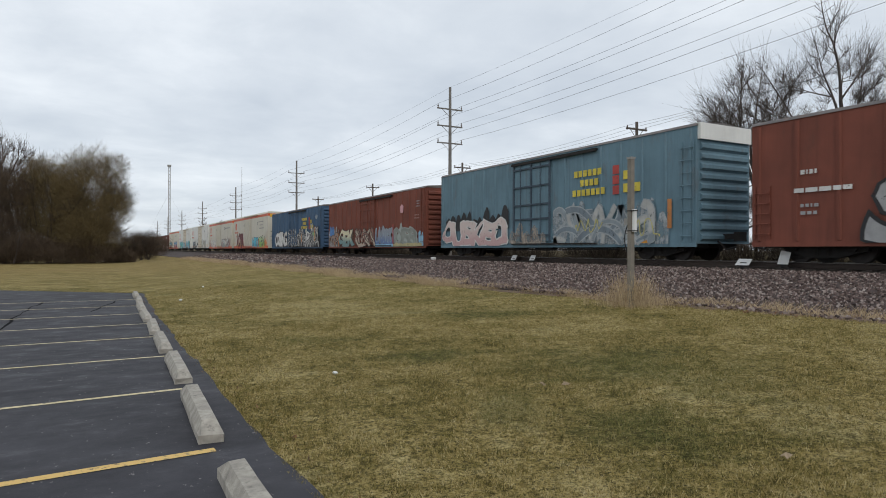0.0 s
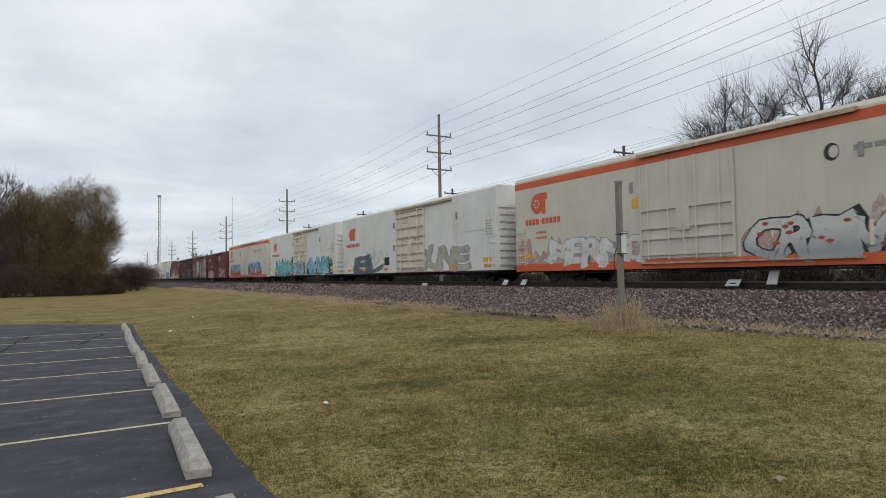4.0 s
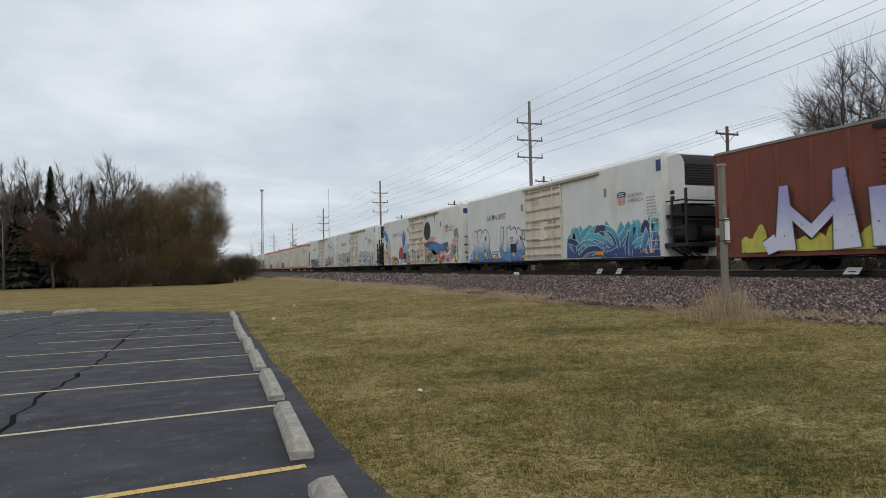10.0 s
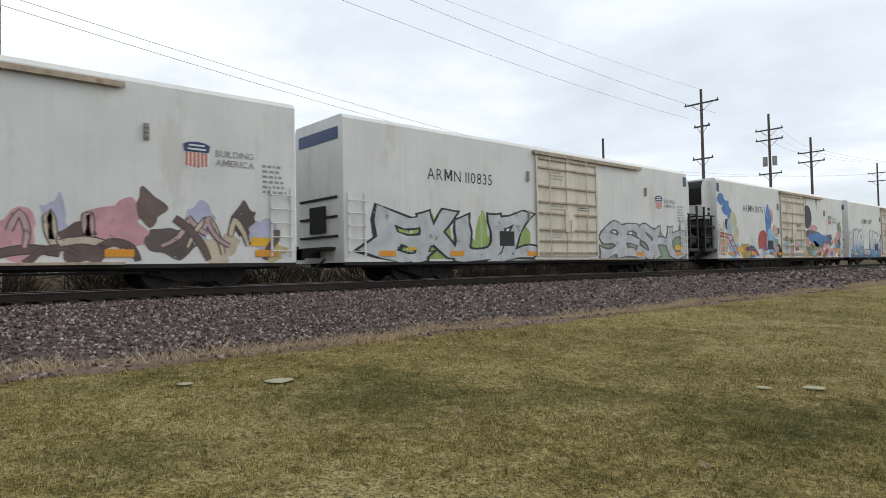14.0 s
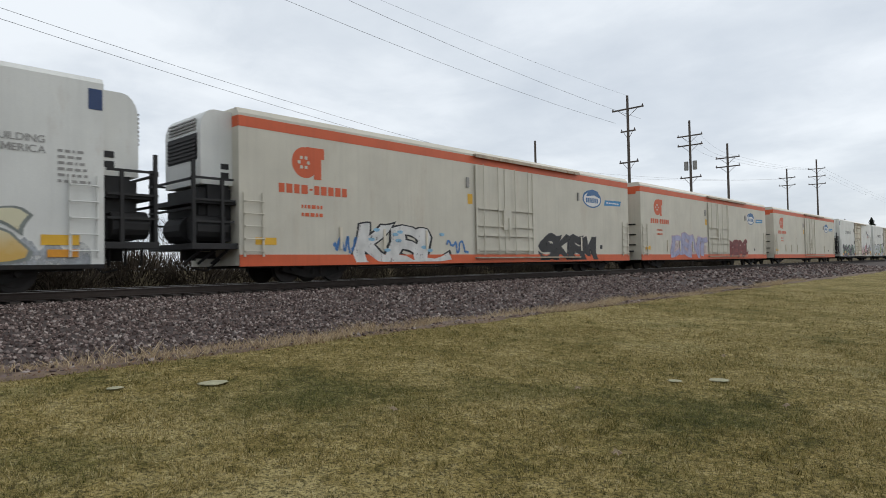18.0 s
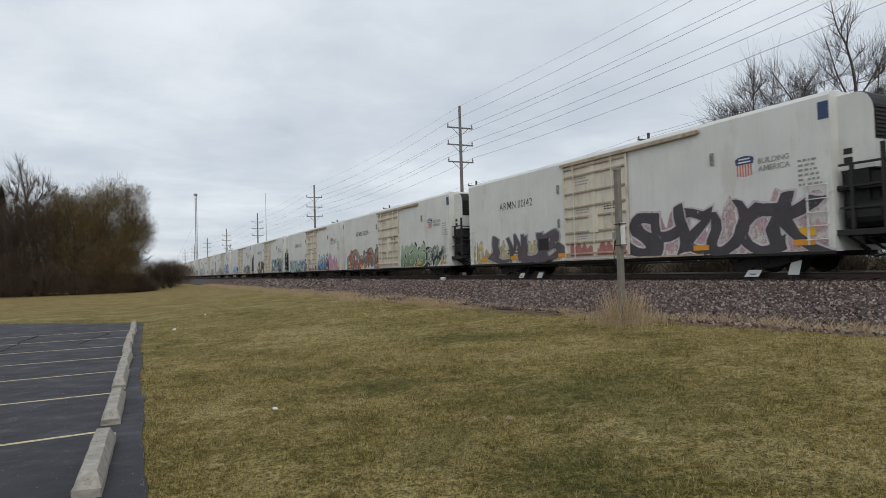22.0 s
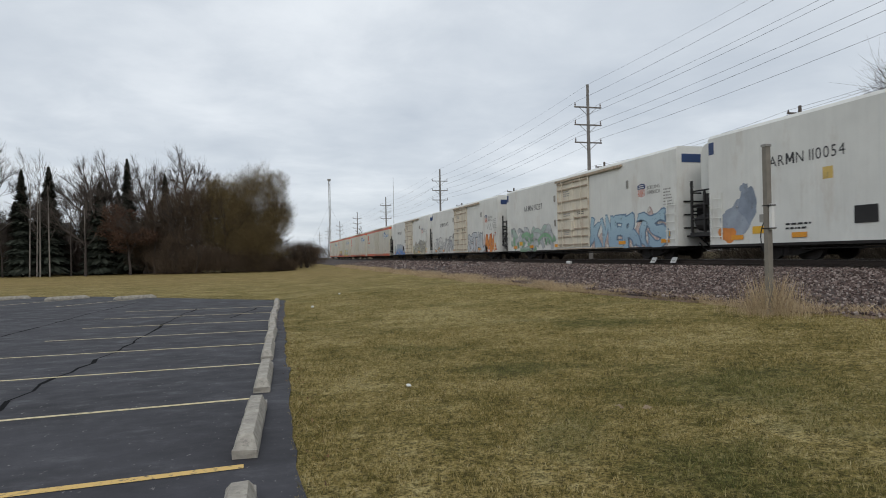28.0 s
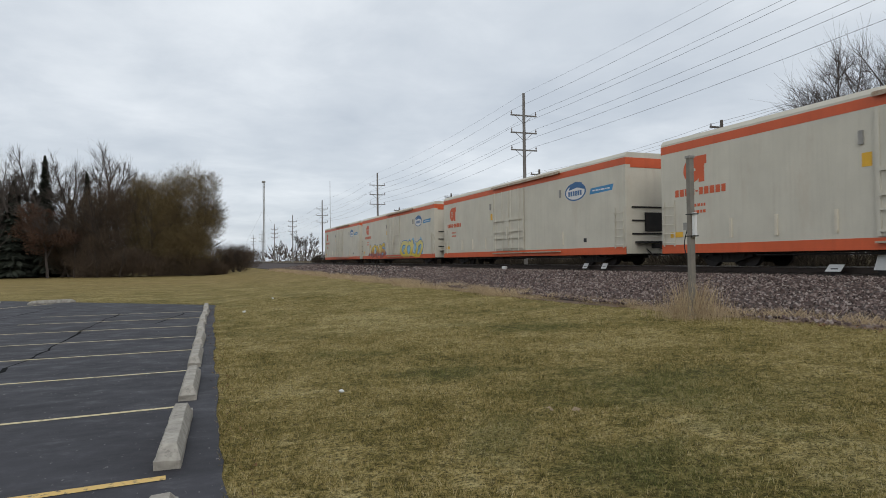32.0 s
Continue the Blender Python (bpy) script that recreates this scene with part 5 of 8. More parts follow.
EM = ((0, 0), (0, 0.72), (0.16, 0.72), (0.36, 0.34), (0.56, 0.72), (0.72, 0.72), (0.72, 0), (0.57, 0), (0.57, 0.44), (0.41, 0.12), (0.31, 0.12), (0.15, 0.44), (0.15, 0))


def em(fat):
    """The letter M as one clean outline, grown by fat."""
    pts = [Vector(p) for p in EM]
    out = []
    for i, p in enumerate(pts):
        a, b = (p - pts[i - 1]).normalized(), (pts[(i + 1) % len(pts)] - p).normalized()
        na, nb = Vector((-a.y, a.x)), Vector((-b.y, b.x))
        h = (na + nb).normalized()
        out.append(p + h * min(fat / max(h.dot(na), 0.35), fat * 1.7))
    bm = bmesh.new()
    bm.faces.new([bm.verts.new((q.x, q.y, 0)) for q in out])
    return bm


def glyph(ch, fat):
    """A letter of the built-in font as flat triangles, thickened by fat, in a box of its own."""
    if (ch, fat) not in GLYPHS:
        cu = bpy.data.curves.new("letter", "FONT")
        cu.body, cu.offset, cu.resolution_u = ch, fat, 3
        ob = bpy.data.objects.new("letter", cu)
        me = bpy.data.meshes.new_from_object(ob)
        bm = em(fat) if ch == "M" else bmesh.new()
        if ch != "M":
            bm.from_mesh(me)
        bmesh.ops.triangulate(bm, faces=bm.faces)
        long = [e for e in bm.edges if e.calc_length() > 0.12]
        if fat > 0.02:
            bmesh.ops.subdivide_edges(bm, edges=long, cuts=2, use_grid_fill=True)
            bmesh.ops.triangulate(bm, faces=bm.faces)
        bm.to_mesh(me)
        bm.free()
        me.calc_loop_triangles()
        v = np.array([p.co[:2] for p in me.vertices]).reshape(-1, 2)
        f = np.array([t.vertices[:] for t in me.loop_triangles], int).reshape(-1, 3)
        bpy.data.objects.remove(ob)
        bpy.data.curves.remove(cu)
        bpy.data.meshes.remove(me)
        GLYPHS[ch, fat] = (v, f)
    return GLYPHS[ch, fat]


class Sheet:
    """Flat paintwork on a car's side, in layers a few millimetres apart: u to the right as read, v up."""

    def __init__(self, car, x=SIDE):
        self.car, self.x, self.v, self.f, self.m, self.mats, self.layer = car, x, [], [], [], [], 0

    def u(self, from_lead):
        """Where a place counted from the leading end lies on the sheet."""
        return self.car["half"] - from_lead

    def put(self, uv, faces, mat, lift):
        if mat not in self.mats:
            self.mats.append(mat)
        base = len(self.v)
        self.layer += 1
        self.v += [(self.x - 0.004 * lift - 0.00015 * self.layer, -u, w) for u, w in uv]
        self.f += [tuple(int(base + i) for i in f) for f in faces]
        self.m += [self.mats.index(mat)] * len(faces)

    def poly(self, uv, mat, lift=1, foot=0.0):
        self.put([(a, max(b, foot)) for a, b in uv], [tuple(range(len(uv)))], mat, lift)

    def rect(self, u0, u1, z0, z1, mat, lift=1):
        self.poly([(u0, z0), (u1, z0), (u1, z1), (u0, z1)], mat, lift)

    def word(self, text, u, z, size, mat, fat=0.0, lift=1, stretch=1.0, gap=0.1):
        """Plain lettering; u is its left end. Returns the right end."""
        for ch in text:
            if ch == " ":
                u += size * 0.4 * stretch
                continue
            v, f = glyph(ch, fat)
            w = v[:, 0].max() - v[:, 0].min()
            q = [(u + (a - v[:, 0].min()) * size * stretch / 0.72, z + b * size / 0.72) for a, b in v]
            self.put(q, f, mat, lift)
            u += (w / 0.72 + gap) * size * stretch
        return u

    def letter(self, ch, k, cu, cz, cell, high, fill, line, rnd, shine=None, lift=2, slant=0.10, fat=0.045, rim=0.032):
        """One sprayed bubble letter: an outline, a fill, a lighter accent; warped as if drawn by arm."""
        a = rnd.uniform(-0.16, 0.16)
        sw, sh = cell * rnd.uniform(1.08, 1.30), high * rnd.uniform(0.88, 1.06)
        bend, ph, amp = rnd.uniform(-0.35, 0.35), rnd.uniform(0, 6.28), rnd.uniform(0.04, 0.085)
        ref, _ = glyph(ch, fat)
        lo, hi = ref.min(0), ref.max(0)
        for up, (extra, mat) in enumerate(((rim, line), (0.0, fill))):
            v, f = glyph(ch, fat + extra)
            p = (v - (lo + hi) / 2) / (hi - lo)
            px = p[:, 0] + amp * np.sin(p[:, 1] * 7.0 + ph) + bend * (p[:, 1] ** 2 - 0.1)
            py = p[:, 1] + amp * np.sin(p[:, 0] * 6.0 + ph * 1.7)
            # the foot swells
            px = px * (1.12 - 0.22 * p[:, 1])
            x, y = px * sw + py * sh * slant, py * sh
            q = [(cu + i * math.cos(a) - j * math.sin(a), max(cz + i * math.sin(a) + j * math.cos(a), 0.60)) for i, j in zip(x, y)]
            self.put(q, f, mat, lift + 2 * up + 0.3 * (k % 3))
        if shine:
            for _ in range(3):
                self.blob(cu + rnd.uniform(-0.4, 0.4) * cell, cz + rnd.uniform(-0.2, 0.42) * high, cell * 0.11, high * 0.045, shine, lift + 3.2, rnd.random())

    def blob(self, u, z, ru, rz, mat, lift=1, seed=0.0, rough=0.22, n=40):
        self.poly([(u + ru * math.cos(2 * math.pi * i / n) * (1 + rough * noise.noise((seed * 31 + 1.5 * math.cos(2 * math.pi * i / n), 1.5 * math.sin(2 * math.pi * i / n), seed * 7))),
                    z + rz * math.sin(2 * math.pi * i / n) * (1 + rough * noise.noise((seed * 17 + 1.5 * math.cos(2 * math.pi * i / n), 4 + 1.5 * math.sin(2 * math.pi * i / n), seed)))) for i in range(n)], mat, lift, 0.62)

    def skyline(self, top, z0, mat, lift):
        """One joined patch between a level foot and an outline above it."""
        n = len(top)
        self.put([(u, z0) for u, _ in top] + list(top), [(i, i + 1, n + i + 1, n + i) for i in range(n - 1)], mat, lift)

    def cloud(self, u0, u1, z0, z1, mat, lift=1, seed=1, bumps=7):
        """A patch with a flat foot and an uneven, lumpy top."""
        rnd = random.Random(seed)
        n = bumps * 8
        top = []
        hs = [rnd.uniform(0.50, 1.0) for _ in range(bumps + 1)]
        for i in range(n + 1):
            b = i / n * bumps
            k = min(int(b), bumps - 1)
            s = math.sin((b - k) * math.pi)
            rag = 0.14 * noise.noise((b * 2.3, seed * 3.1, 0.0)) + 0.05 * noise.noise((b * 7.0, seed * 1.3, 2.0))
            top.append((u0 + (u1 - u0) * i / n, z0 + (z1 - z0) * max(0.08, hs[k] * (0.70 + 0.30 * s) + rag)))
        self.skyline(top, z0, mat, lift)

    def flame(self, u0, u1, z0, z1, mat, lift=1, seed=1, n=9):
        """A patch with a spiky top, as of wildstyle lettering."""
        rnd = random.Random(seed)
        top = [(u0, z0 + (z1 - z0) * 0.3)]
        for i in range(n):
            u = u0 + (u1 - u0) * (i + 0.5) / n
            w = (u1 - u0) / n
            top += [(u - 0.45 * w, z0 + (z1 - z0) * rnd.uniform(0.35, 0.6)), (u + rnd.uniform(-0.3, 0.3) * w, z0 + (z1 - z0) * rnd.uniform(0.75, 1.0))]
        self.skyline(top + [(u1, z0 + (z1 - z0) * 0.4)], z0, mat, lift)

    def ribbon(self, pts, ws, mat, lift=3):
        """One joined brush stroke along points, of changing width."""
        uv = []
        for i, (a, b) in enumerate(pts):
            p, q = pts[max(i - 1, 0)], pts[min(i + 1, len(pts) - 1)]
            d = Vector((q[0] - p[0], q[1] - p[1]))
            d = d.normalized() if d.length else Vector((1, 0))
            w = ws[i] / 2
            uv += [(a - d.y * w, max(b + d.x * w, 0.56)), (a + d.y * w, max(b - d.x * w, 0.56))]
        self.put(uv, [(2 * i, 2 * i + 1, 2 * i + 3, 2 * i + 2) for i in range(len(pts) - 1)], mat, lift)

    def stroke(self, pts, w, mat, lift=3):
        self.ribbon(pts, [w] * len(pts), mat, lift)

    def scrawl(self, u0, u1, z0, z1, mat, seed=1, w=0.04, lift=3, n=14):
        """A thin looping tag."""
        rnd = random.Random(seed)
        key = [Vector((u0 + (u1 - u0) * (i + rnd.uniform(-0.7, 0.7)) / n, rnd.uniform(z0, z1))) for i in range(n + 1)]
        pts = []
        for i in range(1, n):
            a, b, c = (key[i - 1] + key[i]) / 2, key[i], (key[i] + key[i + 1]) / 2
            pts += [tuple(a.lerp(b, s).lerp(b.lerp(c, s), s)) for s in (0.0, 0.25, 0.5, 0.75)]
        self.ribbon(pts, [w * (0.7 + 0.5 * math.sin(i * 0.9) ** 2) for i in range(len(pts))], mat, lift)

    def done(self, name, label=""):
        me = bpy.data.meshes.new(name)
        me.from_pydata(self.v, [], self.f)
        for m in self.mats:
            me.materials.append(m)
        me.polygons.foreach_set("material_index", self.m)
        me.update()
        ob = new(name, me)
        ob.parent = self.car
        return tagged(ob, label, kind="stuff" if "lettering" in name or "number" in name else "")


def truck(car, y):
    """A two-axle truck: side frames with bearings and springs, and two wheelsets."""
    bm = bmesh.new()
    for x in (-1.0, 1.0):
        pr = [(-1.25, 0.36), (-0.95, 0.30), (-0.45, 0.16), (0.45, 0.16), (0.95, 0.30), (1.25, 0.36), (1.25, 0.58), (0.9, 0.64), (0.45, 0.78), (-0.45, 0.78), (-0.9, 0.64), (-1.25, 0.58)]
        a = [bm.verts.new((x - 0.09, p, q)) for p, q in pr]
        b = [bm.verts.new((x + 0.09, p, q)) for p, q in pr]
        n = len(pr)
        for i in range(n):
            bm.faces.new((a[i], a[(i + 1) % n], b[(i + 1) % n], b[i]))
        bm.faces.new(a[::-1])
        bm.faces.new(b)
        for q in (-0.16, 0.16):
            tube(bm, (x * 1.06, q, 0.24), (x * 1.06, q, 0.5), 0.075, n=8)
        for q in (-0.9, 0.9):
            tube(bm, (x * 1.02, q, 0.46), (x * 1.2, q, 0.46), 0.11, n=10)
    box(bm, -1.1, 1.1, -0.22, 0.22, 0.45, 0.68)
    box(bm, -0.6, 0.6, -1.3, 1.3, 0.50, 0.66)
    tr = part("truck", bm, M_UNDER, car, "grimy cast steel truck")
    tr.matrix_basis = pose(0, y, 0)
    bm = bmesh.new()
    for x in (-0.755, 0.755):
        s = 1 if x > 0 else -1
        tube(bm, (x - 0.06 * s, 0, 0.457), (x - 0.075 * s, 0, 0.457), 0.49, n=24)
        tube(bm, (x - 0.06 * s, 0, 0.457), (x + 0.06 * s, 0, 0.457), 0.457, n=24)
        tube(bm, (x + 0.06 * s, 0, 0.457), (x + 0.065 * s, 0, 0.457), 0.36, 0.34, n=20)
    tube(bm, (-1.05, 0, 0.457), (1.05, 0, 0.457), 0.08, n=8)
    me = mesh_of("wheelset", bm, M_WHEEL)
    for q in (-0.9, 0.9):
        share("wheelset", me, tr, pose(0, q, 0))
    return tr


def coupler(car, y, s):
    bm = bmesh.new()
    box(bm, -0.09, 0.09, min(y, y + s), max(y, y + s), 0.78, 0.98)
    box(bm, -0.16, 0.14, y + s - 0.15, y + s + 0.15, 0.72, 1.04)
    tube(bm, (-0.35, y, 0.75), (-0.3, y + s * 0.5, 0.42), 0.03, n=6)
    tube(bm, (-0.3, y + s * 0.5, 0.42), (-0.2, y + s, 0.5), 0.03, n=6)
    part("coupler", bm, M_UNDER, car)


def ladder(car, y0, y1, z0, z1, mat, x=SIDE, n=5):
    bm = bmesh.new()
    for k in range(n):
        z = z0 + (z1 - z0) * k / (n - 1)
        tube(bm, (x - 0.10, y0, z), (x - 0.10, y1, z), 0.016, n=6)
        for y in (y0, y1):
            box(bm, x - 0.11, x + 0.01, y - 0.015, y + 0.015, z - 0.02, z + 0.02)
    for y in (y0, y1):
        box(bm, x - 0.045, x - 0.015, y - 0.03, y + 0.03, z0 - 0.15, z1 + 0.25)
    part("ladder", bm, mat, car)


def body_mesh(h, z0, half, top=0.13):
    bm = bmesh.new()
    prism_y(bm, [(SIDE, z0), (-SIDE, z0), (-SIDE, h - top), (-SIDE - 0.10, h), (SIDE + 0.10, h), (SIDE, h - top)], -half, half)
    return bm


def underframe(car, half, z0, door=None):
    bm = bmesh.new()
    box(bm, -0.35, 0.35, -half + 0.3, half - 0.3, 0.55, z0 + 0.05)
    for y in (-half + 2.4, 0, half - 2.4):
        box(bm, -1.35, 1.35, y - 0.15, y + 0.15, z0 - 0.12, z0 + 0.02)
    box(bm, -1.25, 1.25, -half + 0.4, half - 0.4, 0.47, z0 + 0.02)
    tube(bm, (-1.3, -half + 4, 0.42), (-1.3, half - 4.5, 0.42), 0.03, n=6)
    tube(bm, (-1.15, -1.2, 0.52), (-1.15, 0.2, 0.52), 0.17, n=10)
    box(bm, -1.3, -0.8, 1.4, 2.0, 0.35, z0)
    for y in (-half + 4.4, half - 4.4, -2.6, 3.0):
        tube(bm, (-1.2, y, z0), (-1.2, y, 0.42), 0.02, n=5)
    part("underframe", bm, M_UNDER, car)


def plug_door(car, y0, y1, z0, z1, mat, bar, bars, rods, x=SIDE):
    """A sliding plug door: leaf, cross bars, lock rods, latch, and the tracks above and below."""
    bm = bmesh.new()
    box(bm, x - 0.05, x + 0.02, y0, y1, z0, z1)
    door = part("door", bm, mat, car, "cream plug door with rusty edges")
    for y, w in ((y0, 0.055), ((y0 + y1) / 2, 0.13), (y1, 0.055)):
        bm = bmesh.new()
        box(bm, x - 0.085, x - 0.045, y - w, y + w, z0, z1)
        part("door_stile", bm, mat, door)
    for z in bars:
        bm = bmesh.new()
        box(bm, x - 0.115, x - 0.06, y0 + 0.05, y1 - 0.05, z - 0.035, z + 0.035)
        part("door_bar", bm, bar, door)
    for f in rods:
        bm = bmesh.new()
        y = y0 + (y1 - y0) * f
        tube(bm, (x - 0.13, y, z0 - 0.05), (x - 0.13, y, z1 + 0.05), 0.022, n=6)
        part("lock_rod", bm, mat, door)
    bm = bmesh.new()
    ym = (y0 + y1) / 2
    box(bm, x - 0.13, x - 0.05, ym - 0.28, ym + 0.28, z0 + 1.0, z0 + 1.9)
    tube(bm, (x - 0.16, ym - 0.05, z0 + 0.55), (x - 0.16, ym - 0.05, z0 + 1.5), 0.025, n=6)
    part("door_latch", bm, mat, door)
    return door


def door_tracks(car, ya, yb, zt, zb, mat, x=SIDE):
    bm = bmesh.new()
    box(bm, x - 0.13, x, ya, yb, zt, zt + 0.09)
    box(bm, x - 0.15, x - 0.12, ya, yb, zt - 0.05, zt + 0.06)
    part("door_track", bm, mat, car)
    bm = bmesh.new()
    box(bm, x - 0.12, x, ya, yb, zb - 0.10, zb - 0.04)
    part("door_track", bm, mat, car)


def shield(sh, u, z, w, h, lift=2):
    """A two-tone heraldic shield, unlettered."""
    red = [(-0.46, 0.3), (-0.5, -0.15), (-0.3, -0.42), (0, -0.5), (0.3, -0.42), (0.5, -0.15), (0.46, 0.3)]
    blue = [(-0.46, 0.14), (0.46, 0.14), (0.5, 0.38), (0.34, 0.46), (0, 0.5), (-0.34, 0.46), (-0.5, 0.38)]
    sh.poly([(u + a * w, z + b * h) for a, b in red], M_SIGNWHITE, lift)
    for k in range(6):
        a = -0.42 + k * 0.145
        sh.rect(u + a * w, u + (a + 0.085) * w, z - 0.4 * h + abs(a + 0.05) * 0.2 * h, z + 0.13 * h, M_SHIELDRED, lift + 1)
    sh.poly([(u + a * w, z + b * h) for a, b in blue], M_NAVY, lift + 1)
    sh.rect(u - 0.3 * w, u + 0.3 * w, z + 0.34 * h, z + 0.40 * h, M_SIGNWHITE, lift + 2)
    sh.rect(u - 0.34 * w, u + 0.34 * w, z + 0.21 * h, z + 0.27 * h, M_SIGNWHITE, lift + 2)


def bars(sh, u, z, w, h, rows, mat, lift=1, seed=1):
    """Lines of writing too small to read, as bars."""
    rnd = random.Random(seed)
    for r in range(rows):
        zz = z + h * (1 - (r + 0.7) / rows)
        a = u
        while a < u + w * rnd.uniform(0.75, 1):
            q = rnd.uniform(0.06, 0.22) * max(0.6, w)
            sh.rect(a, min(a + q, u + w), zz, zz + h / rows * 0.45, mat, lift)
            a += q + 0.05


def cold_unit(car, end, white=M_WHITE, low=False):
    """The cooling machinery on an end: cowl with a black grille, dark engine bay, platform and railings."""
    half = car["half"]
    y = end * half
    s = end
    a, b = (y, y + 0.95 * s)
    arc = [(y + (0.55 + 0.40 * math.cos(q)) * s, 4.38 + 0.60 * math.sin(q)) for q in (0.0, 0.3, 0.6, 0.9, 1.2, 1.57)]

    def cowl(pr, x0, x1, mat, parent, name, label=""):
        bm = bmesh.new()
        va = [bm.verts.new((x0, p, q)) for p, q in pr]
        vb = [bm.verts.new((x1, p, q)) for p, q in pr]
        n = len(pr)
        for i in range(n):
            bm.faces.new((va[i], va[(i + 1) % n], vb[(i + 1) % n], vb[i]))
        bm.faces.new(va[::-1])
        bm.faces.new(vb)
        bmesh.ops.recalc_face_normals(bm, faces=bm.faces)
        return part(name, bm, mat, parent, label)

    unit = cowl([(a, 2.85), (b, 2.85)] + arc + [(a, 4.98)], -1.12, 1.12, white, car, "cooling_unit", "white cooling unit with black grille")
    # the black louvres fill the end face and its rounded top; the sides stay white
    if low:
        cap = [(b + 0.014 * s, 3.55), (b + 0.014 * s, 4.30), (b - 0.10 * s, 4.30), (b - 0.10 * s, 3.55)]
    else:
        cap = [(b + 0.014 * s, 3.62)] + [(p + 0.014 * s, q + 0.012) for p, q in arc] + [(y + 0.52 * s, 4.96), (b - 0.10 * s, 3.62)]
    cowl(cap, -0.92 if low else -1.08, 0.92 if low else 1.08, M_BLACK, unit, "grille_cowl", "black louvred cowl")
    for k in range(6 if low else 8):
        bm = bmesh.new()
        z = (3.60 if low else 3.70) + k * 0.11
        yy = b + 0.014 * s
        box(bm, -0.90 if low else -1.07, 0.90 if low else 1.07, min(yy, yy + 0.03 * s), max(yy, yy + 0.03 * s), z, z + 0.055)
        part("grille_slat", bm, M_WHEEL, unit)
    for k in range(4 if low else 0):
        bm = bmesh.new()
        yy = b - 0.02 * s
        box(bm, -0.85, 0.85, min(yy, yy + 0.05 * s), max(yy, yy + 0.05 * s), 4.40 + k * 0.09, 4.44 + k * 0.09)
        part("louvre", bm, M_GALV, unit)
    for dz in (3.30, 3.05):
        bm = bmesh.new()
        box(bm, -1.135, -1.12, min(y + 0.12 * s, y + 0.36 * s), max(y + 0.12 * s, y + 0.36 * s), dz, dz + 0.16)
        part("control_panel", bm, M_BLACK, unit)
    bm = bmesh.new()
    box(bm, -1.0, 1.0, min(a, b), max(a, b), 1.25, 2.75)
    tube(bm, (-0.5, y + 0.9 * s, 1.6), (0.6, y + 0.9 * s, 1.6), 0.38, n=14)
    box(bm, -1.1, -0.5, min(y + 0.1 * s, y + 0.75 * s), max(y + 0.1 * s, y + 0.75 * s), 1.9, 2.85)
    tube(bm, (-0.98, y + 0.25 * s, 1.62), (-0.98, y + 1.15 * s, 1.62), 0.36, n=14)
    box(bm, -1.3, 1.3, min(y, y + 1.3 * s), max(y, y + 1.3 * s), 2.28, 2.42)
    for q in (0.2, 0.6, 1.0):
        tube(bm, (-1.2, y + q * s, 1.0), (-0.6, y + (q + 0.2) * s, 0.62), 0.04, n=6)
    part("engine_bay", bm, M_BLACK, unit)
    bm = bmesh.new()
    c, d = y, y + 1.35 * s
    box(bm, -1.42, 1.42, min(c, d), max(c, d), 1.02, 1.18)
    part("platform", bm, M_BLACK, car)
    for x in (-1.36, 1.36):
        for q in (0.45, 1.28):
            bm = bmesh.new()
            box(bm, x - 0.045, x + 0.045, y + q * s - 0.045, y + q * s + 0.045, 1.1, 3.45 if q > 1 else 3.0)
            part("railing_post", bm, M_BLACK, car)
        for z in (1.75, 2.35, 2.95):
            bm = bmesh.new()
            box(bm, x - 0.03, x + 0.03, min(y + 0.1 * s, d), max(y + 0.1 * s, d), z, z + 0.06)
            part("railing_bar", bm, M_BLACK, car)
    for z in (2.1, 2.9):
        bm = bmesh.new()
        box(bm, -1.33, 1.33, d - 0.03, d + 0.03, z, z + 0.06)
        part("railing_bar", bm, M_BLACK, car)
    return unit


def new_car(name, label, length, group="cars of the freight train", category="rail car"):
    car = thing(name, label, category, group)
    car["half"] = length / 2
    return car


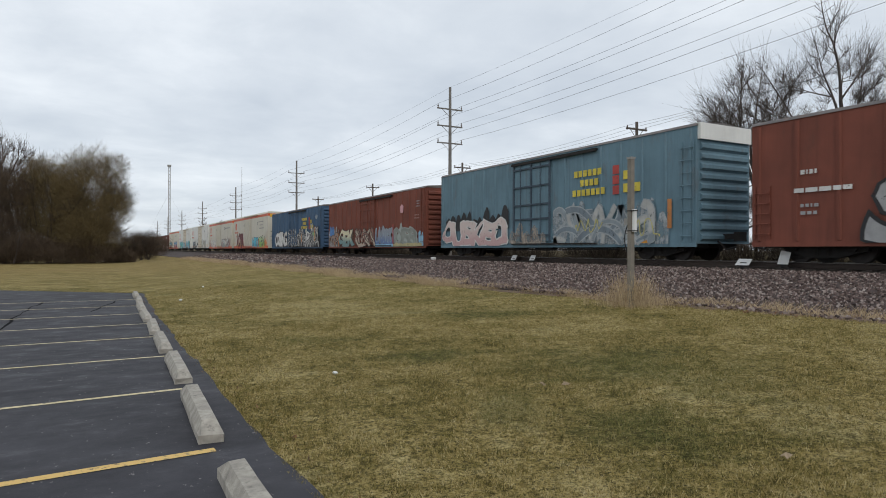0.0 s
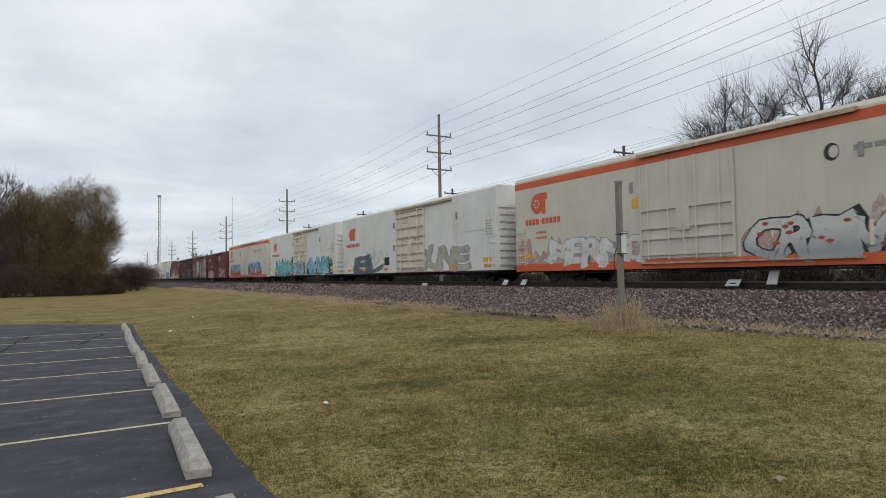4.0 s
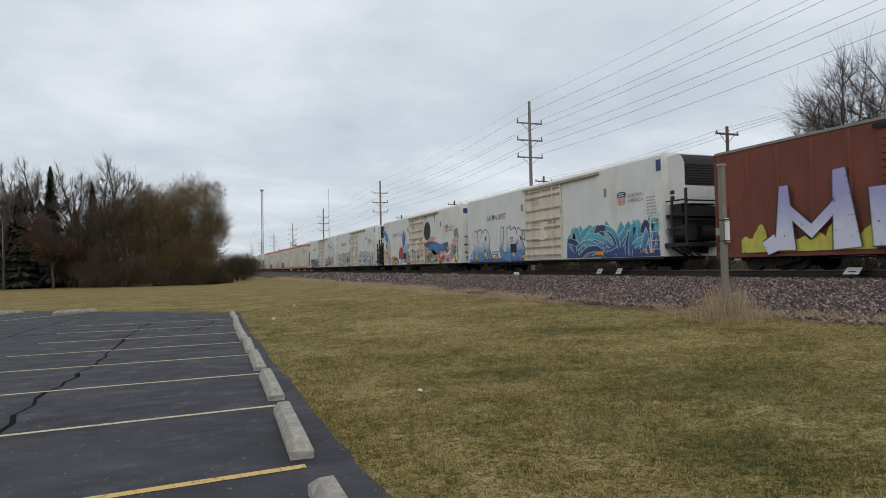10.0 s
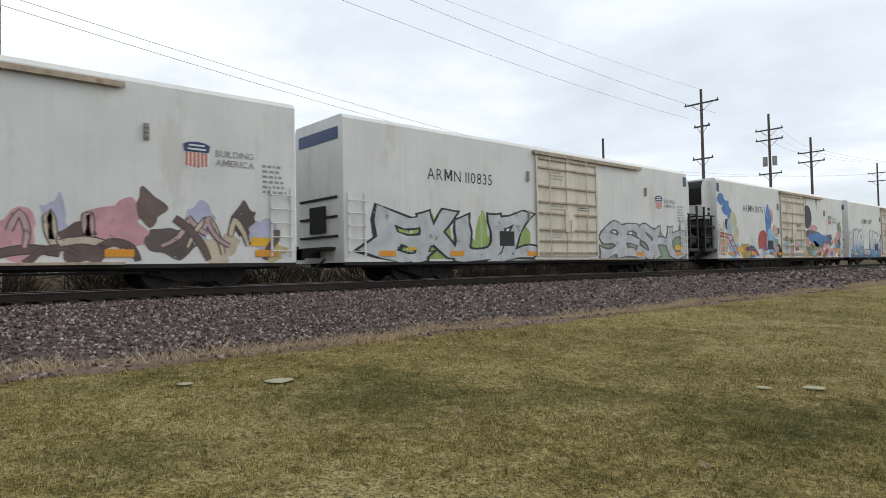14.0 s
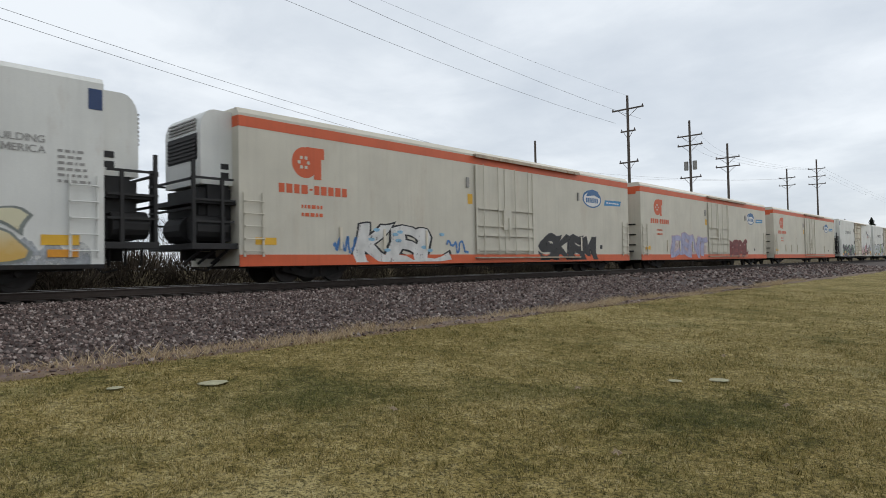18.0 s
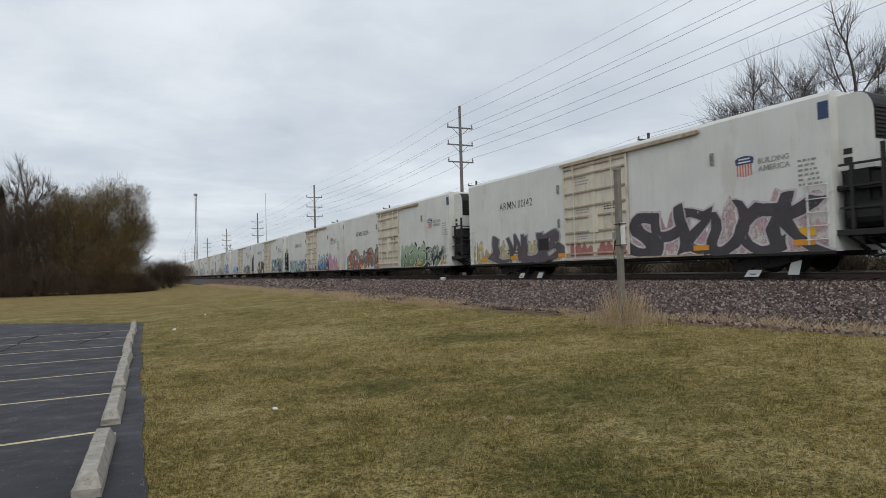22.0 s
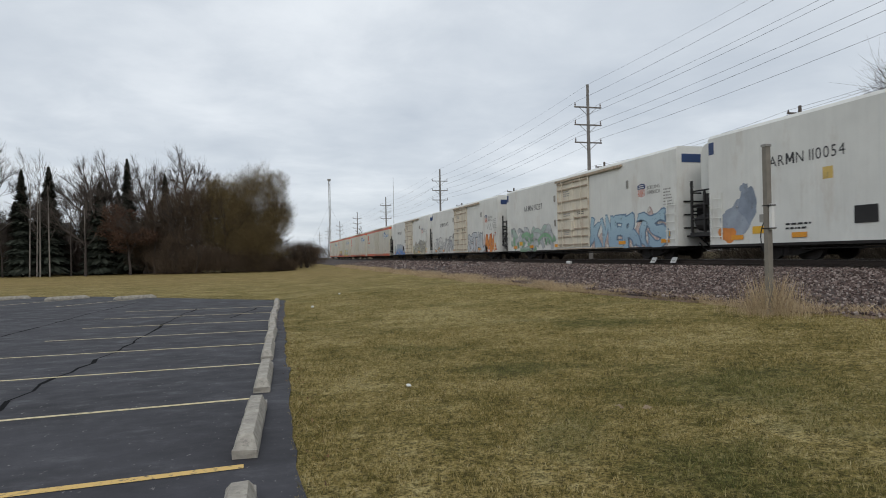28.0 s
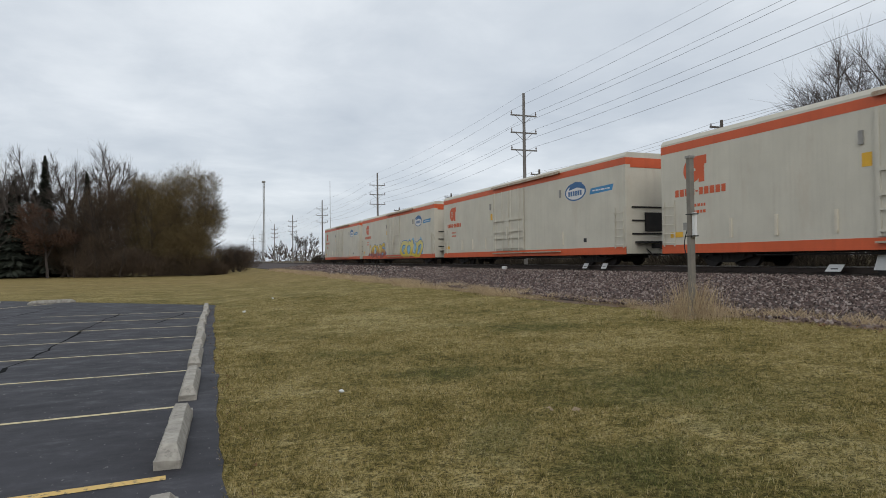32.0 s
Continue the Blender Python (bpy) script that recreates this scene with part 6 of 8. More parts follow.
def reefer_base(length):
    """A white insulated car: smooth sides, one plug door a little ahead of its middle."""
    car = new_car("refrigerator_car", "white insulated refrigerator rail car", length)
    half = length / 2
    part("body", body_mesh(5.15, 0.62, half), M_WHITE, car)
    for y in (-half + 2.2, -half + 5.6, half - 5.8, half - 2.4):
        bm = bmesh.new()
        box(bm, SIDE - 0.003, SIDE, y - 0.010, y + 0.010, 0.75, 4.95)
        part("panel_seam", bm, M_WHITE, car)
    bm = bmesh.new()
    box(bm, SIDE - 0.012, SIDE + 0.04, -half, half, 0.53, 0.63)
    part("side_sill", bm, M_UNDER, car)
    plug_door(car, -half + 8.05, -half + 12.0, 0.78, 4.80, M_DOOR, M_DOORBAR, (4.68, 4.32, 3.58, 2.95, 2.50, 1.85, 1.40, 0.92), (0.2, 0.82))
    door_tracks(car, -half + 4.5, -half + 12.2, 4.86, 0.72, M_DOORBAR)
    ladder(car, half - 0.75, half - 0.15, 0.95, 2.5, M_WHITE)
    ladder(car, -half + 0.15, -half + 0.75, 0.95, 2.5, M_WHITE)
    for y, z in ((-half + 12.5, 3.9), (-half + 12.5, 2.35), (-half + 4.0, 3.85)):
        bm = bmesh.new()
        box(bm, SIDE - 0.06, SIDE, y - 0.06, y + 0.06, z - 0.2, z + 0.2)
        for q in (-0.12, 0.0, 0.12):
            box(bm, SIDE - 0.09, SIDE, y - 0.045, y + 0.045, z + q - 0.03, z + q + 0.03)
        part("side_bracket", bm, M_GALV, car)
    for y, z, w, h in ((-half + 13.75, 1.45, 0.8, 0.55),):
        bm = bmesh.new()
        box(bm, SIDE - 0.025, SIDE, y - w / 2, y + w / 2, z - h / 2, z + h / 2)
        vent = part("service_hatch", bm, M_BLACK, car, "dark square service hatch")
    for y in (-half + 0.9, half - 1.6, -half + 4.6, half - 4.6, half - 8.6):
        bm = bmesh.new()
        box(bm, SIDE - 0.03, SIDE - 0.015, y - 0.32, y + 0.32, 0.80, 0.98)
        part("reflector", bm, M_REFLECT, car, "amber reflective strip")
    underframe(car, half, 0.62)
    for y in (-half + 2.6, half - 3.6):
        truck(car, y)
    coupler(car, -half, -0.75)
    coupler(car, half, 0.75)
    sh = Sheet(car)
    u_lead = half
    shield(sh, half - 2.78, 3.37, 0.68, 0.75)
    sh.word("BUILDING", half - 2.3, 3.42, 0.17, M_SHADE, 0.01, 2, 1.05)
    sh.word("AMERICA", half - 2.3, 3.18, 0.17, M_SHADE, 0.01, 2, 1.05)
    bars(sh, half - 1.0, 2.5, 0.7, 0.85, 6, M_SHADE, 1, 3)
    bars(sh, -half + 4.0, 1.05, 1.1, 0.3, 2, M_MARK, 1, 5)
    sh.rect(half - 1.35, half - 0.55, 1.08, 1.32, M_YELLOW, 1)
    sh.rect(-half + 2.4, -half + 3.2, 1.0, 1.28, M_YELLOW, 1)
    sh.done("lettering", "small lettering, shield and yellow panels")
    sh = Sheet(car, SIDE - 0.052)
    bars(sh, half - 11.2, 3.85, 0.9, 0.38, 3, M_SHADE, 1, 7)
    bars(sh, half - 11.2, 2.62, 0.9, 0.24, 2, M_SHADE, 1, 8)
    bars(sh, half - 9.4, 2.66, 0.8, 0.2, 2, M_MARK, 1, 9)
    bars(sh, half - 11.1, 1.5, 0.6, 0.3, 3, M_SHADE, 1, 10)
    sh.done("door_lettering")
    return car


def plain_end(car, end, strip_mat, white):
    """A closed end: a coloured panel under the roof, a lower door, grab irons and a brake platform."""
    half = car["half"]
    y = end * half
    bm = bmesh.new()
    box(bm, -1.2, 1.2, min(y, y + 0.02 * end), max(y, y + 0.02 * end), 4.42, 4.80)
    part("end_panel", bm, strip_mat, car)
    bm = bmesh.new()
    for z in (1.4, 2.0, 2.6):
        box(bm, -1.15, 1.15, min(y, y + 0.05 * end), max(y, y + 0.05 * end), z, z + 0.07)
    box(bm, -0.45, 0.45, min(y, y + 0.08 * end), max(y, y + 0.08 * end), 1.55, 2.4)
    box(bm, -1.0, 1.0, min(y, y + 0.35 * end), max(y, y + 0.35 * end), 1.02, 1.10)
    part("end_platform", bm, M_UNDER, car)


def cryo_base(length):
    """A cream insulated car with an orange stripe under the roof and an orange sill."""
    car = new_car("refrigerator_car", "cream refrigerator rail car with orange stripes", length)
    half = length / 2
    part("body", body_mesh(5.10, 0.55, half, 0.16), M_CREAM, car)
    bm = bmesh.new()
    box(bm, SIDE - 0.006, SIDE + 0.01, -half, half, 4.55, 4.86)
    for y in (-half, half):
        box(bm, SIDE + 0.01, -SIDE, y - 0.006, y + 0.006, 4.55, 4.86)
    part("roof_stripe", bm, M_ORANGE, car, "orange stripe under the roof")
    bm = bmesh.new()
    box(bm, SIDE - 0.012, SIDE + 0.03, -half, half, 0.52, 0.86)
    part("side_sill", bm, M_ORANGE, car, "orange side sill")
    for y in (-half + 2.8, -half + 7.2, half - 7.4, half - 3.0):
        bm = bmesh.new()
        box(bm, SIDE - 0.003, SIDE, y - 0.010, y + 0.010, 0.9, 4.54)
        part("panel_seam", bm, M_CREAM, car)
    plug_door(car, -half + 9.4, -half + 13.4, 0.90, 4.50, M_CREAM, M_CREAM, (2.75, 2.05, 1.65, 1.05), (0.12, 0.36, 0.66, 0.9))
    door_tracks(car, -half + 5.4, -half + 13.5, 4.86, 0.80, M_DOORBAR)
    ladder(car, half - 0.75, half - 0.15, 0.95, 2.4, M_CREAM)
    ladder(car, -half + 0.15, -half + 0.75, 0.95, 2.4, M_CREAM)
    for y in (-half + 5.2, half - 7.6, half - 5.5, half - 3.6):
        bm = bmesh.new()
        box(bm, SIDE - 0.05, SIDE, y - 0.05, y + 0.05, 1.05, 1.75)
        part("side_bracket", bm, M_DOOR, car)
    for y in (-half + 5.4, -half + 13.9):
        bm = bmesh.new()
        box(bm, SIDE - 0.05, SIDE, y - 0.07, y + 0.07, 3.55, 3.95)
        part("side_bracket", bm, M_GALV, car)
    underframe(car, half, 0.55)
    for y in (-half + 2.9, half - 2.9):
        truck(car, y)
    coupler(car, -half, -0.8)
    coupler(car, half, 0.8)
    sh = Sheet(car)
    # the maker's mark: an orange roundel joined to a squared hook, and its name as blocks
    u, z = -half + (2.4 if length > 23 else 1.9), 3.72
    sh.blob(u - 0.15, z, 0.48, 0.48, M_ORANGE, 1, 0.1, 0.0)
    sh.rect(u - 0.1, u + 0.58, z + 0.16, z + 0.50, M_ORANGE, 2)
    sh.rect(u + 0.18, u + 0.46, z - 0.50, z + 0.3, M_ORANGE, 2)
    for k in range(6):
        a = k * math.pi / 3
        sh.rect(u - 0.2 + 0.17 * math.cos(a) - 0.05, u - 0.2 + 0.17 * math.cos(a) + 0.05, z + 0.17 * math.sin(a) - 0.05, z + 0.17 * math.sin(a) + 0.05, M_CREAM, 3)
    uu = u - 1.1
    for k, w in enumerate((0.2, 0.22, 0.2, 0.24, 0.12, 0.2, 0.22, 0.22, 0.22, 0.2)):
        sh.rect(uu, uu + w, z - 0.98 if k != 4 else z - 0.86, z - 0.70 if k != 4 else z - 0.80, M_ORANGE, 1)
        uu += w + 0.06
    bars(sh, u - 0.3, z - 1.75, 0.8, 0.5, 2, M_ORANGE, 1, 4)
    sh.rect(half - length + 0.5, half - length + 1.2, 1.15, 1.36, M_YELLOW, 1)
    sh.rect(half - 13.9, half - 13.6, 2.9, 3.3, M_YELLOW, 1)
    sh.rect(half - 3.3, half - 3.05, 1.15, 1.35, M_MARK, 1)
    sh.done("lettering", "orange roundel mark and small lettering")
    return car


def railex_mark(car):
    sh = Sheet(car)
    half = car["half"]
    u, z = half - 4.0, 3.72
    sh.blob(u, z, 0.95, 0.46, M_BLUELOGO, 1, 0.3, 0.0, 26)
    sh.blob(u, z - 0.02, 0.84, 0.37, M_SIGNWHITE, 2, 0.3, 0.0, 26)
    sh.poly([(u - 0.6, z + 0.1), (u + 0.2, z + 0.2), (u + 0.85, z + 0.05), (u + 0.6, z + 0.42), (u, z + 0.5), (u - 0.4, z + 0.35)], M_BLUELOGO, 3)
    for k in range(6):
        sh.rect(u - 0.62 + k * 0.21, u - 0.47 + k * 0.21, z - 0.2, z + 0.04, M_BLUELOGO, 3)
    sh.poly([(half - 2.75, 3.45), (half - 0.95, 3.50), (half - 0.85, 3.78), (half - 2.65, 3.74)], spray((0.05, 0.25, 0.50)), 1)
    bars(sh, half - 2.5, 3.54, 1.4, 0.14, 1, M_SIGNWHITE, 2, 3)
    sh.done("side_mark", "blue oval mark and blue tilted bar")


def boxcar_base(length, height, mat, door_mat, ribs, corrugated, roof=M_ROOF):
    """A steel box car: outside posts, corrugated ends, one sliding door."""
    car = new_car("box_car", "rail box car", length)
    half = length / 2
    part("body", body_mesh(height, 0.62, half, 0.10), mat, car)
    bm = bmesh.new()
    prism_y(bm, [(SIDE - 0.03, height - 0.10), (-SIDE + 0.03, height - 0.10), (-SIDE - 0.1, height + 0.02), (0, height + 0.12), (SIDE + 0.1, height + 0.02)], -half - 0.03, half + 0.03)
    part("roof", bm, roof, car, "weathered metal roof edge")
    rib = bmesh.new()
    prism = [(SIDE, -0.07), (SIDE - 0.055, -0.04), (SIDE - 0.055, 0.04), (SIDE, 0.07)]
    lo, hi = 0.68, height - 0.16
    va = [rib.verts.new((x, y, lo)) for x, y in prism]
    vb = [rib.verts.new((x, y, hi)) for x, y in prism]
    for i in range(3):
        rib.faces.new((va[i], va[i + 1], vb[i + 1], vb[i]))
    rib.faces.new(va)
    rib.faces.new(vb[::-1])
    bmesh.ops.recalc_face_normals(rib, faces=rib.faces)
    rme = mesh_of("side_post", rib, mat)
    dw = 3.0
    dy = -half + length * 0.51
    for k in range(ribs):
        y = -half + 0.25 + k * (length - 0.5) / (ribs - 1)
        if not dy - dw / 2 - 0.15 < y < dy + dw / 2 + 0.15:
            share("side_post", rme, car, pose(0, y, 0))
    # corrugated ends
    for e in (-1, 1):
        y = e * half
        bm = bmesh.new()
        n = 11
        for k in range(n):
            z = 0.85 + k * (height - 1.3) / (n - 1)
            va = [bm.verts.new((x, y + d * e, z + q)) for x in (-1.3, 1.3) for d, q in ((0, -0.15), (0.11, -0.06), (0.11, 0.06), (0, 0.15))]
            for i in range(3):
                bm.faces.new((va[i], va[i + 1], va[5 + i], va[4 + i]))
            bm.faces.new(va[:4][::-1])
            bm.faces.new(va[4:])
        bmesh.ops.recalc_face_normals(bm, faces=bm.faces)
        part("end_corrugation", bm, mat, car)
    bm = bmesh.new()
    box(bm, SIDE - 0.06, SIDE, dy - dw / 2, dy + dw / 2, 0.80, height - 0.32)
    door = part("door", bm, door_mat, car, "sliding steel door")
    bm = bmesh.new()
    if corrugated:
        n = 15
        for k in range(n):
            z = 0.95 + k * (height - 1.55) / (n - 1)
            box(bm, SIDE - 0.095, SIDE - 0.06, dy - dw / 2 + 0.1, dy + dw / 2 - 0.1, z - 0.05, z + 0.05)
    else:
        for z in (1.1, 1.9, 2.6, 3.5, height - 0.55):
            box(bm, SIDE - 0.12, SIDE - 0.06, dy - dw / 2, dy + dw / 2, z - 0.04, z + 0.04)
        for y in (dy - dw / 2 + 0.05, dy + dw / 2 - 0.05, dy):
            box(bm, SIDE - 0.12, SIDE - 0.06, y - 0.05, y + 0.05, 0.8, height - 0.32)
        for y in (dy - 0.8, dy + 0.8):
            tube(bm, (SIDE - 0.14, y, 0.8), (SIDE - 0.14, y, height - 0.35), 0.025, n=6)
    part("door_ribs", bm, door_mat, door)
    door_tracks(car, dy - dw / 2 - 3.1, dy + dw / 2 + 0.1, height - 0.28, 0.74, M_UNDER)
    ladder(car, half - 0.62, half - 0.12, 0.9, 2.2, mat)
    ladder(car, -half + 0.12, -half + 0.62, 0.9, 4.1, mat, n=8)
    bm = bmesh.new()
    box(bm, SIDE - 0.02, SIDE + 0.04, -half, half, 0.50, 0.66)
    part("side_sill", bm, mat, car)
    underframe(car, half, 0.60)
    for y in (-half + 2.1, half - 2.1):
        truck(car, y)
    coupler(car, -half, -0.7)
    coupler(car, half, 0.7)
    return car


# leading end and trailing end of each car along the line at the start
SPANS = dict(z3=(-75.0, -57.0), z2=(-55.0, -36.0), z1=(-33.9, -14.0), c0=(-11.6, 7.75), c1=(9.94, 28.86), c2=(30.96, 50.2), c3=(52.15, 71.2), c4=(73.35, 95.0), c5=(96.7, 118.4), c6=(120.05, 142.6), c7=(144.35, 165.9),
             c8=(167.7, 189.65), c9=(191.4, 207.5), c10=(208.9, 225.1), c11=(226.25, 242.6), c12=(244.07, 260.15), r13=(263.14, 283.99), r14=(285.56, 306.3), r15=(309.7, 330.7),
             r16=(332.2, 353.2), ka=(356.0, 380.3), kb=(382.5, 406.4), kc=(408.0, 431.85), rd=(435.4, 456.4), re=(457.75, 478.6), rf=(481.8, 502.75), rg=(505.15, 526.15), rh=(527.2, 548.0),
             ri=(551.5, 572.5), rj=(575.0, 595.8), rk=(597.0, 617.7), rl=(620.25, 641.5), rm=(643.8, 664.4), rp=(666.8, 687.6), rq=(690.4, 710.8), rr=(713.4, 733.9), rs=(736.6, 756.7), rt=(759.5, 779.6),
             ku=(783.0, 805.7), kv=(807.5, 830.5), kw=(832.5, 855.9), kx=(858.0, 879.0))
CARS = {}
_base = {}


def start_pose(key):
    a, b = SPANS[key]
    return pose(XC, (a + b) / 2, ZR)


def place(key, base, length, label):
    """A copy of a base car at its place in the train; its small stretch to the true length is in y alone."""
    a, b = SPANS[key]
    car = copy_thing(base, start_pose(key))
    car["half"] = length / 2
    CARS[key] = tagged(car, label)
    return car


RED_BOX = worn("boxcar_red", (0.140, 0.042, 0.029), 0.75, 0.22, 0.8, 25, 0.1, rust=(0.08, 0.03, 0.02), rust_amt=0.6, streak=0.5)
DARK_BOX = worn("boxcar_brown", (0.062, 0.027, 0.020), 0.8, 0.25, 0.8, 25, 0.1, rust=(0.05, 0.022, 0.016), rust_amt=0.6, streak=0.5)
BRIGHT_BOX = worn("boxcar_orange_red", (0.185, 0.052, 0.031), 0.75, 0.2, 0.8, 25, 0.1, rust=(0.10, 0.04, 0.025), rust_amt=0.5, streak=0.45)
BLUE_BOX = worn("boxcar_faded_blue", (0.125, 0.215, 0.265), 0.7, 0.16, 0.8, 25, 0.08, rust=(0.13, 0.09, 0.07), rust_amt=0.35, streak=0.4)
DEEP_BOX = worn("boxcar_deep_blue", (0.050, 0.105, 0.185), 0.7, 0.18, 0.8, 25, 0.08, rust=(0.07, 0.06, 0.06), rust_amt=0.35, streak=0.4)

WHT, BLK, GRY = spray((0.66, 0.65, 0.62)), spray((0.018, 0.018, 0.020)), spray((0.34, 0.34, 0.34))
PNK, TEAL, YEL = spray((0.60, 0.32, 0.34)), spray((0.05, 0.36, 0.42)), spray((0.62, 0.50, 0.06))
RED, ORG, GRN = spray((0.42, 0.055, 0.045)), spray((0.68, 0.24, 0.05)), spray((0.13, 0.25, 0.11))
BLU, LBL, NVY = spray((0.07, 0.20, 0.46)), spray((0.25, 0.46, 0.62)), spray((0.03, 0.05, 0.13))
BRN, MAR, LIL = spray((0.16, 0.10, 0.07)), spray((0.17, 0.030, 0.030)), spray((0.42, 0.40, 0.62))


RUST = mist((0.46, 0.24, 0.09))


def boxcar(key, mat, door_mat, height, ribs, corrugated, label):
    a, b = SPANS[key]
    car = boxcar_base(b - a, height, mat, door_mat, ribs, corrugated)
    car.matrix_basis = start_pose(key)
    CARS[key] = tagged(car, label)
    return car


def reefer(key, number, unit, label):
    if "reefer" not in _base:
        _base["reefer"] = reefer_base(20.9)
    base = _base["reefer"]
    car = place(key, base, 20.9, label)
    a, b = SPANS[key]
    for e in (-1, 1):
        if e == unit:
            cold_unit(car, e)
            bm = bmesh.new()
            box(bm, SIDE - 0.008, SIDE, e * 10.45 - (0.34 if e > 0 else -0.03), e * 10.45 + (-0.03 if e > 0 else 0.34), 4.36, 4.86)
            part("corner_panel", bm, M_NAVY, car, "dark blue corner panel")
        else:
            plain_end(car, e, M_NAVY, M_WHITE)
    if number:
        sh = Sheet(car)
        sh.word(number, 10.45 - 17.6, 3.40, 0.40, M_MARK, 0.0, 1, 0.92, 0.22)
        sh.done("car_number", "black reporting mark and number")
    return car


def cryo(key, unit, label, railex=True, yellow_end=False):
    length = SPANS[key][1] - SPANS[key][0]
    length = 23.9 if length > 23 else 22.3 if length > 22 else 21.6
    if ("cryo", length) not in _base:
        _base[("cryo", length)] = cryo_base(length)
    base = _base[("cryo", length)]
    car = place(key, base, length, label)
    for e in (-1, 1):
        if e == unit:
            cold_unit(car, e, M_WHITE, True)
        else:
            plain_end(car, e, M_YELLOW if yellow_end and e < 0 else M_ORANGE, M_CREAM)
    if railex:
        railex_mark(car)
    return car


At = Sheet


def piece(car, text, ul, ur, z0, z1, fill, line, seed=1, shine=None, back=None, x=SIDE, cloud=True, label="sprayed lettering, faded"):
    """A sprayed word: its background, then each letter."""
    s = At(car, x)
    a, b = s.u(ul), s.u(ur)
    holder = car
    if back:
        (s.cloud if cloud else s.flame)(a - 0.15, b + 0.15, z0 - 0.02, z1 + 0.28, back, 1, seed, max(4, len(text) + 2))
        holder = s.done("graffiti", label)
    rnd = random.Random(seed)
    cell = (b - a) / len(text)
    for k, ch in enumerate(text):
        s = At(car, x)
        s.letter(ch, k, a + cell * (k + 0.5), (z0 + z1) / 2 + rnd.uniform(-0.05, 0.05) * (z1 - z0), cell, z1 - z0, fill, line, rnd, shine)
        s.done("graffiti_letter", label).parent = holder


def band(car, ul, ur, z0, z1, mat, seed=1, x=SIDE, bumps=9, label="sprayed background haze"):
    s = At(car, x)
    s.cloud(s.u(ul), s.u(ur), z0, z1, mat, 0.5, seed, max(bumps, int(abs(ul - ur) * 1.8)))
    return s.done("graffiti", label)


def tangle(car, ul, ur, z0, z1, fills, line, seed=1, n=10, back=None, x=SIDE, wide=(0.16, 0.36), rim=0.055, flow=0.5):
    """Interlocked letters of bent, outlined strokes that taper, hook and cross one another."""
    s = At(car, x)
    a, b = s.u(ul), s.u(ur)
    holder = car
    if back:
        s.cloud(a - 0.2, b + 0.2, z0 - 0.02, z1 + 0.15, back, 1, seed, max(5, int((b - a) * 1.6)))
        holder = s.done("graffiti", "sprayed piece of interlocked letters")
    rnd = random.Random(seed)
    n = int(n * 1.5)
    cell = (b - a) / n
    for k in range(n):
        s = At(car, x)
        h = z1 - z0
        u, z = a + cell * (k + rnd.uniform(0.1, 0.9)), z0 + rnd.uniform(0.0, 0.35) * h
        ang = rnd.choice((1.5, 1.3, 1.8, 0.5, 2.6)) + rnd.uniform(-0.3, 0.3)
        bend = rnd.choice((-1, 1)) * rnd.uniform(0.2, 1.0) * flow
        L = h * rnd.uniform(0.9, 1.7)
        pts = []
        for i in range(15):
            pts.append((u, z))
            u += math.cos(ang) * L / 14
            z += math.sin(ang) * L / 14
            if z > z1 - 0.1 * h or z < z0:
                ang = -ang + rnd.uniform(-0.4, 0.4)
                z = min(max(z, z0 + 0.02), z1 - 0.1 * h)
            ang += bend * (0.35 + 0.6 * (i % 5 == 3))
            u = min(max(u, a), b)
        w0 = rnd.uniform(*wide) * 0.72
        ws = [w0 * (0.55 + 0.55 * math.sin(math.pi * (i + 1.5) / 17) + 0.25 * (i > 11)) for i in range(15)]
        up = 1.6 + 0.28 * k
        s.ribbon(pts, [w + 2 * rim for w in ws], line, up)
        s.ribbon(pts, ws, fills[k % len(fills)], up + 0.14)
        s.done("graffiti_letter", "bent stroke of a sprayed letter").parent = holder


def scrawls(car, spots, mat, w=0.05, x=SIDE):
    s = At(car, x)
    for k, (ul, ur, z0, z1) in enumerate(spots):
        s.scrawl(s.u(ul), s.u(ur), z0, z1, mat, 31 + k, w)
    return s.done("graffiti", "thin sprayed tags")


DX = SIDE - 0.125   # over a boxcar's door ribs


def golden_blocks(car, ink, drop=0.0):
    """The old service name as rows of blocks, with coloured squares beside it."""
    s = At(car, SIDE - 0.056)
    for r, (n, ul) in enumerate(((6, 6.5), (4, 6.1), (7, 6.6))):
        for k in range(n):
            u = s.u(ul) + k * 0.30
            s.rect(u, u + 0.23, 3.60 - r * 0.42 - drop, 3.88 - r * 0.42 - drop, ink, 1)
    for a, z, m in ((4.1, 3.52, RED), (4.1, 3.10, RED), (4.1, 2.68, RED), (3.5, 3.25, YEL), (3.5, 2.72, YEL), (2.95, 2.72, YEL)):
        s.rect(s.u(a), s.u(a) + 0.36, z - drop, z + 0.36 - drop, m, 1)
    s.done("lettering", "faded yellow blocks and coloured squares")


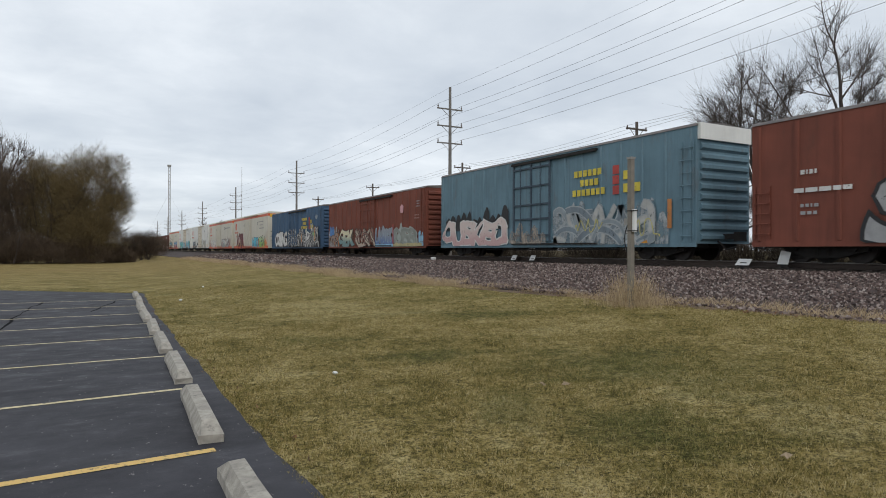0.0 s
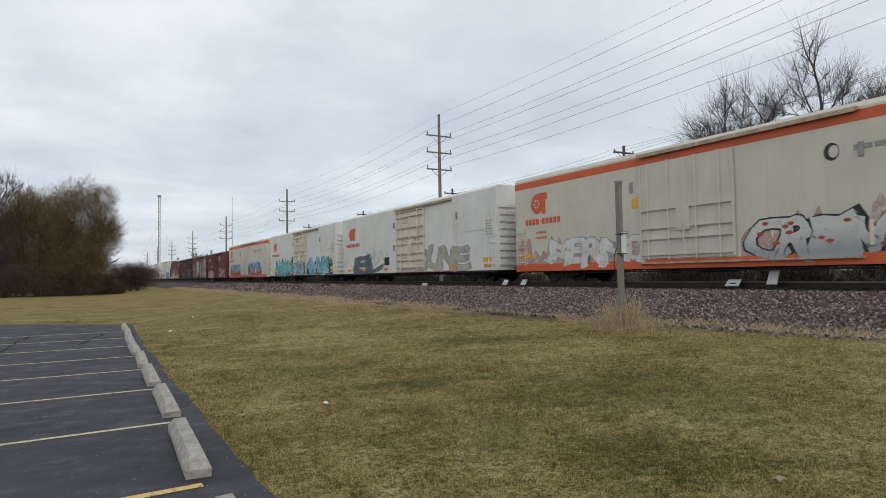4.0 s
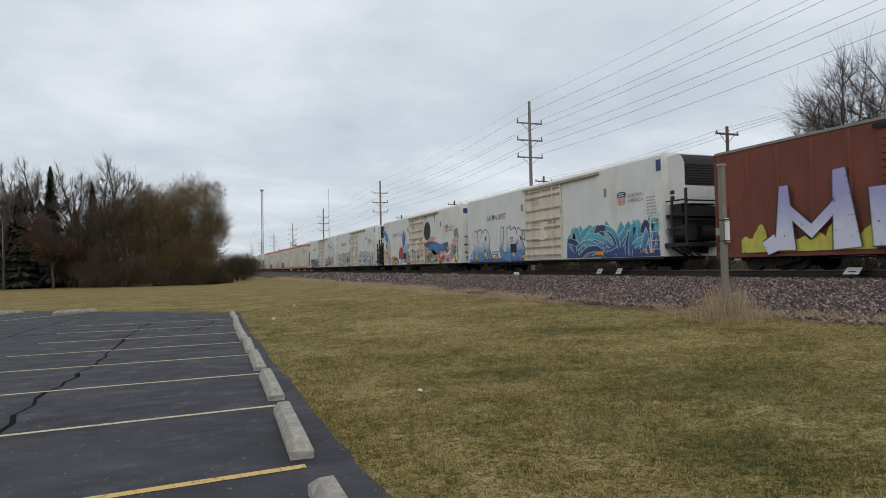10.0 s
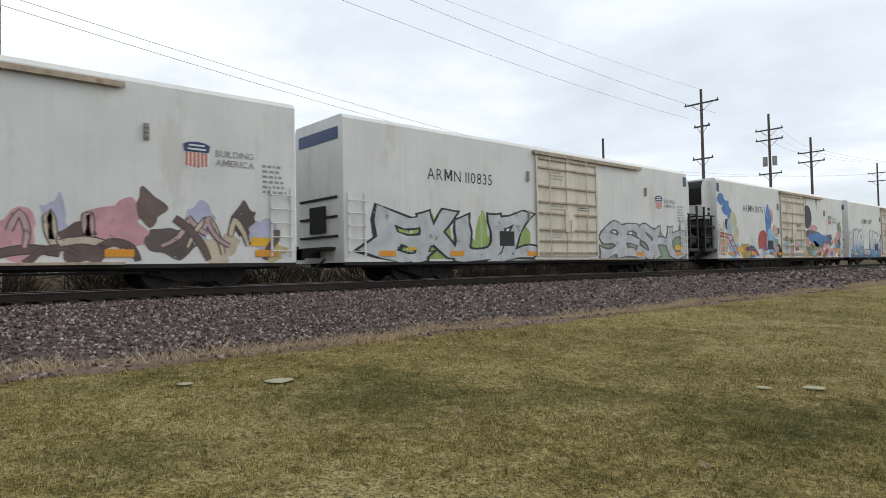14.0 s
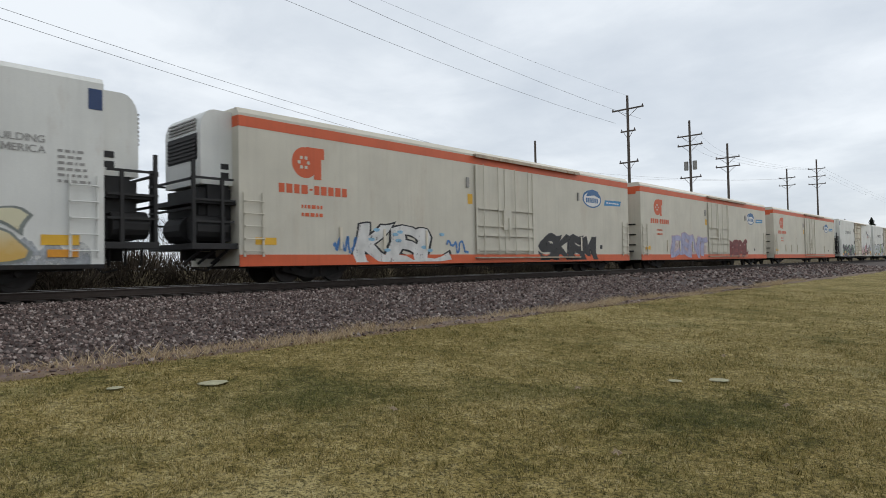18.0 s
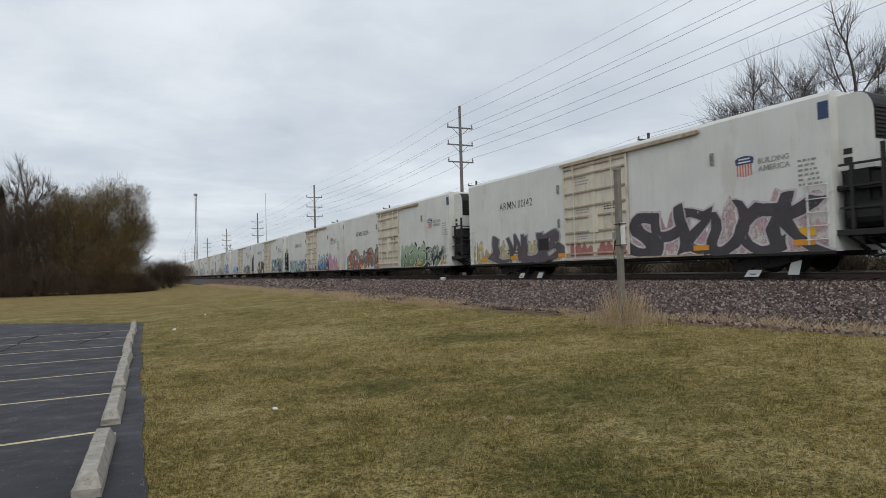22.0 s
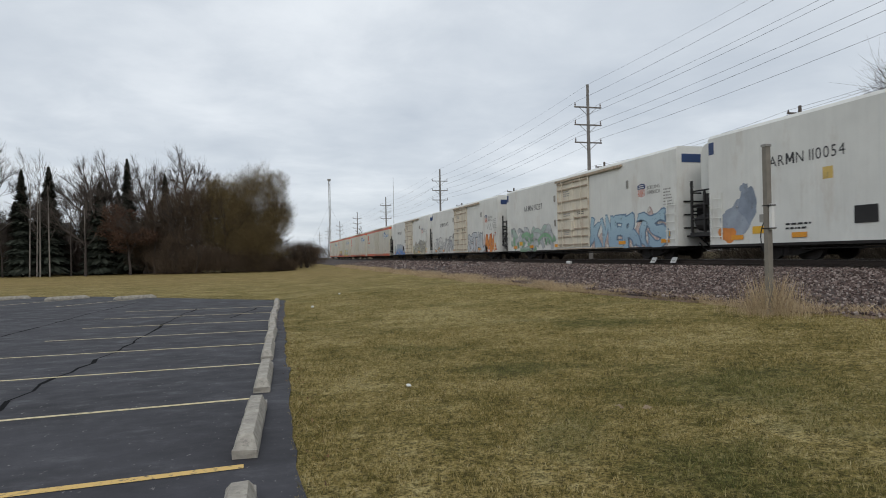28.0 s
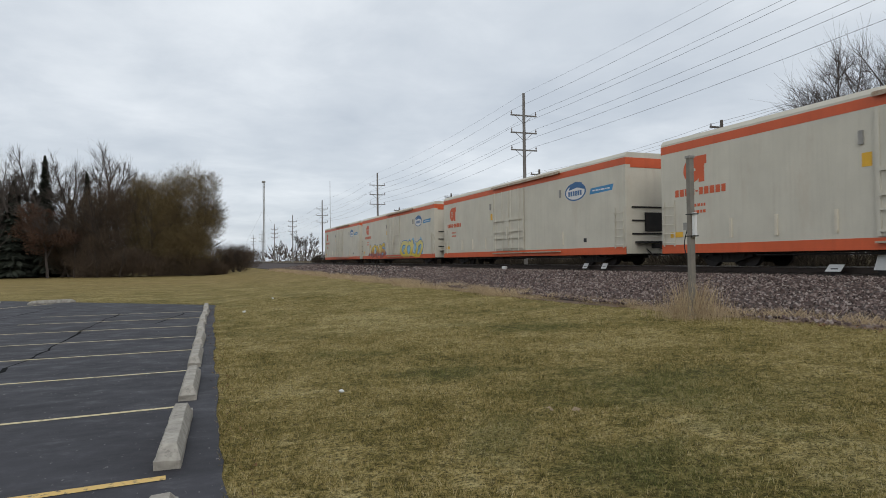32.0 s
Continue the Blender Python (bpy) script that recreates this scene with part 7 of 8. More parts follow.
for key in ("z3", "z2", "z1"):
    boxcar(key, RED_BOX, RED_BOX, 4.85, 15, True, "rust-red steel box car ahead of the rest")
c = boxcar("c0", BRIGHT_BOX, BRIGHT_BOX, 4.52, 16, True, "rust-red box car with grey graffiti")
s = At(c, SIDE - 0.057)
bars(s, s.u(17.7), 2.6, 0.5, 0.3, 1, WHT, 1, 2)
bars(s, s.u(17.9), 2.05, 1.7, 0.3, 1, WHT, 1, 5)
bars(s, s.u(17.7), 1.4, 0.7, 0.45, 2, GRY, 1, 3)
s.done("lettering", "white stencil bars")
piece(c, "SAO", 15.5, 11.3, 0.6, 2.6, GRY, BLK, 3, WHT, x=SIDE - 0.06)
piece(c, "ER", 7, 3, 0.6, 2.2, WHT, BLK, 4, x=SIDE - 0.06)

c = boxcar("c1", BLUE_BOX, BLUE_BOX, 4.95, 17, False, "faded light blue box car with pale graffiti")
golden_blocks(c, YEL)
band(c, 18.2, 11.6, 1.5, 2.75, BLK, 3, SIDE - 0.057, 9)
piece(c, "OUSKED", 18.4, 11.8, 0.62, 2.0, fade((0.52, 0.34, 0.33), (0.60, 0.50, 0.46)), WHT, 2, x=SIDE - 0.06)
band(c, 8.0, 1.2, 0.62, 2.6, mist((0.42, 0.45, 0.46)), 5, SIDE - 0.057, 5)
tangle(c, 7.8, 2.0, 0.65, 2.4, (spray((0.17, 0.21, 0.24)), spray((0.24, 0.28, 0.30)), spray((0.42, 0.42, 0.40))), spray((0.33, 0.36, 0.37)), 6, 14, x=SIDE - 0.06)
scrawls(c, [(6.4, 4.6, 1.0, 1.9), (3.4, 1.4, 0.9, 1.8)], spray((0.50, 0.46, 0.16)), 0.05, SIDE - 0.085)
band(c, 11.4, 8.4, 0.70, 1.7, mist((0.40, 0.34, 0.28)), 8, DX, 4)
bm = bmesh.new()
box(bm, -1.42, 1.42, -c["half"] - 0.13, -c["half"] + 0.02, 4.38, 4.96)
part("end_panel", bm, M_WHITE, c, "white panel under the roof end")
s = At(c, SIDE - 0.057)
s.rect(s.u(3.1), s.u(2.2), 0.66, 0.90, M_REFLECT, 1)
s.rect(s.u(1.25), s.u(1.05), 1.2, 2.3, spray((0.50, 0.20, 0.06)), 1)
s.done("lettering", "orange panels")

dark_trim = worn("dark_door_frame", (0.045, 0.070, 0.095), 0.7, 0.25, 2, 25, 0.1)
for ch in c.children_recursive:
    if ch.name.startswith("door_ribs"):
        ch.data.materials[0] = dark_trim
c = boxcar("c2", BRIGHT_BOX, BRIGHT_BOX, 4.54, 18, False, "rust-red box car covered in bright graffiti")
s = At(c, SIDE - 0.057)
s.poly([(s.u(3.75), 2.95), (s.u(3.3), 2.95), (s.u(3.22), 3.4), (s.u(3.5), 3.55), (s.u(3.8), 3.4)], PNK, 1)
bars(s, s.u(1.3), 3.2, 0.6, 0.5, 3, GRY, 1, 4)
bars(s, s.u(1.5), 2.4, 0.7, 0.4, 2, spray((0.42, 0.26, 0.22)), 1, 6)
s.done("lettering", "pale shield shape")
piece(c, "GEK", 16.2, 12.9, 0.65, 2.0, fade((0.16, 0.26, 0.26), (0.64, 0.58, 0.40)), spray((0.06, 0.08, 0.09)), 2, back=mist((0.16, 0.10, 0.07)), x=SIDE - 0.06)
tangle(c, 18.9, 16.4, 0.65, 2.3, (spray((0.30, 0.20, 0.16)), spray((0.46, 0.34, 0.26)), ORG), BLK, 5, 7, back=mist((0.40, 0.38, 0.36)), x=SIDE - 0.06)
band(c, 18.8, 17.6, 1.6, 2.6, BLU, 6, SIDE - 0.07, 3)
band(c, 0.9, 0.2, 0.62, 2.3, LBL, 7, SIDE - 0.07, 2)
tangle(c, 12.2, 8.2, 0.7, 2.1, (spray((0.46, 0.36, 0.28)), spray((0.26, 0.13, 0.10)), spray((0.52, 0.44, 0.34))), BLK, 3, 12, x=DX)
piece(c, "UNRED", 8.2, 4.9, 0.62, 2.0, fade((0.12, 0.18, 0.34), (0.26, 0.28, 0.32)), spray((0.30, 0.40, 0.46)), 7, x=SIDE - 0.06, back=mist((0.24, 0.26, 0.30)))
s = At(c, SIDE - 0.09)
s.rect(s.u(5.0), s.u(4.85), 0.66, 2.2, RED, 1)
s.rect(s.u(8.2), s.u(4.9), 0.60, 0.78, LBL, 1)
s.done("lettering", "red bar and pale blue foot line")
piece(c, "DEB", 4.6, 1.2, 0.62, 1.9, spray((0.26, 0.28, 0.25)), spray((0.36, 0.39, 0.36)), 8, x=SIDE - 0.06, back=spray((0.36, 0.40, 0.37)))
band(c, 5.2, 0.4, 0.62, 0.95, spray((0.44, 0.38, 0.20)), 18, SIDE - 0.09, 5)

c = boxcar("c3", DEEP_BOX, DEEP_BOX, 4.62, 18, False, "dark blue box car with black and white graffiti")
golden_blocks(c, YEL, 0.28)
piece(c, "OTING", 17.0, 12.2, 0.7, 2.3, WHT, BLK, 11, back=BLK, x=SIDE - 0.06)
tangle(c, 11.6, 0.7, 0.65, 2.7, (WHT, spray((0.52, 0.52, 0.50)), WHT, GRY), BLK, 13, 36, back=BLK, x=SIDE - 0.06, wide=(0.10, 0.26), rim=0.07, flow=0.7)
s = At(c, SIDE - 0.10)
s.blob(s.u(4.3), 1.8, 0.55, 0.45, WHT, 5, 0.3, 0.3)
s.blob(s.u(4.2), 1.85, 0.30, 0.22, spray((0.20, 0.20, 0.21)), 6, 0.5, 0.3)
s.rect(s.u(2.0), s.u(1.8), 1.2, 2.6, spray((0.55, 0.24, 0.05)), 7)
s.rect(s.u(6.4), s.u(6.2), 1.1, 2.0, spray((0.55, 0.24, 0.05)), 7)
s.blob(s.u(2.3), 1.9, 0.3, 0.18, spray((0.20, 0.42, 0.18)), 7, 0.7, 0.5)
s.done("graffiti", "pale eye shapes and orange bars")
scrawls(c, [(1.9, 1.2, 3.2, 3.9), (3.6, 2.4, 2.6, 3.0)], spray((0.46, 0.50, 0.52)), 0.07, SIDE - 0.065)

c = cryo("c4", 0, "cream refrigerator car with maroon and teal graffiti", False, True)
piece(c, "HOTR", 18.9, 14.5, 0.6, 2.6, MAR, spray((0.10, 0.02, 0.02)), 4, back=fade((0.60, 0.42, 0.10), (0.55, 0.40, 0.42)))
piece(c, "HIKR", 8.5, 5.0, 0.58, 1.95, fade((0.06, 0.34, 0.48), (0.12, 0.50, 0.62)), NVY, 6, back=ORG)
piece(c, "TEN", 4.9, 2.0, 0.58, 2.0, fade((0.25, 0.42, 0.10), (0.40, 0.55, 0.28)), BLK, 7, back=NVY)
band(c, 2.1, 0.3, 0.6, 1.9, ORG, 5)
s = At(c)
for r, (ul, w) in enumerate(((5.0, 2.9), (4.4, 2.0), (4.6, 2.4))):
    bars(s, s.u(ul), 3.8 - r * 0.42, w, 0.3, 1, M_SHADE, 1, 20 + r)
s.done("lettering", "grey slogan in bars")

c = cryo("c5", 0, "cream refrigerator car with pink graffiti haze", False)
band(c, 21.4, 11.9, 0.58, 2.2, mist((0.60, 0.36, 0.36)), 2, bumps=12)
band(c, 9.2, 0.8, 0.58, 2.5, mist((0.56, 0.34, 0.33)), 3, bumps=9)
piece(c, "PERNO", 18.9, 13.2, 0.75, 1.9, WHT, GRY, 4)
piece(c, "CRIMES", 8.8, 2.6, 0.75, 2.0, fade((0.30, 0.33, 0.33), (0.55, 0.56, 0.52)), BLK, 5, RED)
s = At(c)
bars(s, s.u(5.6), 3.62, 4.2, 0.36, 1, M_SHADE, 1, 9)
s.blob(s.u(6.2), 3.8, 0.22, 0.26, M_MARK, 1, 0.2, 0.0)
s.blob(s.u(6.14), 3.8, 0.14, 0.18, M_CREAM, 2, 0.2, 0.0)
s.done("lettering", "grey company name in bars")


def old_cryo(key, label):
    """An older white insulated car: rusty framed door, corrugated end, orange mark."""
    a, b = SPANS[key]
    car = reefer_base(b - a)
    car.matrix_basis = start_pose(key)
    CARS[key] = tagged(car, label)
    s = At(car)
    u, z = s.u(b - a) + 2.2, 3.75
    s.blob(u - 0.2, z, 0.50, 0.46, M_ORANGE, 3, 0.1, 0.0)
    s.rect(u - 0.1, u + 0.66, z + 0.14, z + 0.48, M_ORANGE, 4)
    s.rect(u + 0.18, u + 0.52, z - 0.48, z + 0.3, M_ORANGE, 4)
    for k in range(10):
        s.rect(u - 1.3 + k * 0.29, u - 1.09 + k * 0.29, z - 1.0, z - 0.74, M_ORANGE, 3)
    s.rect(s.u(3.4), s.u(0.95), 2.85, 3.9, M_WHITE, 5)
    s.done("lettering", "orange roundel mark and blocks")
    for k in range(9):
        bm = bmesh.new()
        box(bm, -1.3, 1.3, -(b - a) / 2 - 0.08, -(b - a) / 2, 0.9 + k * 0.38, 1.08 + k * 0.38)
        part("end_corrugation", bm, M_WHITE, car)
    return car


c = old_cryo("c6", "white refrigerator car with rusty door and grey graffiti")
piece(c, "DUNE", 9.0, 3.0, 0.7, 2.1, spray((0.42, 0.40, 0.33)), GRY, 3)
piece(c, "EL", 19.5, 15.0, 0.7, 1.9, spray((0.10, 0.13, 0.15)), GRY, 5)
scrawls(c, [(18.5, 13.5, 1.0, 2.6)], spray((0.25, 0.30, 0.28)), 0.06)
c = old_cryo("c7", "white refrigerator car with teal graffiti along its foot")
s = At(c)
s.flame(s.u(19.4), s.u(12.4), 0.65, 2.75, spray((0.07, 0.05, 0.11)), 0.5, 4, 6)
s.done("graffiti", "dark violet spikes")
tangle(c, 19.0, 12.9, 0.66, 2.1, (TEAL, fade((0.05, 0.36, 0.42), (0.12, 0.50, 0.50)), spray((0.10, 0.46, 0.46))), spray((0.34, 0.60, 0.60)), 3, 15, wide=(0.34, 0.6), rim=0.06)
piece(c, "YO", 11.7, 8.6, 0.7, 1.9, LBL, NVY, 6, x=SIDE - 0.13)
band(c, 8.0, 0.6, 0.65, 2.5, NVY, 7, bumps=9)
tangle(c, 7.8, 1.4, 0.66, 2.3, (fade((0.05, 0.28, 0.42), (0.14, 0.48, 0.58)), TEAL, LBL), spray((0.45, 0.62, 0.64)), 8, 14, wide=(0.3, 0.5), rim=0.06)
band(c, 2.6, 1.0, 1.4, 2.7, GRN, 9, bumps=3)

c = cryo("c8", 0, "cream refrigerator car with teal and red graffiti", False, True)
band(c, 20.6, 13.8, 0.56, 1.15, RED, 4)
piece(c, "UTEAH", 20.2, 13.8, 0.75, 2.2, fade((0.45, 0.05, 0.04), (0.08, 0.38, 0.50)), BLK, 3, LBL, NVY)
band(c, 9.2, 2.2, 0.56, 2.6, NVY, 5, bumps=4)
piece(c, "JAWB", 9.0, 3.2, 0.62, 2.3, fade((0.50, 0.10, 0.08), (0.10, 0.36, 0.58)), NVY, 8, PNK)
s = At(c)
bars(s, s.u(6.4), 3.62, 4.4, 0.36, 1, M_SHADE, 1, 9)
s.done("lettering", "grey company name in bars")

c = boxcar("c9", RED_BOX, RED_BOX, 4.55, 13, False, "dark red box car with white scrawled graffiti")
piece(c, "PAKO", 15.4, 10.6, 0.6, 1.7, spray((0.50, 0.40, 0.38)), RED, 3, x=SIDE - 0.014, back=WHT)
band(c, 6.4, 1.2, 0.6, 1.2, mist((0.50, 0.40, 0.38)), 14, SIDE - 0.010, 6)
tangle(c, 6.2, 1.4, 0.6, 2.1, (spray((0.50, 0.38, 0.37)), WHT, spray((0.40, 0.20, 0.18))), spray((0.30, 0.10, 0.08)), 4, 12, x=SIDE - 0.014)
scrawls(c, [(14.6, 13.2, 3.1, 3.9), (6.2, 4.8, 3.0, 4.1), (6.0, 4.9, 3.1, 4.0)], WHT, 0.14, SIDE - 0.018)
s = At(c, SIDE - 0.010)
bars(s, s.u(9.3), 3.5, 1.6, 0.35, 1, PNK, 1, 3)
bars(s, s.u(13.2), 2.15, 1.6, 0.5, 2, PNK, 1, 4)
s.done("lettering")
c = boxcar("c10", RED_BOX, RED_BOX, 4.55, 13, True, "dark red box car under a big grey piece with blue stars")
pale, dim, blue = spray((0.36, 0.335, 0.31)), spray((0.30, 0.28, 0.26)), spray((0.13, 0.17, 0.24))
s = At(c, SIDE - 0.010)
U = s.u
s.skyline([(U(6.9), 3.0), (U(6.6), 3.35), (U(5.8), 3.3), (U(4.9), 3.45), (U(3.9), 3.45), (U(3.2), 3.75), (U(2.2), 3.95), (U(1.4), 3.9), (U(0.9), 3.5), (U(0.5), 3.0), (U(0.35), 2.4)], 0.64, pale, 1)
s.done("graffiti", "broad pale grey rolled piece")
s = At(c, SIDE - 0.010)
s.skyline([(U(16.0), 2.9), (U(15.4), 3.1), (U(14.4), 3.0), (U(13.6), 3.2), (U(12.9), 2.7), (U(12.2), 3.3), (U(11.6), 3.0), (U(10.9), 3.5), (U(10.2), 3.3)], 0.64, mist((0.40, 0.37, 0.34)), 1)
s.done("graffiti", "broad pale grey rolled piece")
s = At(c, SIDE - 0.016)
s.ribbon([(U(6.8), 3.2), (U(6.3), 3.4), (U(5.6), 3.33), (U(4.2), 3.5), (U(3.2), 3.8), (U(1.9), 4.0), (U(1.1), 3.7), (U(0.6), 3.0), (U(0.4), 2.2)], [0.07] * 9, WHT, 2)
s.ribbon([(U(15.9), 3.0), (U(14.6), 3.05), (U(13.8), 3.2), (U(13.0), 2.8), (U(12.2), 3.35), (U(11.0), 3.5)], [0.05] * 6, WHT, 2)
for k, (a, z, w, h) in enumerate(((6.0, 1.7, 0.14, 1.6), (5.6, 2.1, 1.3, 0.35), (5.2, 1.0, 0.6, 0.4), (4.2, 1.5, 0.5, 0.7), (3.2, 2.2, 0.4, 0.8), (2.4, 2.3, 0.7, 0.6), (2.5, 1.1, 0.9, 0.4), (1.1, 2.0, 0.6, 0.5), (0.9, 1.0, 0.5, 0.5), (15.0, 1.2, 0.5, 0.6), (14.0, 2.2, 0.5, 0.4), (13.3, 1.1, 0.3, 1.0), (12.2, 1.5, 0.6, 0.4), (11.2, 1.0, 0.4, 0.7), (10.8, 2.4, 0.3, 0.8))):
    q = At(c, SIDE - 0.018)
    q.ribbon([(U(a), z - h / 2), (U(a) + 0.1, z), (U(a) + 0.05, z + h / 2)], [w, w * 1.15, w * 0.8], blue if k % 3 else dim, 1 + 0.1 * k)
    q.done("painted_shape")
for k, (a, z) in enumerate(((6.2, 3.95), (5.2, 3.75), (4.4, 3.9), (3.9, 4.15), (3.0, 4.2), (1.2, 4.2), (0.7, 3.7), (5.8, 3.6))):
    q = At(c, SIDE - 0.016)
    q.poly([(U(a) + 0.24 * (1 if i % 2 else 0.42) * math.sin(i * math.pi / 5), z + 0.28 * (1 if i % 2 else 0.42) * math.cos(i * math.pi / 5)) for i in range(10)], LBL if k % 3 else GRY, 1)
    q.done("painted_star")
tangle(c, 9.9, 7.0, 0.8, 3.9, (WHT, spray((0.5, 0.48, 0.30)), spray((0.46, 0.44, 0.42))), spray((0.20, 0.10, 0.08)), 15, 12, x=DX, wide=(0.12, 0.26), rim=0.02)
s.done("graffiti_lettering", "white outlines over the grey")
c = boxcar("c11", DARK_BOX, DARK_BOX, 4.60, 13, True, "dark brown box car with outlined graffiti")
s = At(c, SIDE - 0.058)
bars(s, s.u(15.2), 2.45, 0.9, 0.3, 1, WHT, 1, 3)
bars(s, s.u(15.3), 2.0, 1.1, 0.3, 1, WHT, 1, 4)
bars(s, s.u(9.9), 3.2, 0.9, 0.3, 2, WHT, 1, 5)
s.done("lettering", "white stencil bars")
piece(c, "WOKDEN", 6.6, 0.5, 0.7, 2.3, DARK_BOX, spray((0.42, 0.36, 0.32)), 6, x=SIDE - 0.06)
piece(c, "TEOM", 13.6, 10.0, 0.62, 1.7, DARK_BOX, GRY, 7, x=SIDE - 0.06)
c = boxcar("c12", BRIGHT_BOX, BRIGHT_BOX, 4.55, 13, True, "orange-red box car with lilac block graffiti")
band(c, 14.8, 0.6, 0.66, 1.6, spray((0.55, 0.50, 0.08)), 8, SIDE - 0.057, 14)
lilac = fade((0.62, 0.62, 0.72), (0.36, 0.35, 0.58))
s = At(c, DX)
U = s.u
for k, (outline, mat, lift) in enumerate((((0.09), BLK, 1), ((0.0), lilac, 2.5))):
    g = outline
    s.ribbon([(U(13.7), 0.75), (U(13.2), 1.0)], [0.55 + g, 0.60 + g], mat, lift)
    s.ribbon([(U(12.9), 0.7), (U(12.9), 2.9)], [0.8 + g, 0.34 + g], mat, lift + 0.1)
    s.ribbon([(U(12.8), 2.1), (U(11.9), 1.3), (U(11.0), 2.1)], [0.34 + g, 0.46 + g, 0.34 + g], mat, lift + 0.2)
    s.ribbon([(U(10.7), 0.7), (U(10.9), 3.2)], [0.9 + g, 0.42 + g], mat, lift + 0.3)
    s.ribbon([(U(9.7), 2.5), (U(9.7), 0.95), (U(7.9), 0.95), (U(7.9), 2.6)], [0.55 + g] * 4, mat, lift + 0.4)
    s.ribbon([(U(6.7), 3.0), (U(6.7), 0.95), (U(5.2), 0.95)], [0.52 + g] * 3, mat, lift + 0.5)
    s.ribbon([(U(4.4), 2.4), (U(4.4), 0.95), (U(3.0), 0.95)], [0.50 + g] * 3, mat, lift + 0.6)
s.done("graffiti_lettering", "tall lilac block letters edged in black")
tangle(c, 3.2, 0.5, 0.66, 1.7, (YEL, spray((0.50, 0.48, 0.10))), BLK, 9, 6, x=SIDE - 0.06)
scrawls(c, [(2.6, 0.9, 3.2, 3.9)], WHT, 0.05, SIDE - 0.065)

# the white refrigerator cars: number, end of the cooling unit, paint
c = reefer("r13", "ARMN 110117", -1, "white refrigerator car with blue graffiti letters")
band(c, 20.6, 12.4, 0.62, 1.15, fade((0.05, 0.14, 0.34), (0.16, 0.34, 0.50)), 3, bumps=12)
piece(c, "MR", 19.7, 17.0, 0.75, 2.75, fade((0.10, 0.26, 0.46), (0.66, 0.66, 0.62)), spray((0.10, 0.15, 0.18)), 4)
piece(c, "UPS", 15.4, 12.4, 0.75, 2.7, fade((0.10, 0.24, 0.44), (0.66, 0.66, 0.62)), spray((0.10, 0.15, 0.18)), 5)
s = At(c)
s.flame(s.u(7.6), s.u(0.2), 0.64, 2.6, fade((0.03, 0.07, 0.20), (0.06, 0.34, 0.42)), 0.6, 6, 7)
s.done("graffiti", "spiky blue and teal ground")
tangle(c, 7.4, 0.4, 0.66, 2.35, (fade((0.04, 0.10, 0.28), (0.07, 0.32, 0.44)), fade((0.05, 0.14, 0.34), (0.10, 0.40, 0.46)), NVY), spray((0.60, 0.66, 0.68)), 6, 17, wide=(0.26, 0.5), rim=0.03, flow=0.25)
scrawls(c, [(19.3, 18.4, 2.7, 3.1), (12.9, 12.6, 1.9, 2.3)], BLK, 0.03)
c = reefer("r14", "ARMN 110762", 1, "white refrigerator car painted with a colourful mural")
s = At(c)
rn = random.Random(12)
for u, z, a, b, m in ((20.4, 4.0, 0.45, 0.34, BLU), (19.8, 3.55, 0.55, 0.40, BLU), (19.35, 3.15, 0.40, 0.35, BLU), (18.95, 2.75, 0.42, 0.62, spray((0.55, 0.50, 0.30))), (19.35, 2.35, 0.40, 0.62, spray((0.38, 0.52, 0.58))), (18.6, 2.0, 0.35, 0.55, spray((0.56, 0.50, 0.34))), (19.75, 2.6, 0.26, 0.30, BLK), (20.2, 1.35, 0.66, 0.72, spray((0.60, 0.34, 0.24))), (20.5, 1.95, 0.36, 0.35, spray((0.50, 0.46, 0.30))),
                      (18.9, 1.25, 0.7, 0.55, LBL), (17.3, 1.05, 0.95, 0.42, spray((0.45, 0.32, 0.08))), (14.8, 1.6, 0.8, 0.75, RED), (14.0, 2.9, 0.45, 0.9, BLU), (13.6, 3.3, 0.35, 0.5, PNK), (13.7, 1.7, 0.6, 0.8, LBL),
                      (13.0, 2.3, 0.45, 0.45, spray((0.60, 0.40, 0.28))), (12.9, 1.3, 0.6, 0.6, spray((0.25, 0.30, 0.16))), (12.4, 1.0, 0.4, 0.5, BLK), (15.2, 0.9, 0.6, 0.28, WHT), (7.0, 3.45, 0.80, 0.82, M_MARK), (6.4, 2.3, 1.7, 0.28, spray((0.12, 0.08, 0.08))),
                      (6.0, 2.65, 0.9, 0.3, PNK), (5.0, 1.9, 1.9, 0.5, BLU), (6.0, 1.2, 1.5, 0.55, spray((0.18, 0.25, 0.10))), (3.9, 1.2, 0.9, 0.5, RED), (3.4, 1.8, 0.35, 0.6, PNK), (2.7, 1.9, 0.7, 0.5, spray((0.06, 0.12, 0.14))),
                      (2.2, 1.0, 0.9, 0.36, spray((0.60, 0.34, 0.30))), (1.6, 1.6, 0.5, 0.6, spray((0.55, 0.28, 0.14))), (0.9, 1.4, 0.45, 0.75, spray((0.10, 0.14, 0.15))), (0.8, 2.9, 0.5, 0.45, spray((0.22, 0.28, 0.14))), (1.0, 2.3, 0.6, 0.3, PNK), (7.3, 1.2, 0.6, 0.9, spray((0.56, 0.30, 0.18)))):
    q = At(c)
    q.blob(q.u(u + (0.3 if 2 < u < 8 else 0.0)), z, a, b, m, 1 + 0.1 * rn.randint(0, 9), rn.random(), 0.04 if a == 0.80 else 0.40)
    q.done("painted_shape")
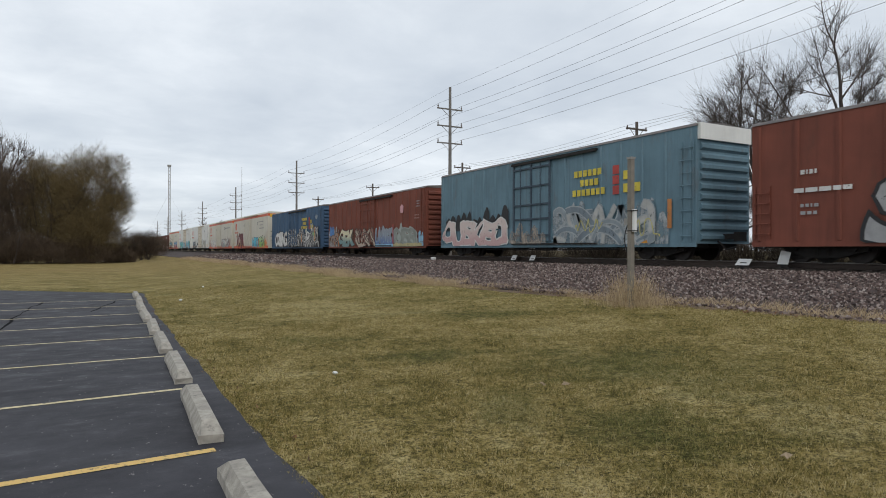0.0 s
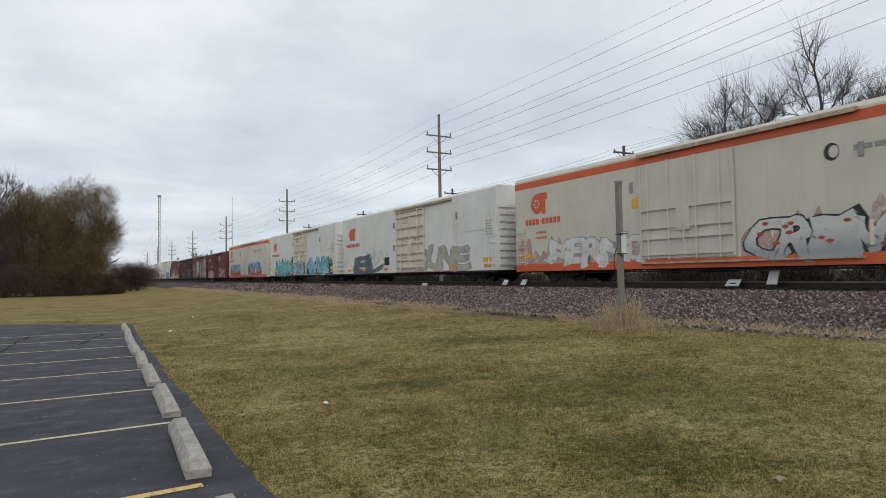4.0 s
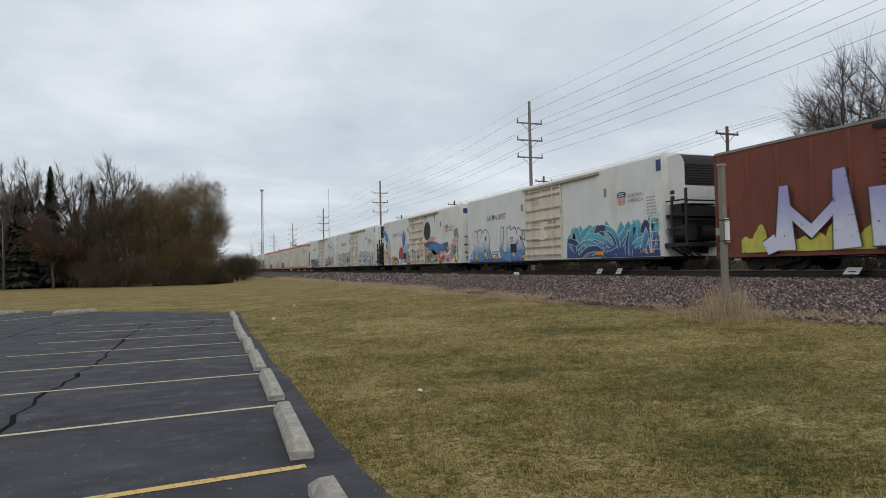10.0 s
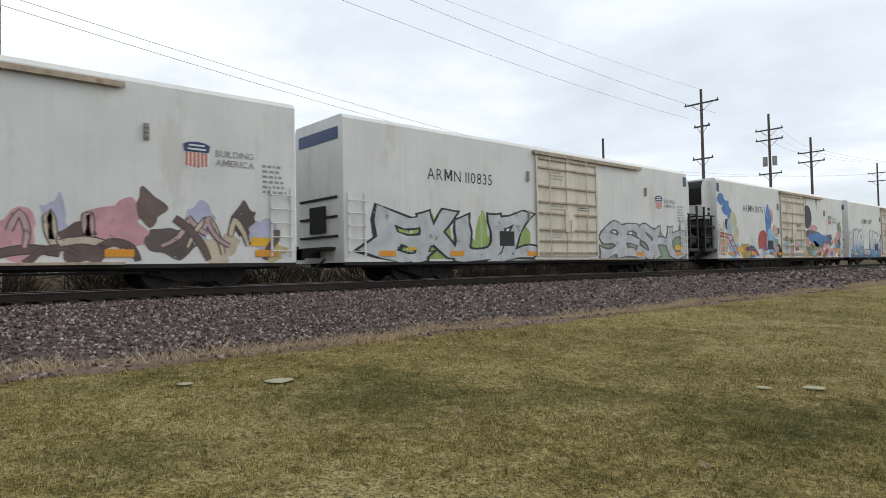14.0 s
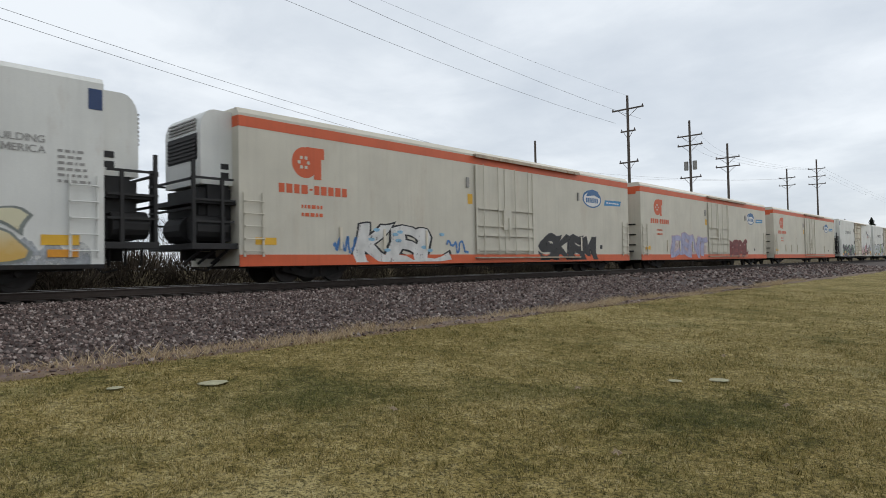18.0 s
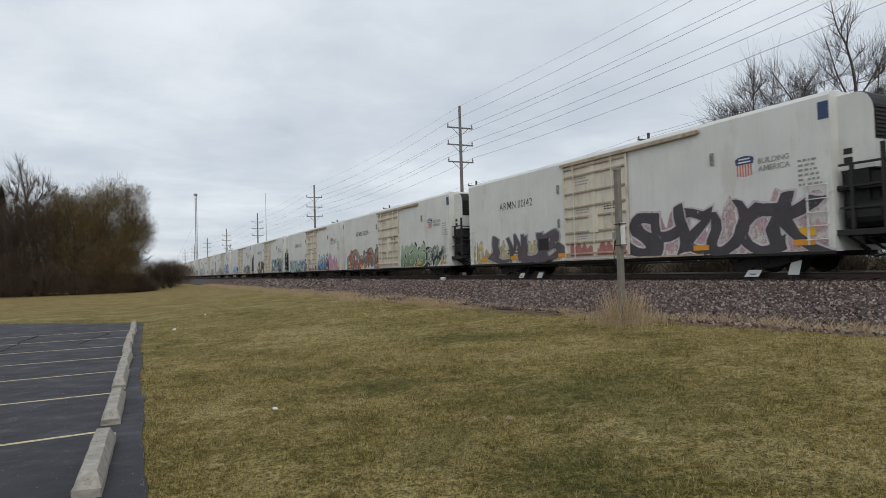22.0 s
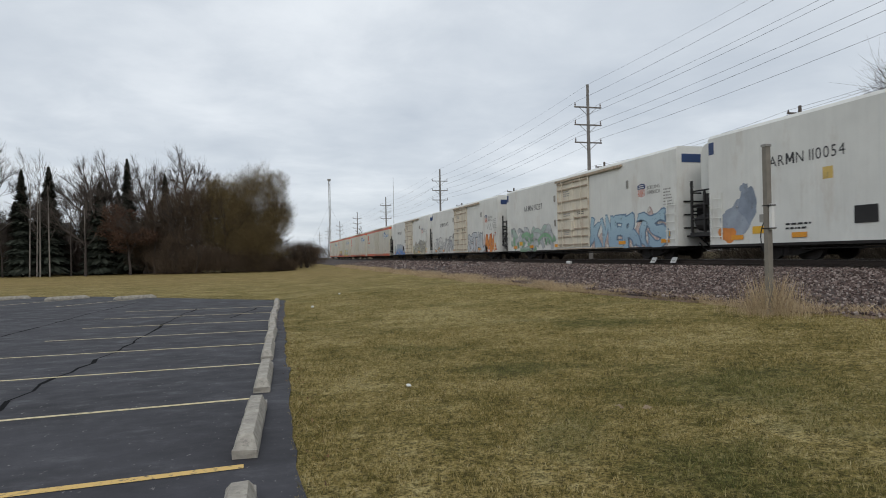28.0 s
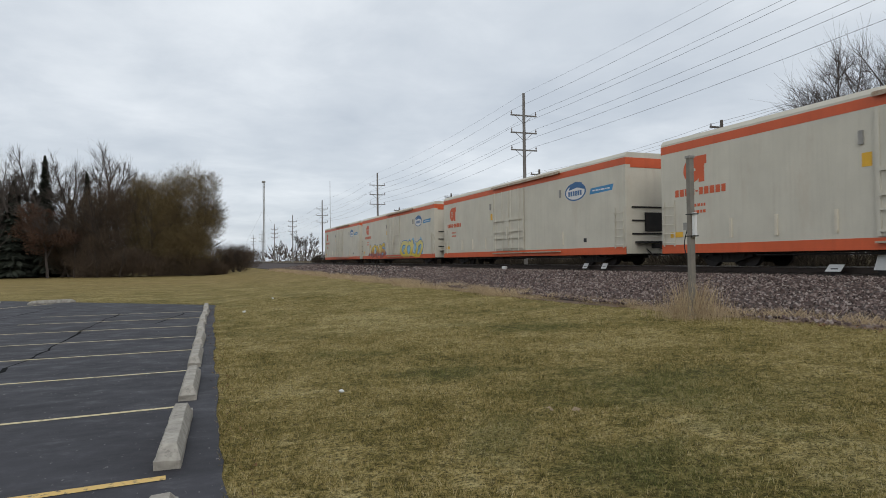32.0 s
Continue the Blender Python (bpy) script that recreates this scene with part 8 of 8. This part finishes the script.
for k in range(46):
    u = rn.uniform(0.4, 7.4) if k % 3 else rn.uniform(12.5, 17.5)
    q = At(c)
    q.blob(q.u(u), rn.uniform(0.72, 1.9 if u < 8 else 1.3), rn.uniform(0.12, 0.42), rn.uniform(0.08, 0.26), rn.choice((RED, LBL, PNK, MAR, PNK, spray((0.10, 0.18, 0.20)), BLU, WHT, spray((0.60, 0.34, 0.24)), spray((0.58, 0.40, 0.36)))), 2.2 + 0.02 * k, rn.random(), 0.6)
    q.done("painted_shape")
s.stroke([(s.u(20.8), 2.1), (s.u(19.2), 1.95), (s.u(18.2), 0.75)], 0.09, RED, 3)
s.stroke([(s.u(20.8), 1.9), (s.u(19.6), 1.8), (s.u(18.7), 0.75)], 0.08, RED, 3)
for q in (0.2, 0.5, 0.8):
    s.stroke([(s.u(19.6 - 0.9 * q), 1.8 - 1.05 * q), (s.u(19.2 - q), 1.95 - 1.2 * q)], 0.07, RED, 3)
s.stroke([(s.u(16.6), 1.8), (s.u(15.0), 0.7)], 0.3, WHT, 3)
s.done("graffiti", "mural of soft coloured shapes")
s = At(c, SIDE - 0.055)
for k in range(14):
    s.blob(s.u(rn.uniform(8.4, 11.7)), rn.uniform(0.95, 1.9), rn.uniform(0.2, 0.5), rn.uniform(0.1, 0.3), rn.choice((RED, LBL, PNK, GRN, BRN)), 1, rn.random(), 0.7)
s.done("graffiti", "faded coloured smears on the door")
s = At(c)
for ul, z, w in ((5.5, 3.9, 0.22), (7.6, 3.7, 0.16), (9.2, 4.2, 0.10)):
    s.poly([(s.u(ul) - w, 4.84), (s.u(ul) + w, 4.84), (s.u(ul) + w * 0.4, (4.84 + z) / 2), (s.u(ul) + 0.02, z), (s.u(ul) - w * 0.3, (4.84 + z) / 2)], mist((0.48, 0.27, 0.11)), 0.5)
s.done("rust_lettering", "orange rust run-off below the door track")
c = reefer("r15", "ARMN 110835", -1, "white refrigerator car with pale grey letters")
band(c, 19.5, 12.4, 0.7, 2.5, spray((0.30, 0.42, 0.12)), 3, bumps=8)
piece(c, "EKUZ", 19.6, 12.5, 0.64, 2.3, spray((0.50, 0.52, 0.52)), BLK, 4)
piece(c, "SESHO", 7.6, 0.3, 0.64, 2.25, spray((0.50, 0.51, 0.52)), spray((0.10, 0.10, 0.11)), 6, back=spray((0.22, 0.30, 0.19)), cloud=False)
c = reefer("r16", "ARMN 110457", 1, "white refrigerator car with rusty door and green graffiti")
tangle(c, 19.4, 12.6, 0.7, 2.1, (spray((0.22, 0.34, 0.24)), spray((0.16, 0.11, 0.16)), spray((0.30, 0.44, 0.32)), spray((0.07, 0.06, 0.08))), BLK, 3, 18, back=mist((0.26, 0.22, 0.26)))
for k, (ul, z, a, b, m) in enumerate(((6.6, 1.2, 0.5, 0.5, PNK), (5.9, 1.7, 0.3, 0.5, spray((0.46, 0.46, 0.58))), (5.3, 1.1, 0.6, 0.5, spray((0.14, 0.09, 0.08))), (4.6, 1.5, 0.7, 0.6, PNK), (3.9, 2.0, 0.3, 0.5, spray((0.16, 0.11, 0.09))), (3.4, 1.2, 0.6, 0.4, spray((0.12, 0.09, 0.08))), (2.7, 1.7, 0.4, 0.5, spray((0.46, 0.46, 0.60))), (2.2, 1.0, 0.5, 0.4, spray((0.55, 0.46, 0.34))), (1.5, 1.7, 0.35, 0.5, spray((0.10, 0.08, 0.07))), (1.0, 1.5, 0.4, 0.45, spray((0.48, 0.48, 0.60))), (0.7, 0.9, 0.4, 0.25, spray((0.50, 0.44, 0.22))))):
    q = At(c)
    q.blob(q.u(ul), z, a, b, m, 1 + 0.1 * k, k * 0.37, 0.7)
    q.done("painted_shape")
tangle(c, 7.4, 0.6, 0.68, 1.9, (spray((0.14, 0.09, 0.08)), spray((0.50, 0.34, 0.34)), spray((0.55, 0.46, 0.34))), spray((0.09, 0.07, 0.06)), 4, 9, wide=(0.12, 0.22), rim=0.03)
s = At(c)
for ul, z, w in ((7.15, 2.6, 0.05), (7.45, 2.1, 0.07), (7.75, 1.4, 0.10), (8.6, 1.9, 0.06)):
    s.poly([(s.u(ul) - w, 4.84), (s.u(ul) + w, 4.84), (s.u(ul) + w * 0.4, (4.84 + z) / 2), (s.u(ul) + 0.02, z), (s.u(ul) - w * 0.3, (4.84 + z) / 2)], RUST, 0.5)
s.done("rust_streak", "rust run-off below the door track")
cryo("ka", 0, "cream refrigerator car with orange stripes and blue oval mark")
c = cryo("kb", 0, "cream refrigerator car with violet and dark red graffiti")
piece(c, "DENT", 19.5, 13.9, 0.75, 2.1, spray((0.36, 0.36, 0.52)), spray((0.48, 0.36, 0.42)), 3, back=spray((0.52, 0.42, 0.40)))
piece(c, "TEPS", 9.2, 5.2, 0.70, 1.9, MAR, spray((0.26, 0.05, 0.05)), 4, back=MAR)
c = cryo("kc", 1, "cream refrigerator car with black and white graffiti words")
piece(c, "KEL", 19.4, 15.3, 0.5, 1.85, WHT, BLK, 5, LBL)
scrawls(c, [(20.6, 19.4, 0.8, 1.6), (15.2, 13.8, 0.9, 1.5)], BLU, 0.09)
piece(c, "SKEM", 8.7, 3.9, 0.45, 1.75, BLK, spray((0.04, 0.04, 0.05)), 6)
c = reefer("rd", "ARMN 110291", -1, "white refrigerator car with yellow graffiti on a grey foot")
band(c, 20.6, 12.5, 0.62, 1.6, mist((0.36, 0.38, 0.40)), 3, bumps=16)
band(c, 7.9, 0.3, 0.62, 1.6, mist((0.36, 0.38, 0.40)), 4, bumps=14)
piece(c, "ZLE", 18.9, 13.2, 0.66, 2.1, fade((0.64, 0.26, 0.04), (0.60, 0.52, 0.32)), BRN, 5)
piece(c, "NEKVS", 7.2, 1.8, 0.66, 2.0, fade((0.60, 0.38, 0.10), (0.62, 0.58, 0.40)), spray((0.22, 0.24, 0.22)), 6)
piece(c, "UP", 10.8, 9.6, 0.8, 1.7, BLK, GRY, 7, x=SIDE - 0.13)
c = reefer("re", "ARMN 110219", 1, "white refrigerator car with brown graffiti")
piece(c, "COPS", 16.4, 12.6, 0.7, 1.9, spray((0.48, 0.42, 0.38)), BLK, 3)
s = At(c)
s.poly([(s.u(20.3), 0.9), (s.u(17.3), 1.5), (s.u(16.9), 2.1), (s.u(17.6), 1.9), (s.u(19.4), 1.6)], spray((0.10, 0.09, 0.09)), 1)
s.rect(s.u(20.4), s.u(19.0), 0.65, 1.2, ORG, 1)
s.done("graffiti", "dark bird shape over orange")
piece(c, "UUV", 8.0, 4.9, 0.8, 2.0, mist((0.17, 0.13, 0.11)), mist((0.24, 0.20, 0.17)), 4)
tangle(c, 4.9, 1.2, 0.66, 2.0, (spray((0.14, 0.34, 0.34)), spray((0.30, 0.42, 0.38)), spray((0.10, 0.24, 0.24))), spray((0.10, 0.10, 0.10)), 5, 13, wide=(0.08, 0.18), rim=0.03, flow=0.8)
scrawls(c, [(11.2, 9.4, 1.3, 2.0)], spray((0.12, 0.10, 0.09)), 0.04, SIDE - 0.13)
scrawls(c, [(2.4, 1.2, 2.1, 2.6), (8.2, 7.6, 2.1, 2.4)], BLK, 0.035)
c = reefer("rf", "ARMN 110054", -1, "white refrigerator car with pale green graffiti")
piece(c, "GEKSO", 7.7, 0.6, 0.66, 2.4, spray((0.46, 0.49, 0.36)), spray((0.38, 0.40, 0.36)), 3)
tangle(c, 20.2, 15.2, 0.66, 2.0, (fade((0.08, 0.22, 0.46), (0.30, 0.54, 0.62)), LBL, spray((0.12, 0.34, 0.46))), spray((0.05, 0.12, 0.22)), 4, 11, wide=(0.18, 0.4), rim=0.04)
s = At(c)
s.ribbon([(s.u(16.6), 0.9), (s.u(16.2), 1.6), (s.u(15.8), 2.3), (s.u(15.0), 2.45), (s.u(14.6), 2.2)], [0.7, 0.6, 0.6, 0.5, 0.1], fade((0.08, 0.26, 0.46), (0.20, 0.44, 0.54)), 5)
s.done("graffiti", "blue swoosh")
s = At(c)
s.rect(s.u(15.3), s.u(15.0), 2.6, 2.9, M_YELLOW, 1)
s.done("lettering")
c = reefer("rg", "ARMN 110732", -1, "white refrigerator car with tan graffiti letters")
band(c, 7.9, 0.4, 0.64, 1.4, spray((0.42, 0.28, 0.15)), 4)
tangle(c, 8.2, 0.9, 0.7, 2.4, (spray((0.62, 0.59, 0.52)), spray((0.56, 0.48, 0.36)), spray((0.66, 0.63, 0.57)), spray((0.50, 0.34, 0.20))), spray((0.14, 0.12, 0.11)), 3, 16, wide=(0.3, 0.6), rim=0.035, flow=0.7)
tangle(c, 17.4, 8.4, 0.7, 2.0, (spray((0.34, 0.28, 0.22)), spray((0.55, 0.48, 0.34)), spray((0.62, 0.59, 0.52)), BRN), BLK, 5, 20, wide=(0.16, 0.34), x=SIDE - 0.125)
c = reefer("rh", "ARMN 110826", 1, "white refrigerator car with blue and pink graffiti")
tangle(c, 17.6, 12.4, 0.62, 2.2, (LBL, fade((0.06, 0.20, 0.44), (0.34, 0.52, 0.62)), spray((0.14, 0.34, 0.46))), spray((0.03, 0.06, 0.10)), 3, 16, wide=(0.16, 0.34), rim=0.045)
piece(c, "TANK", 8.0, 3.6, 0.64, 1.85, mist((0.54, 0.40, 0.46)), spray((0.16, 0.08, 0.11)), 4)
tangle(c, 3.6, 0.8, 0.64, 2.4, (mist((0.60, 0.52, 0.34)), mist((0.40, 0.16, 0.16)), mist((0.58, 0.46, 0.40))), mist((0.40, 0.34, 0.28)), 14, 9)
piece(c, "K", 20.0, 18.6, 0.8, 1.9, GRY, BLK, 5)
c = reefer("ri", "ARMN 110142", -1, "white refrigerator car with heavy dark graffiti letters")
band(c, 20.5, 12.4, 0.64, 2.0, mist((0.56, 0.46, 0.20)), 2, bumps=14)
band(c, 7.9, 0.2, 0.64, 2.6, mist((0.55, 0.34, 0.36)), 3, bumps=12)
piece(c, "LWUB", 18.3, 12.5, 0.62, 2.0, spray((0.10, 0.08, 0.09)), GRY, 4)
piece(c, "SHZUCK", 7.9, 0.4, 0.64, 2.3, spray((0.060, 0.052, 0.058)), spray((0.58, 0.52, 0.54)), 5)
band(c, 11.7, 8.2, 0.8, 1.5, spray((0.42, 0.16, 0.14)), 6, SIDE - 0.055)
c = reefer("rj", "ARMN 110309", -1, "white refrigerator car with brown and green graffiti")
tangle(c, 20.0, 12.2, 0.62, 2.3, (fade((0.22, 0.14, 0.10), (0.42, 0.36, 0.30)), spray((0.26, 0.25, 0.22)), spray((0.44, 0.14, 0.10)), spray((0.34, 0.26, 0.20))), spray((0.05, 0.04, 0.04)), 3, 19, wide=(0.26, 0.5), flow=0.7)
piece(c, "KERS", 7.5, 3.6, 0.64, 2.1, fade((0.12, 0.20, 0.10), (0.32, 0.42, 0.28)), spray((0.60, 0.62, 0.56)), 5, back=BLK)
tangle(c, 3.4, 0.8, 0.64, 2.0, (spray((0.20, 0.30, 0.17)), spray((0.40, 0.44, 0.36)), BLK), spray((0.05, 0.05, 0.05)), 7, 10, wide=(0.14, 0.30), rim=0.04)
c = reefer("rk", "ARMN 110235", 0, "white refrigerator car with blue and orange graffiti")
band(c, 20.4, 12.4, 0.64, 2.1, NVY, 2, bumps=10)
tangle(c, 20.2, 12.5, 0.64, 2.0, (fade((0.34, 0.36, 0.18), (0.30, 0.48, 0.54)), LBL, spray((0.36, 0.44, 0.34)), spray((0.10, 0.16, 0.34))), spray((0.46, 0.52, 0.44)), 3, 24, wide=(0.16, 0.34), rim=0.04)
band(c, 7.9, 0.6, 0.64, 2.5, spray((0.52, 0.30, 0.36)), 4, bumps=8)
band(c, 7.9, 3.9, 0.64, 1.75, spray((0.09, 0.07, 0.09)), 9, SIDE - 0.004, bumps=7)
rnd = random.Random(6)
for ch, ul, wide, high in (("A", 7.30, 0.84, 1.60), ("S", 6.40, 0.60, 1.35), ("I", 5.66, 0.34, 1.50), ("C", 4.72, 0.86, 1.45)):
    s = At(c)
    s.letter(ch, 0, s.u(ul), 0.68 + high / 2, wide, high, fade((0.10, 0.26, 0.50), (0.34, 0.56, 0.60)), spray((0.03, 0.05, 0.09)), rnd, None, 3, 0.12, 0.03, 0.03)
    s.done("graffiti_letter", "sprayed lettering, faded")
band(c, 11.8, 7.8, 0.70, 1.3, mist((0.30, 0.18, 0.20)), 26, SIDE - 0.055, 6)
c = reefer("rl", "ARMN 110573", -1, "white refrigerator car with teal graffiti")
piece(c, "CUTT", 17.5, 12.6, 0.64, 2.2, spray((0.16, 0.09, 0.07)), BRN, 3)
tangle(c, 7.4, 0.6, 0.64, 2.5, (fade((0.08, 0.30, 0.38), (0.22, 0.46, 0.52)), LBL, spray((0.50, 0.30, 0.10)), NVY), spray((0.04, 0.08, 0.12)), 4, 18)
c = reefer("rm", "", -1, "white refrigerator car with dull brown and blue graffiti")
piece(c, "HAZE", 19.0, 13.0, 0.64, 1.9, LBL, GRY, 3)
tangle(c, 7.4, 0.8, 0.64, 2.1, (spray((0.40, 0.42, 0.48)), spray((0.26, 0.28, 0.34)), spray((0.44, 0.36, 0.28))), spray((0.06, 0.06, 0.07)), 5, 18, wide=(0.1, 0.24))
c = reefer("rp", "ARMN 110361", 1, "white refrigerator car with blue, pink and black graffiti")
band(c, 20.4, 16.0, 0.64, 1.8, mist((0.56, 0.38, 0.40)), 3)
band(c, 16.2, 8.0, 0.64, 1.9, mist((0.40, 0.50, 0.56)), 24, bumps=9)
piece(c, "BURN", 15.8, 12.4, 0.64, 2.1, fade((0.30, 0.46, 0.56), (0.36, 0.50, 0.42)), spray((0.10, 0.20, 0.24)), 4)
tangle(c, 11.9, 7.6, 0.64, 1.9, (spray((0.20, 0.18, 0.14)), spray((0.30, 0.34, 0.26)), spray((0.46, 0.32, 0.22))), spray((0.08, 0.08, 0.06)), 5, 11, x=SIDE - 0.13, wide=(0.07, 0.16), rim=0.02, flow=0.8)
piece(c, "OS", 7.0, 2.0, 0.7, 2.6, spray((0.12, 0.20, 0.46)), WHT, 6, back=PNK)
s = At(c)
s.rect(s.u(15.4), s.u(15.0), 2.6, 3.0, spray((0.56, 0.56, 0.06)), 1)
s.done("lettering")
c = reefer("rq", "ARMN 110054", 1, "white refrigerator car with grey figure and letters")
s = At(c)
for u, z, a, b, m in ((19.4, 1.6, 0.8, 0.7, spray((0.30, 0.34, 0.40))), (18.7, 2.2, 0.5, 0.6, spray((0.22, 0.26, 0.32))), (18.9, 2.8, 0.22, 0.2, spray((0.26, 0.30, 0.36))), (19.9, 1.0, 0.5, 0.3, ORG)):
    s.blob(s.u(u), z, a, b, m, 1, u, 0.5)
s.rect(s.u(15.3), s.u(14.9), 2.7, 3.1, spray((0.60, 0.42, 0.12)), 1)
s.done("graffiti", "grey sprayed figure")
piece(c, "MONME", 7.0, 2.0, 0.66, 1.9, spray((0.34, 0.36, 0.40)), BLK, 3, LBL)
c = reefer("rr", "ARMN 110237", 1, "white refrigerator car with pastel blue graffiti")
tangle(c, 20.0, 12.6, 0.64, 2.3, (fade((0.18, 0.30, 0.20), (0.36, 0.46, 0.40)), spray((0.46, 0.48, 0.48)), spray((0.22, 0.40, 0.24))), GRY, 3, 14, wide=(0.3, 0.55))
piece(c, "KWERTS", 7.8, 0.9, 0.64, 2.3, fade((0.28, 0.40, 0.50), (0.34, 0.48, 0.56)), spray((0.14, 0.22, 0.32)), 4, back=mist((0.58, 0.44, 0.40)))
c = reefer("rs", "ARMN 110475", 1, "white refrigerator car with grey outlined graffiti")
tangle(c, 20.2, 12.6, 0.64, 2.3, (spray((0.60, 0.60, 0.58)), spray((0.46, 0.47, 0.48)), spray((0.64, 0.63, 0.60))), spray((0.06, 0.06, 0.06)), 3, 16, wide=(0.26, 0.5), rim=0.035, flow=0.7)
piece(c, "STAL", 7.7, 3.0, 0.64, 2.3, spray((0.52, 0.54, 0.56)), spray((0.12, 0.14, 0.16)), 4, back=spray((0.55, 0.46, 0.44)))
piece(c, "MX", 2.8, 0.6, 0.7, 2.0, ORG, RED, 5)
scrawls(c, [(2.6, 0.8, 2.3, 3.1)], BLK, 0.03)
c = reefer("rt", "ARMN 110647", 0, "white refrigerator car with grey and yellow graffiti")
piece(c, "UBIL", 19.6, 13.0, 0.64, 1.9, fade((0.10, 0.22, 0.50), (0.40, 0.44, 0.46)), GRY, 3, back=spray((0.44, 0.46, 0.46)))
band(c, 7.8, 1.0, 0.64, 2.5, mist((0.58, 0.54, 0.30)), 4, bumps=9)
tangle(c, 7.6, 0.9, 0.64, 2.3, (spray((0.48, 0.47, 0.40)), spray((0.38, 0.37, 0.33)), spray((0.58, 0.54, 0.40))), spray((0.14, 0.13, 0.12)), 5, 18, wide=(0.18, 0.4), rim=0.04)
cryo("ku", -1, "cream refrigerator car with orange stripes and cooling unit")
cryo("kv", 0, "cream refrigerator car with orange stripes and blue oval mark")
c = cryo("kw", 0, "cream refrigerator car with yellow and blue graffiti")
piece(c, "MOMS", 20.5, 14.6, 0.62, 2.0, fade((0.30, 0.08, 0.06), (0.62, 0.44, 0.06)), BLU, 4, back=LBL)
piece(c, "GOLD", 9.0, 3.0, 0.62, 2.1, fade((0.60, 0.46, 0.04), (0.64, 0.56, 0.20)), BLU, 5, back=LBL)
cryo("kx", 0, "last cream refrigerator car with orange stripes")
for base in _base.values():
    for o in (*base.children_recursive, base):
        bpy.data.objects.remove(o)


# ---- movement ----
def run(t):
    """How far the train has gone by t seconds."""
    u = t / 32.0
    return 784.03 * u + 11.279 * u ** 2 + 29.512 * u ** 3 - 34.858 * u ** 4


def motions():
    for key, car in CARS.items():
        a, b = SPANS[key]
        walk(car, [(t, pose(XC, (a + b) / 2 - run(t), ZR)) for t in range(0, 33, 2)])


motions()
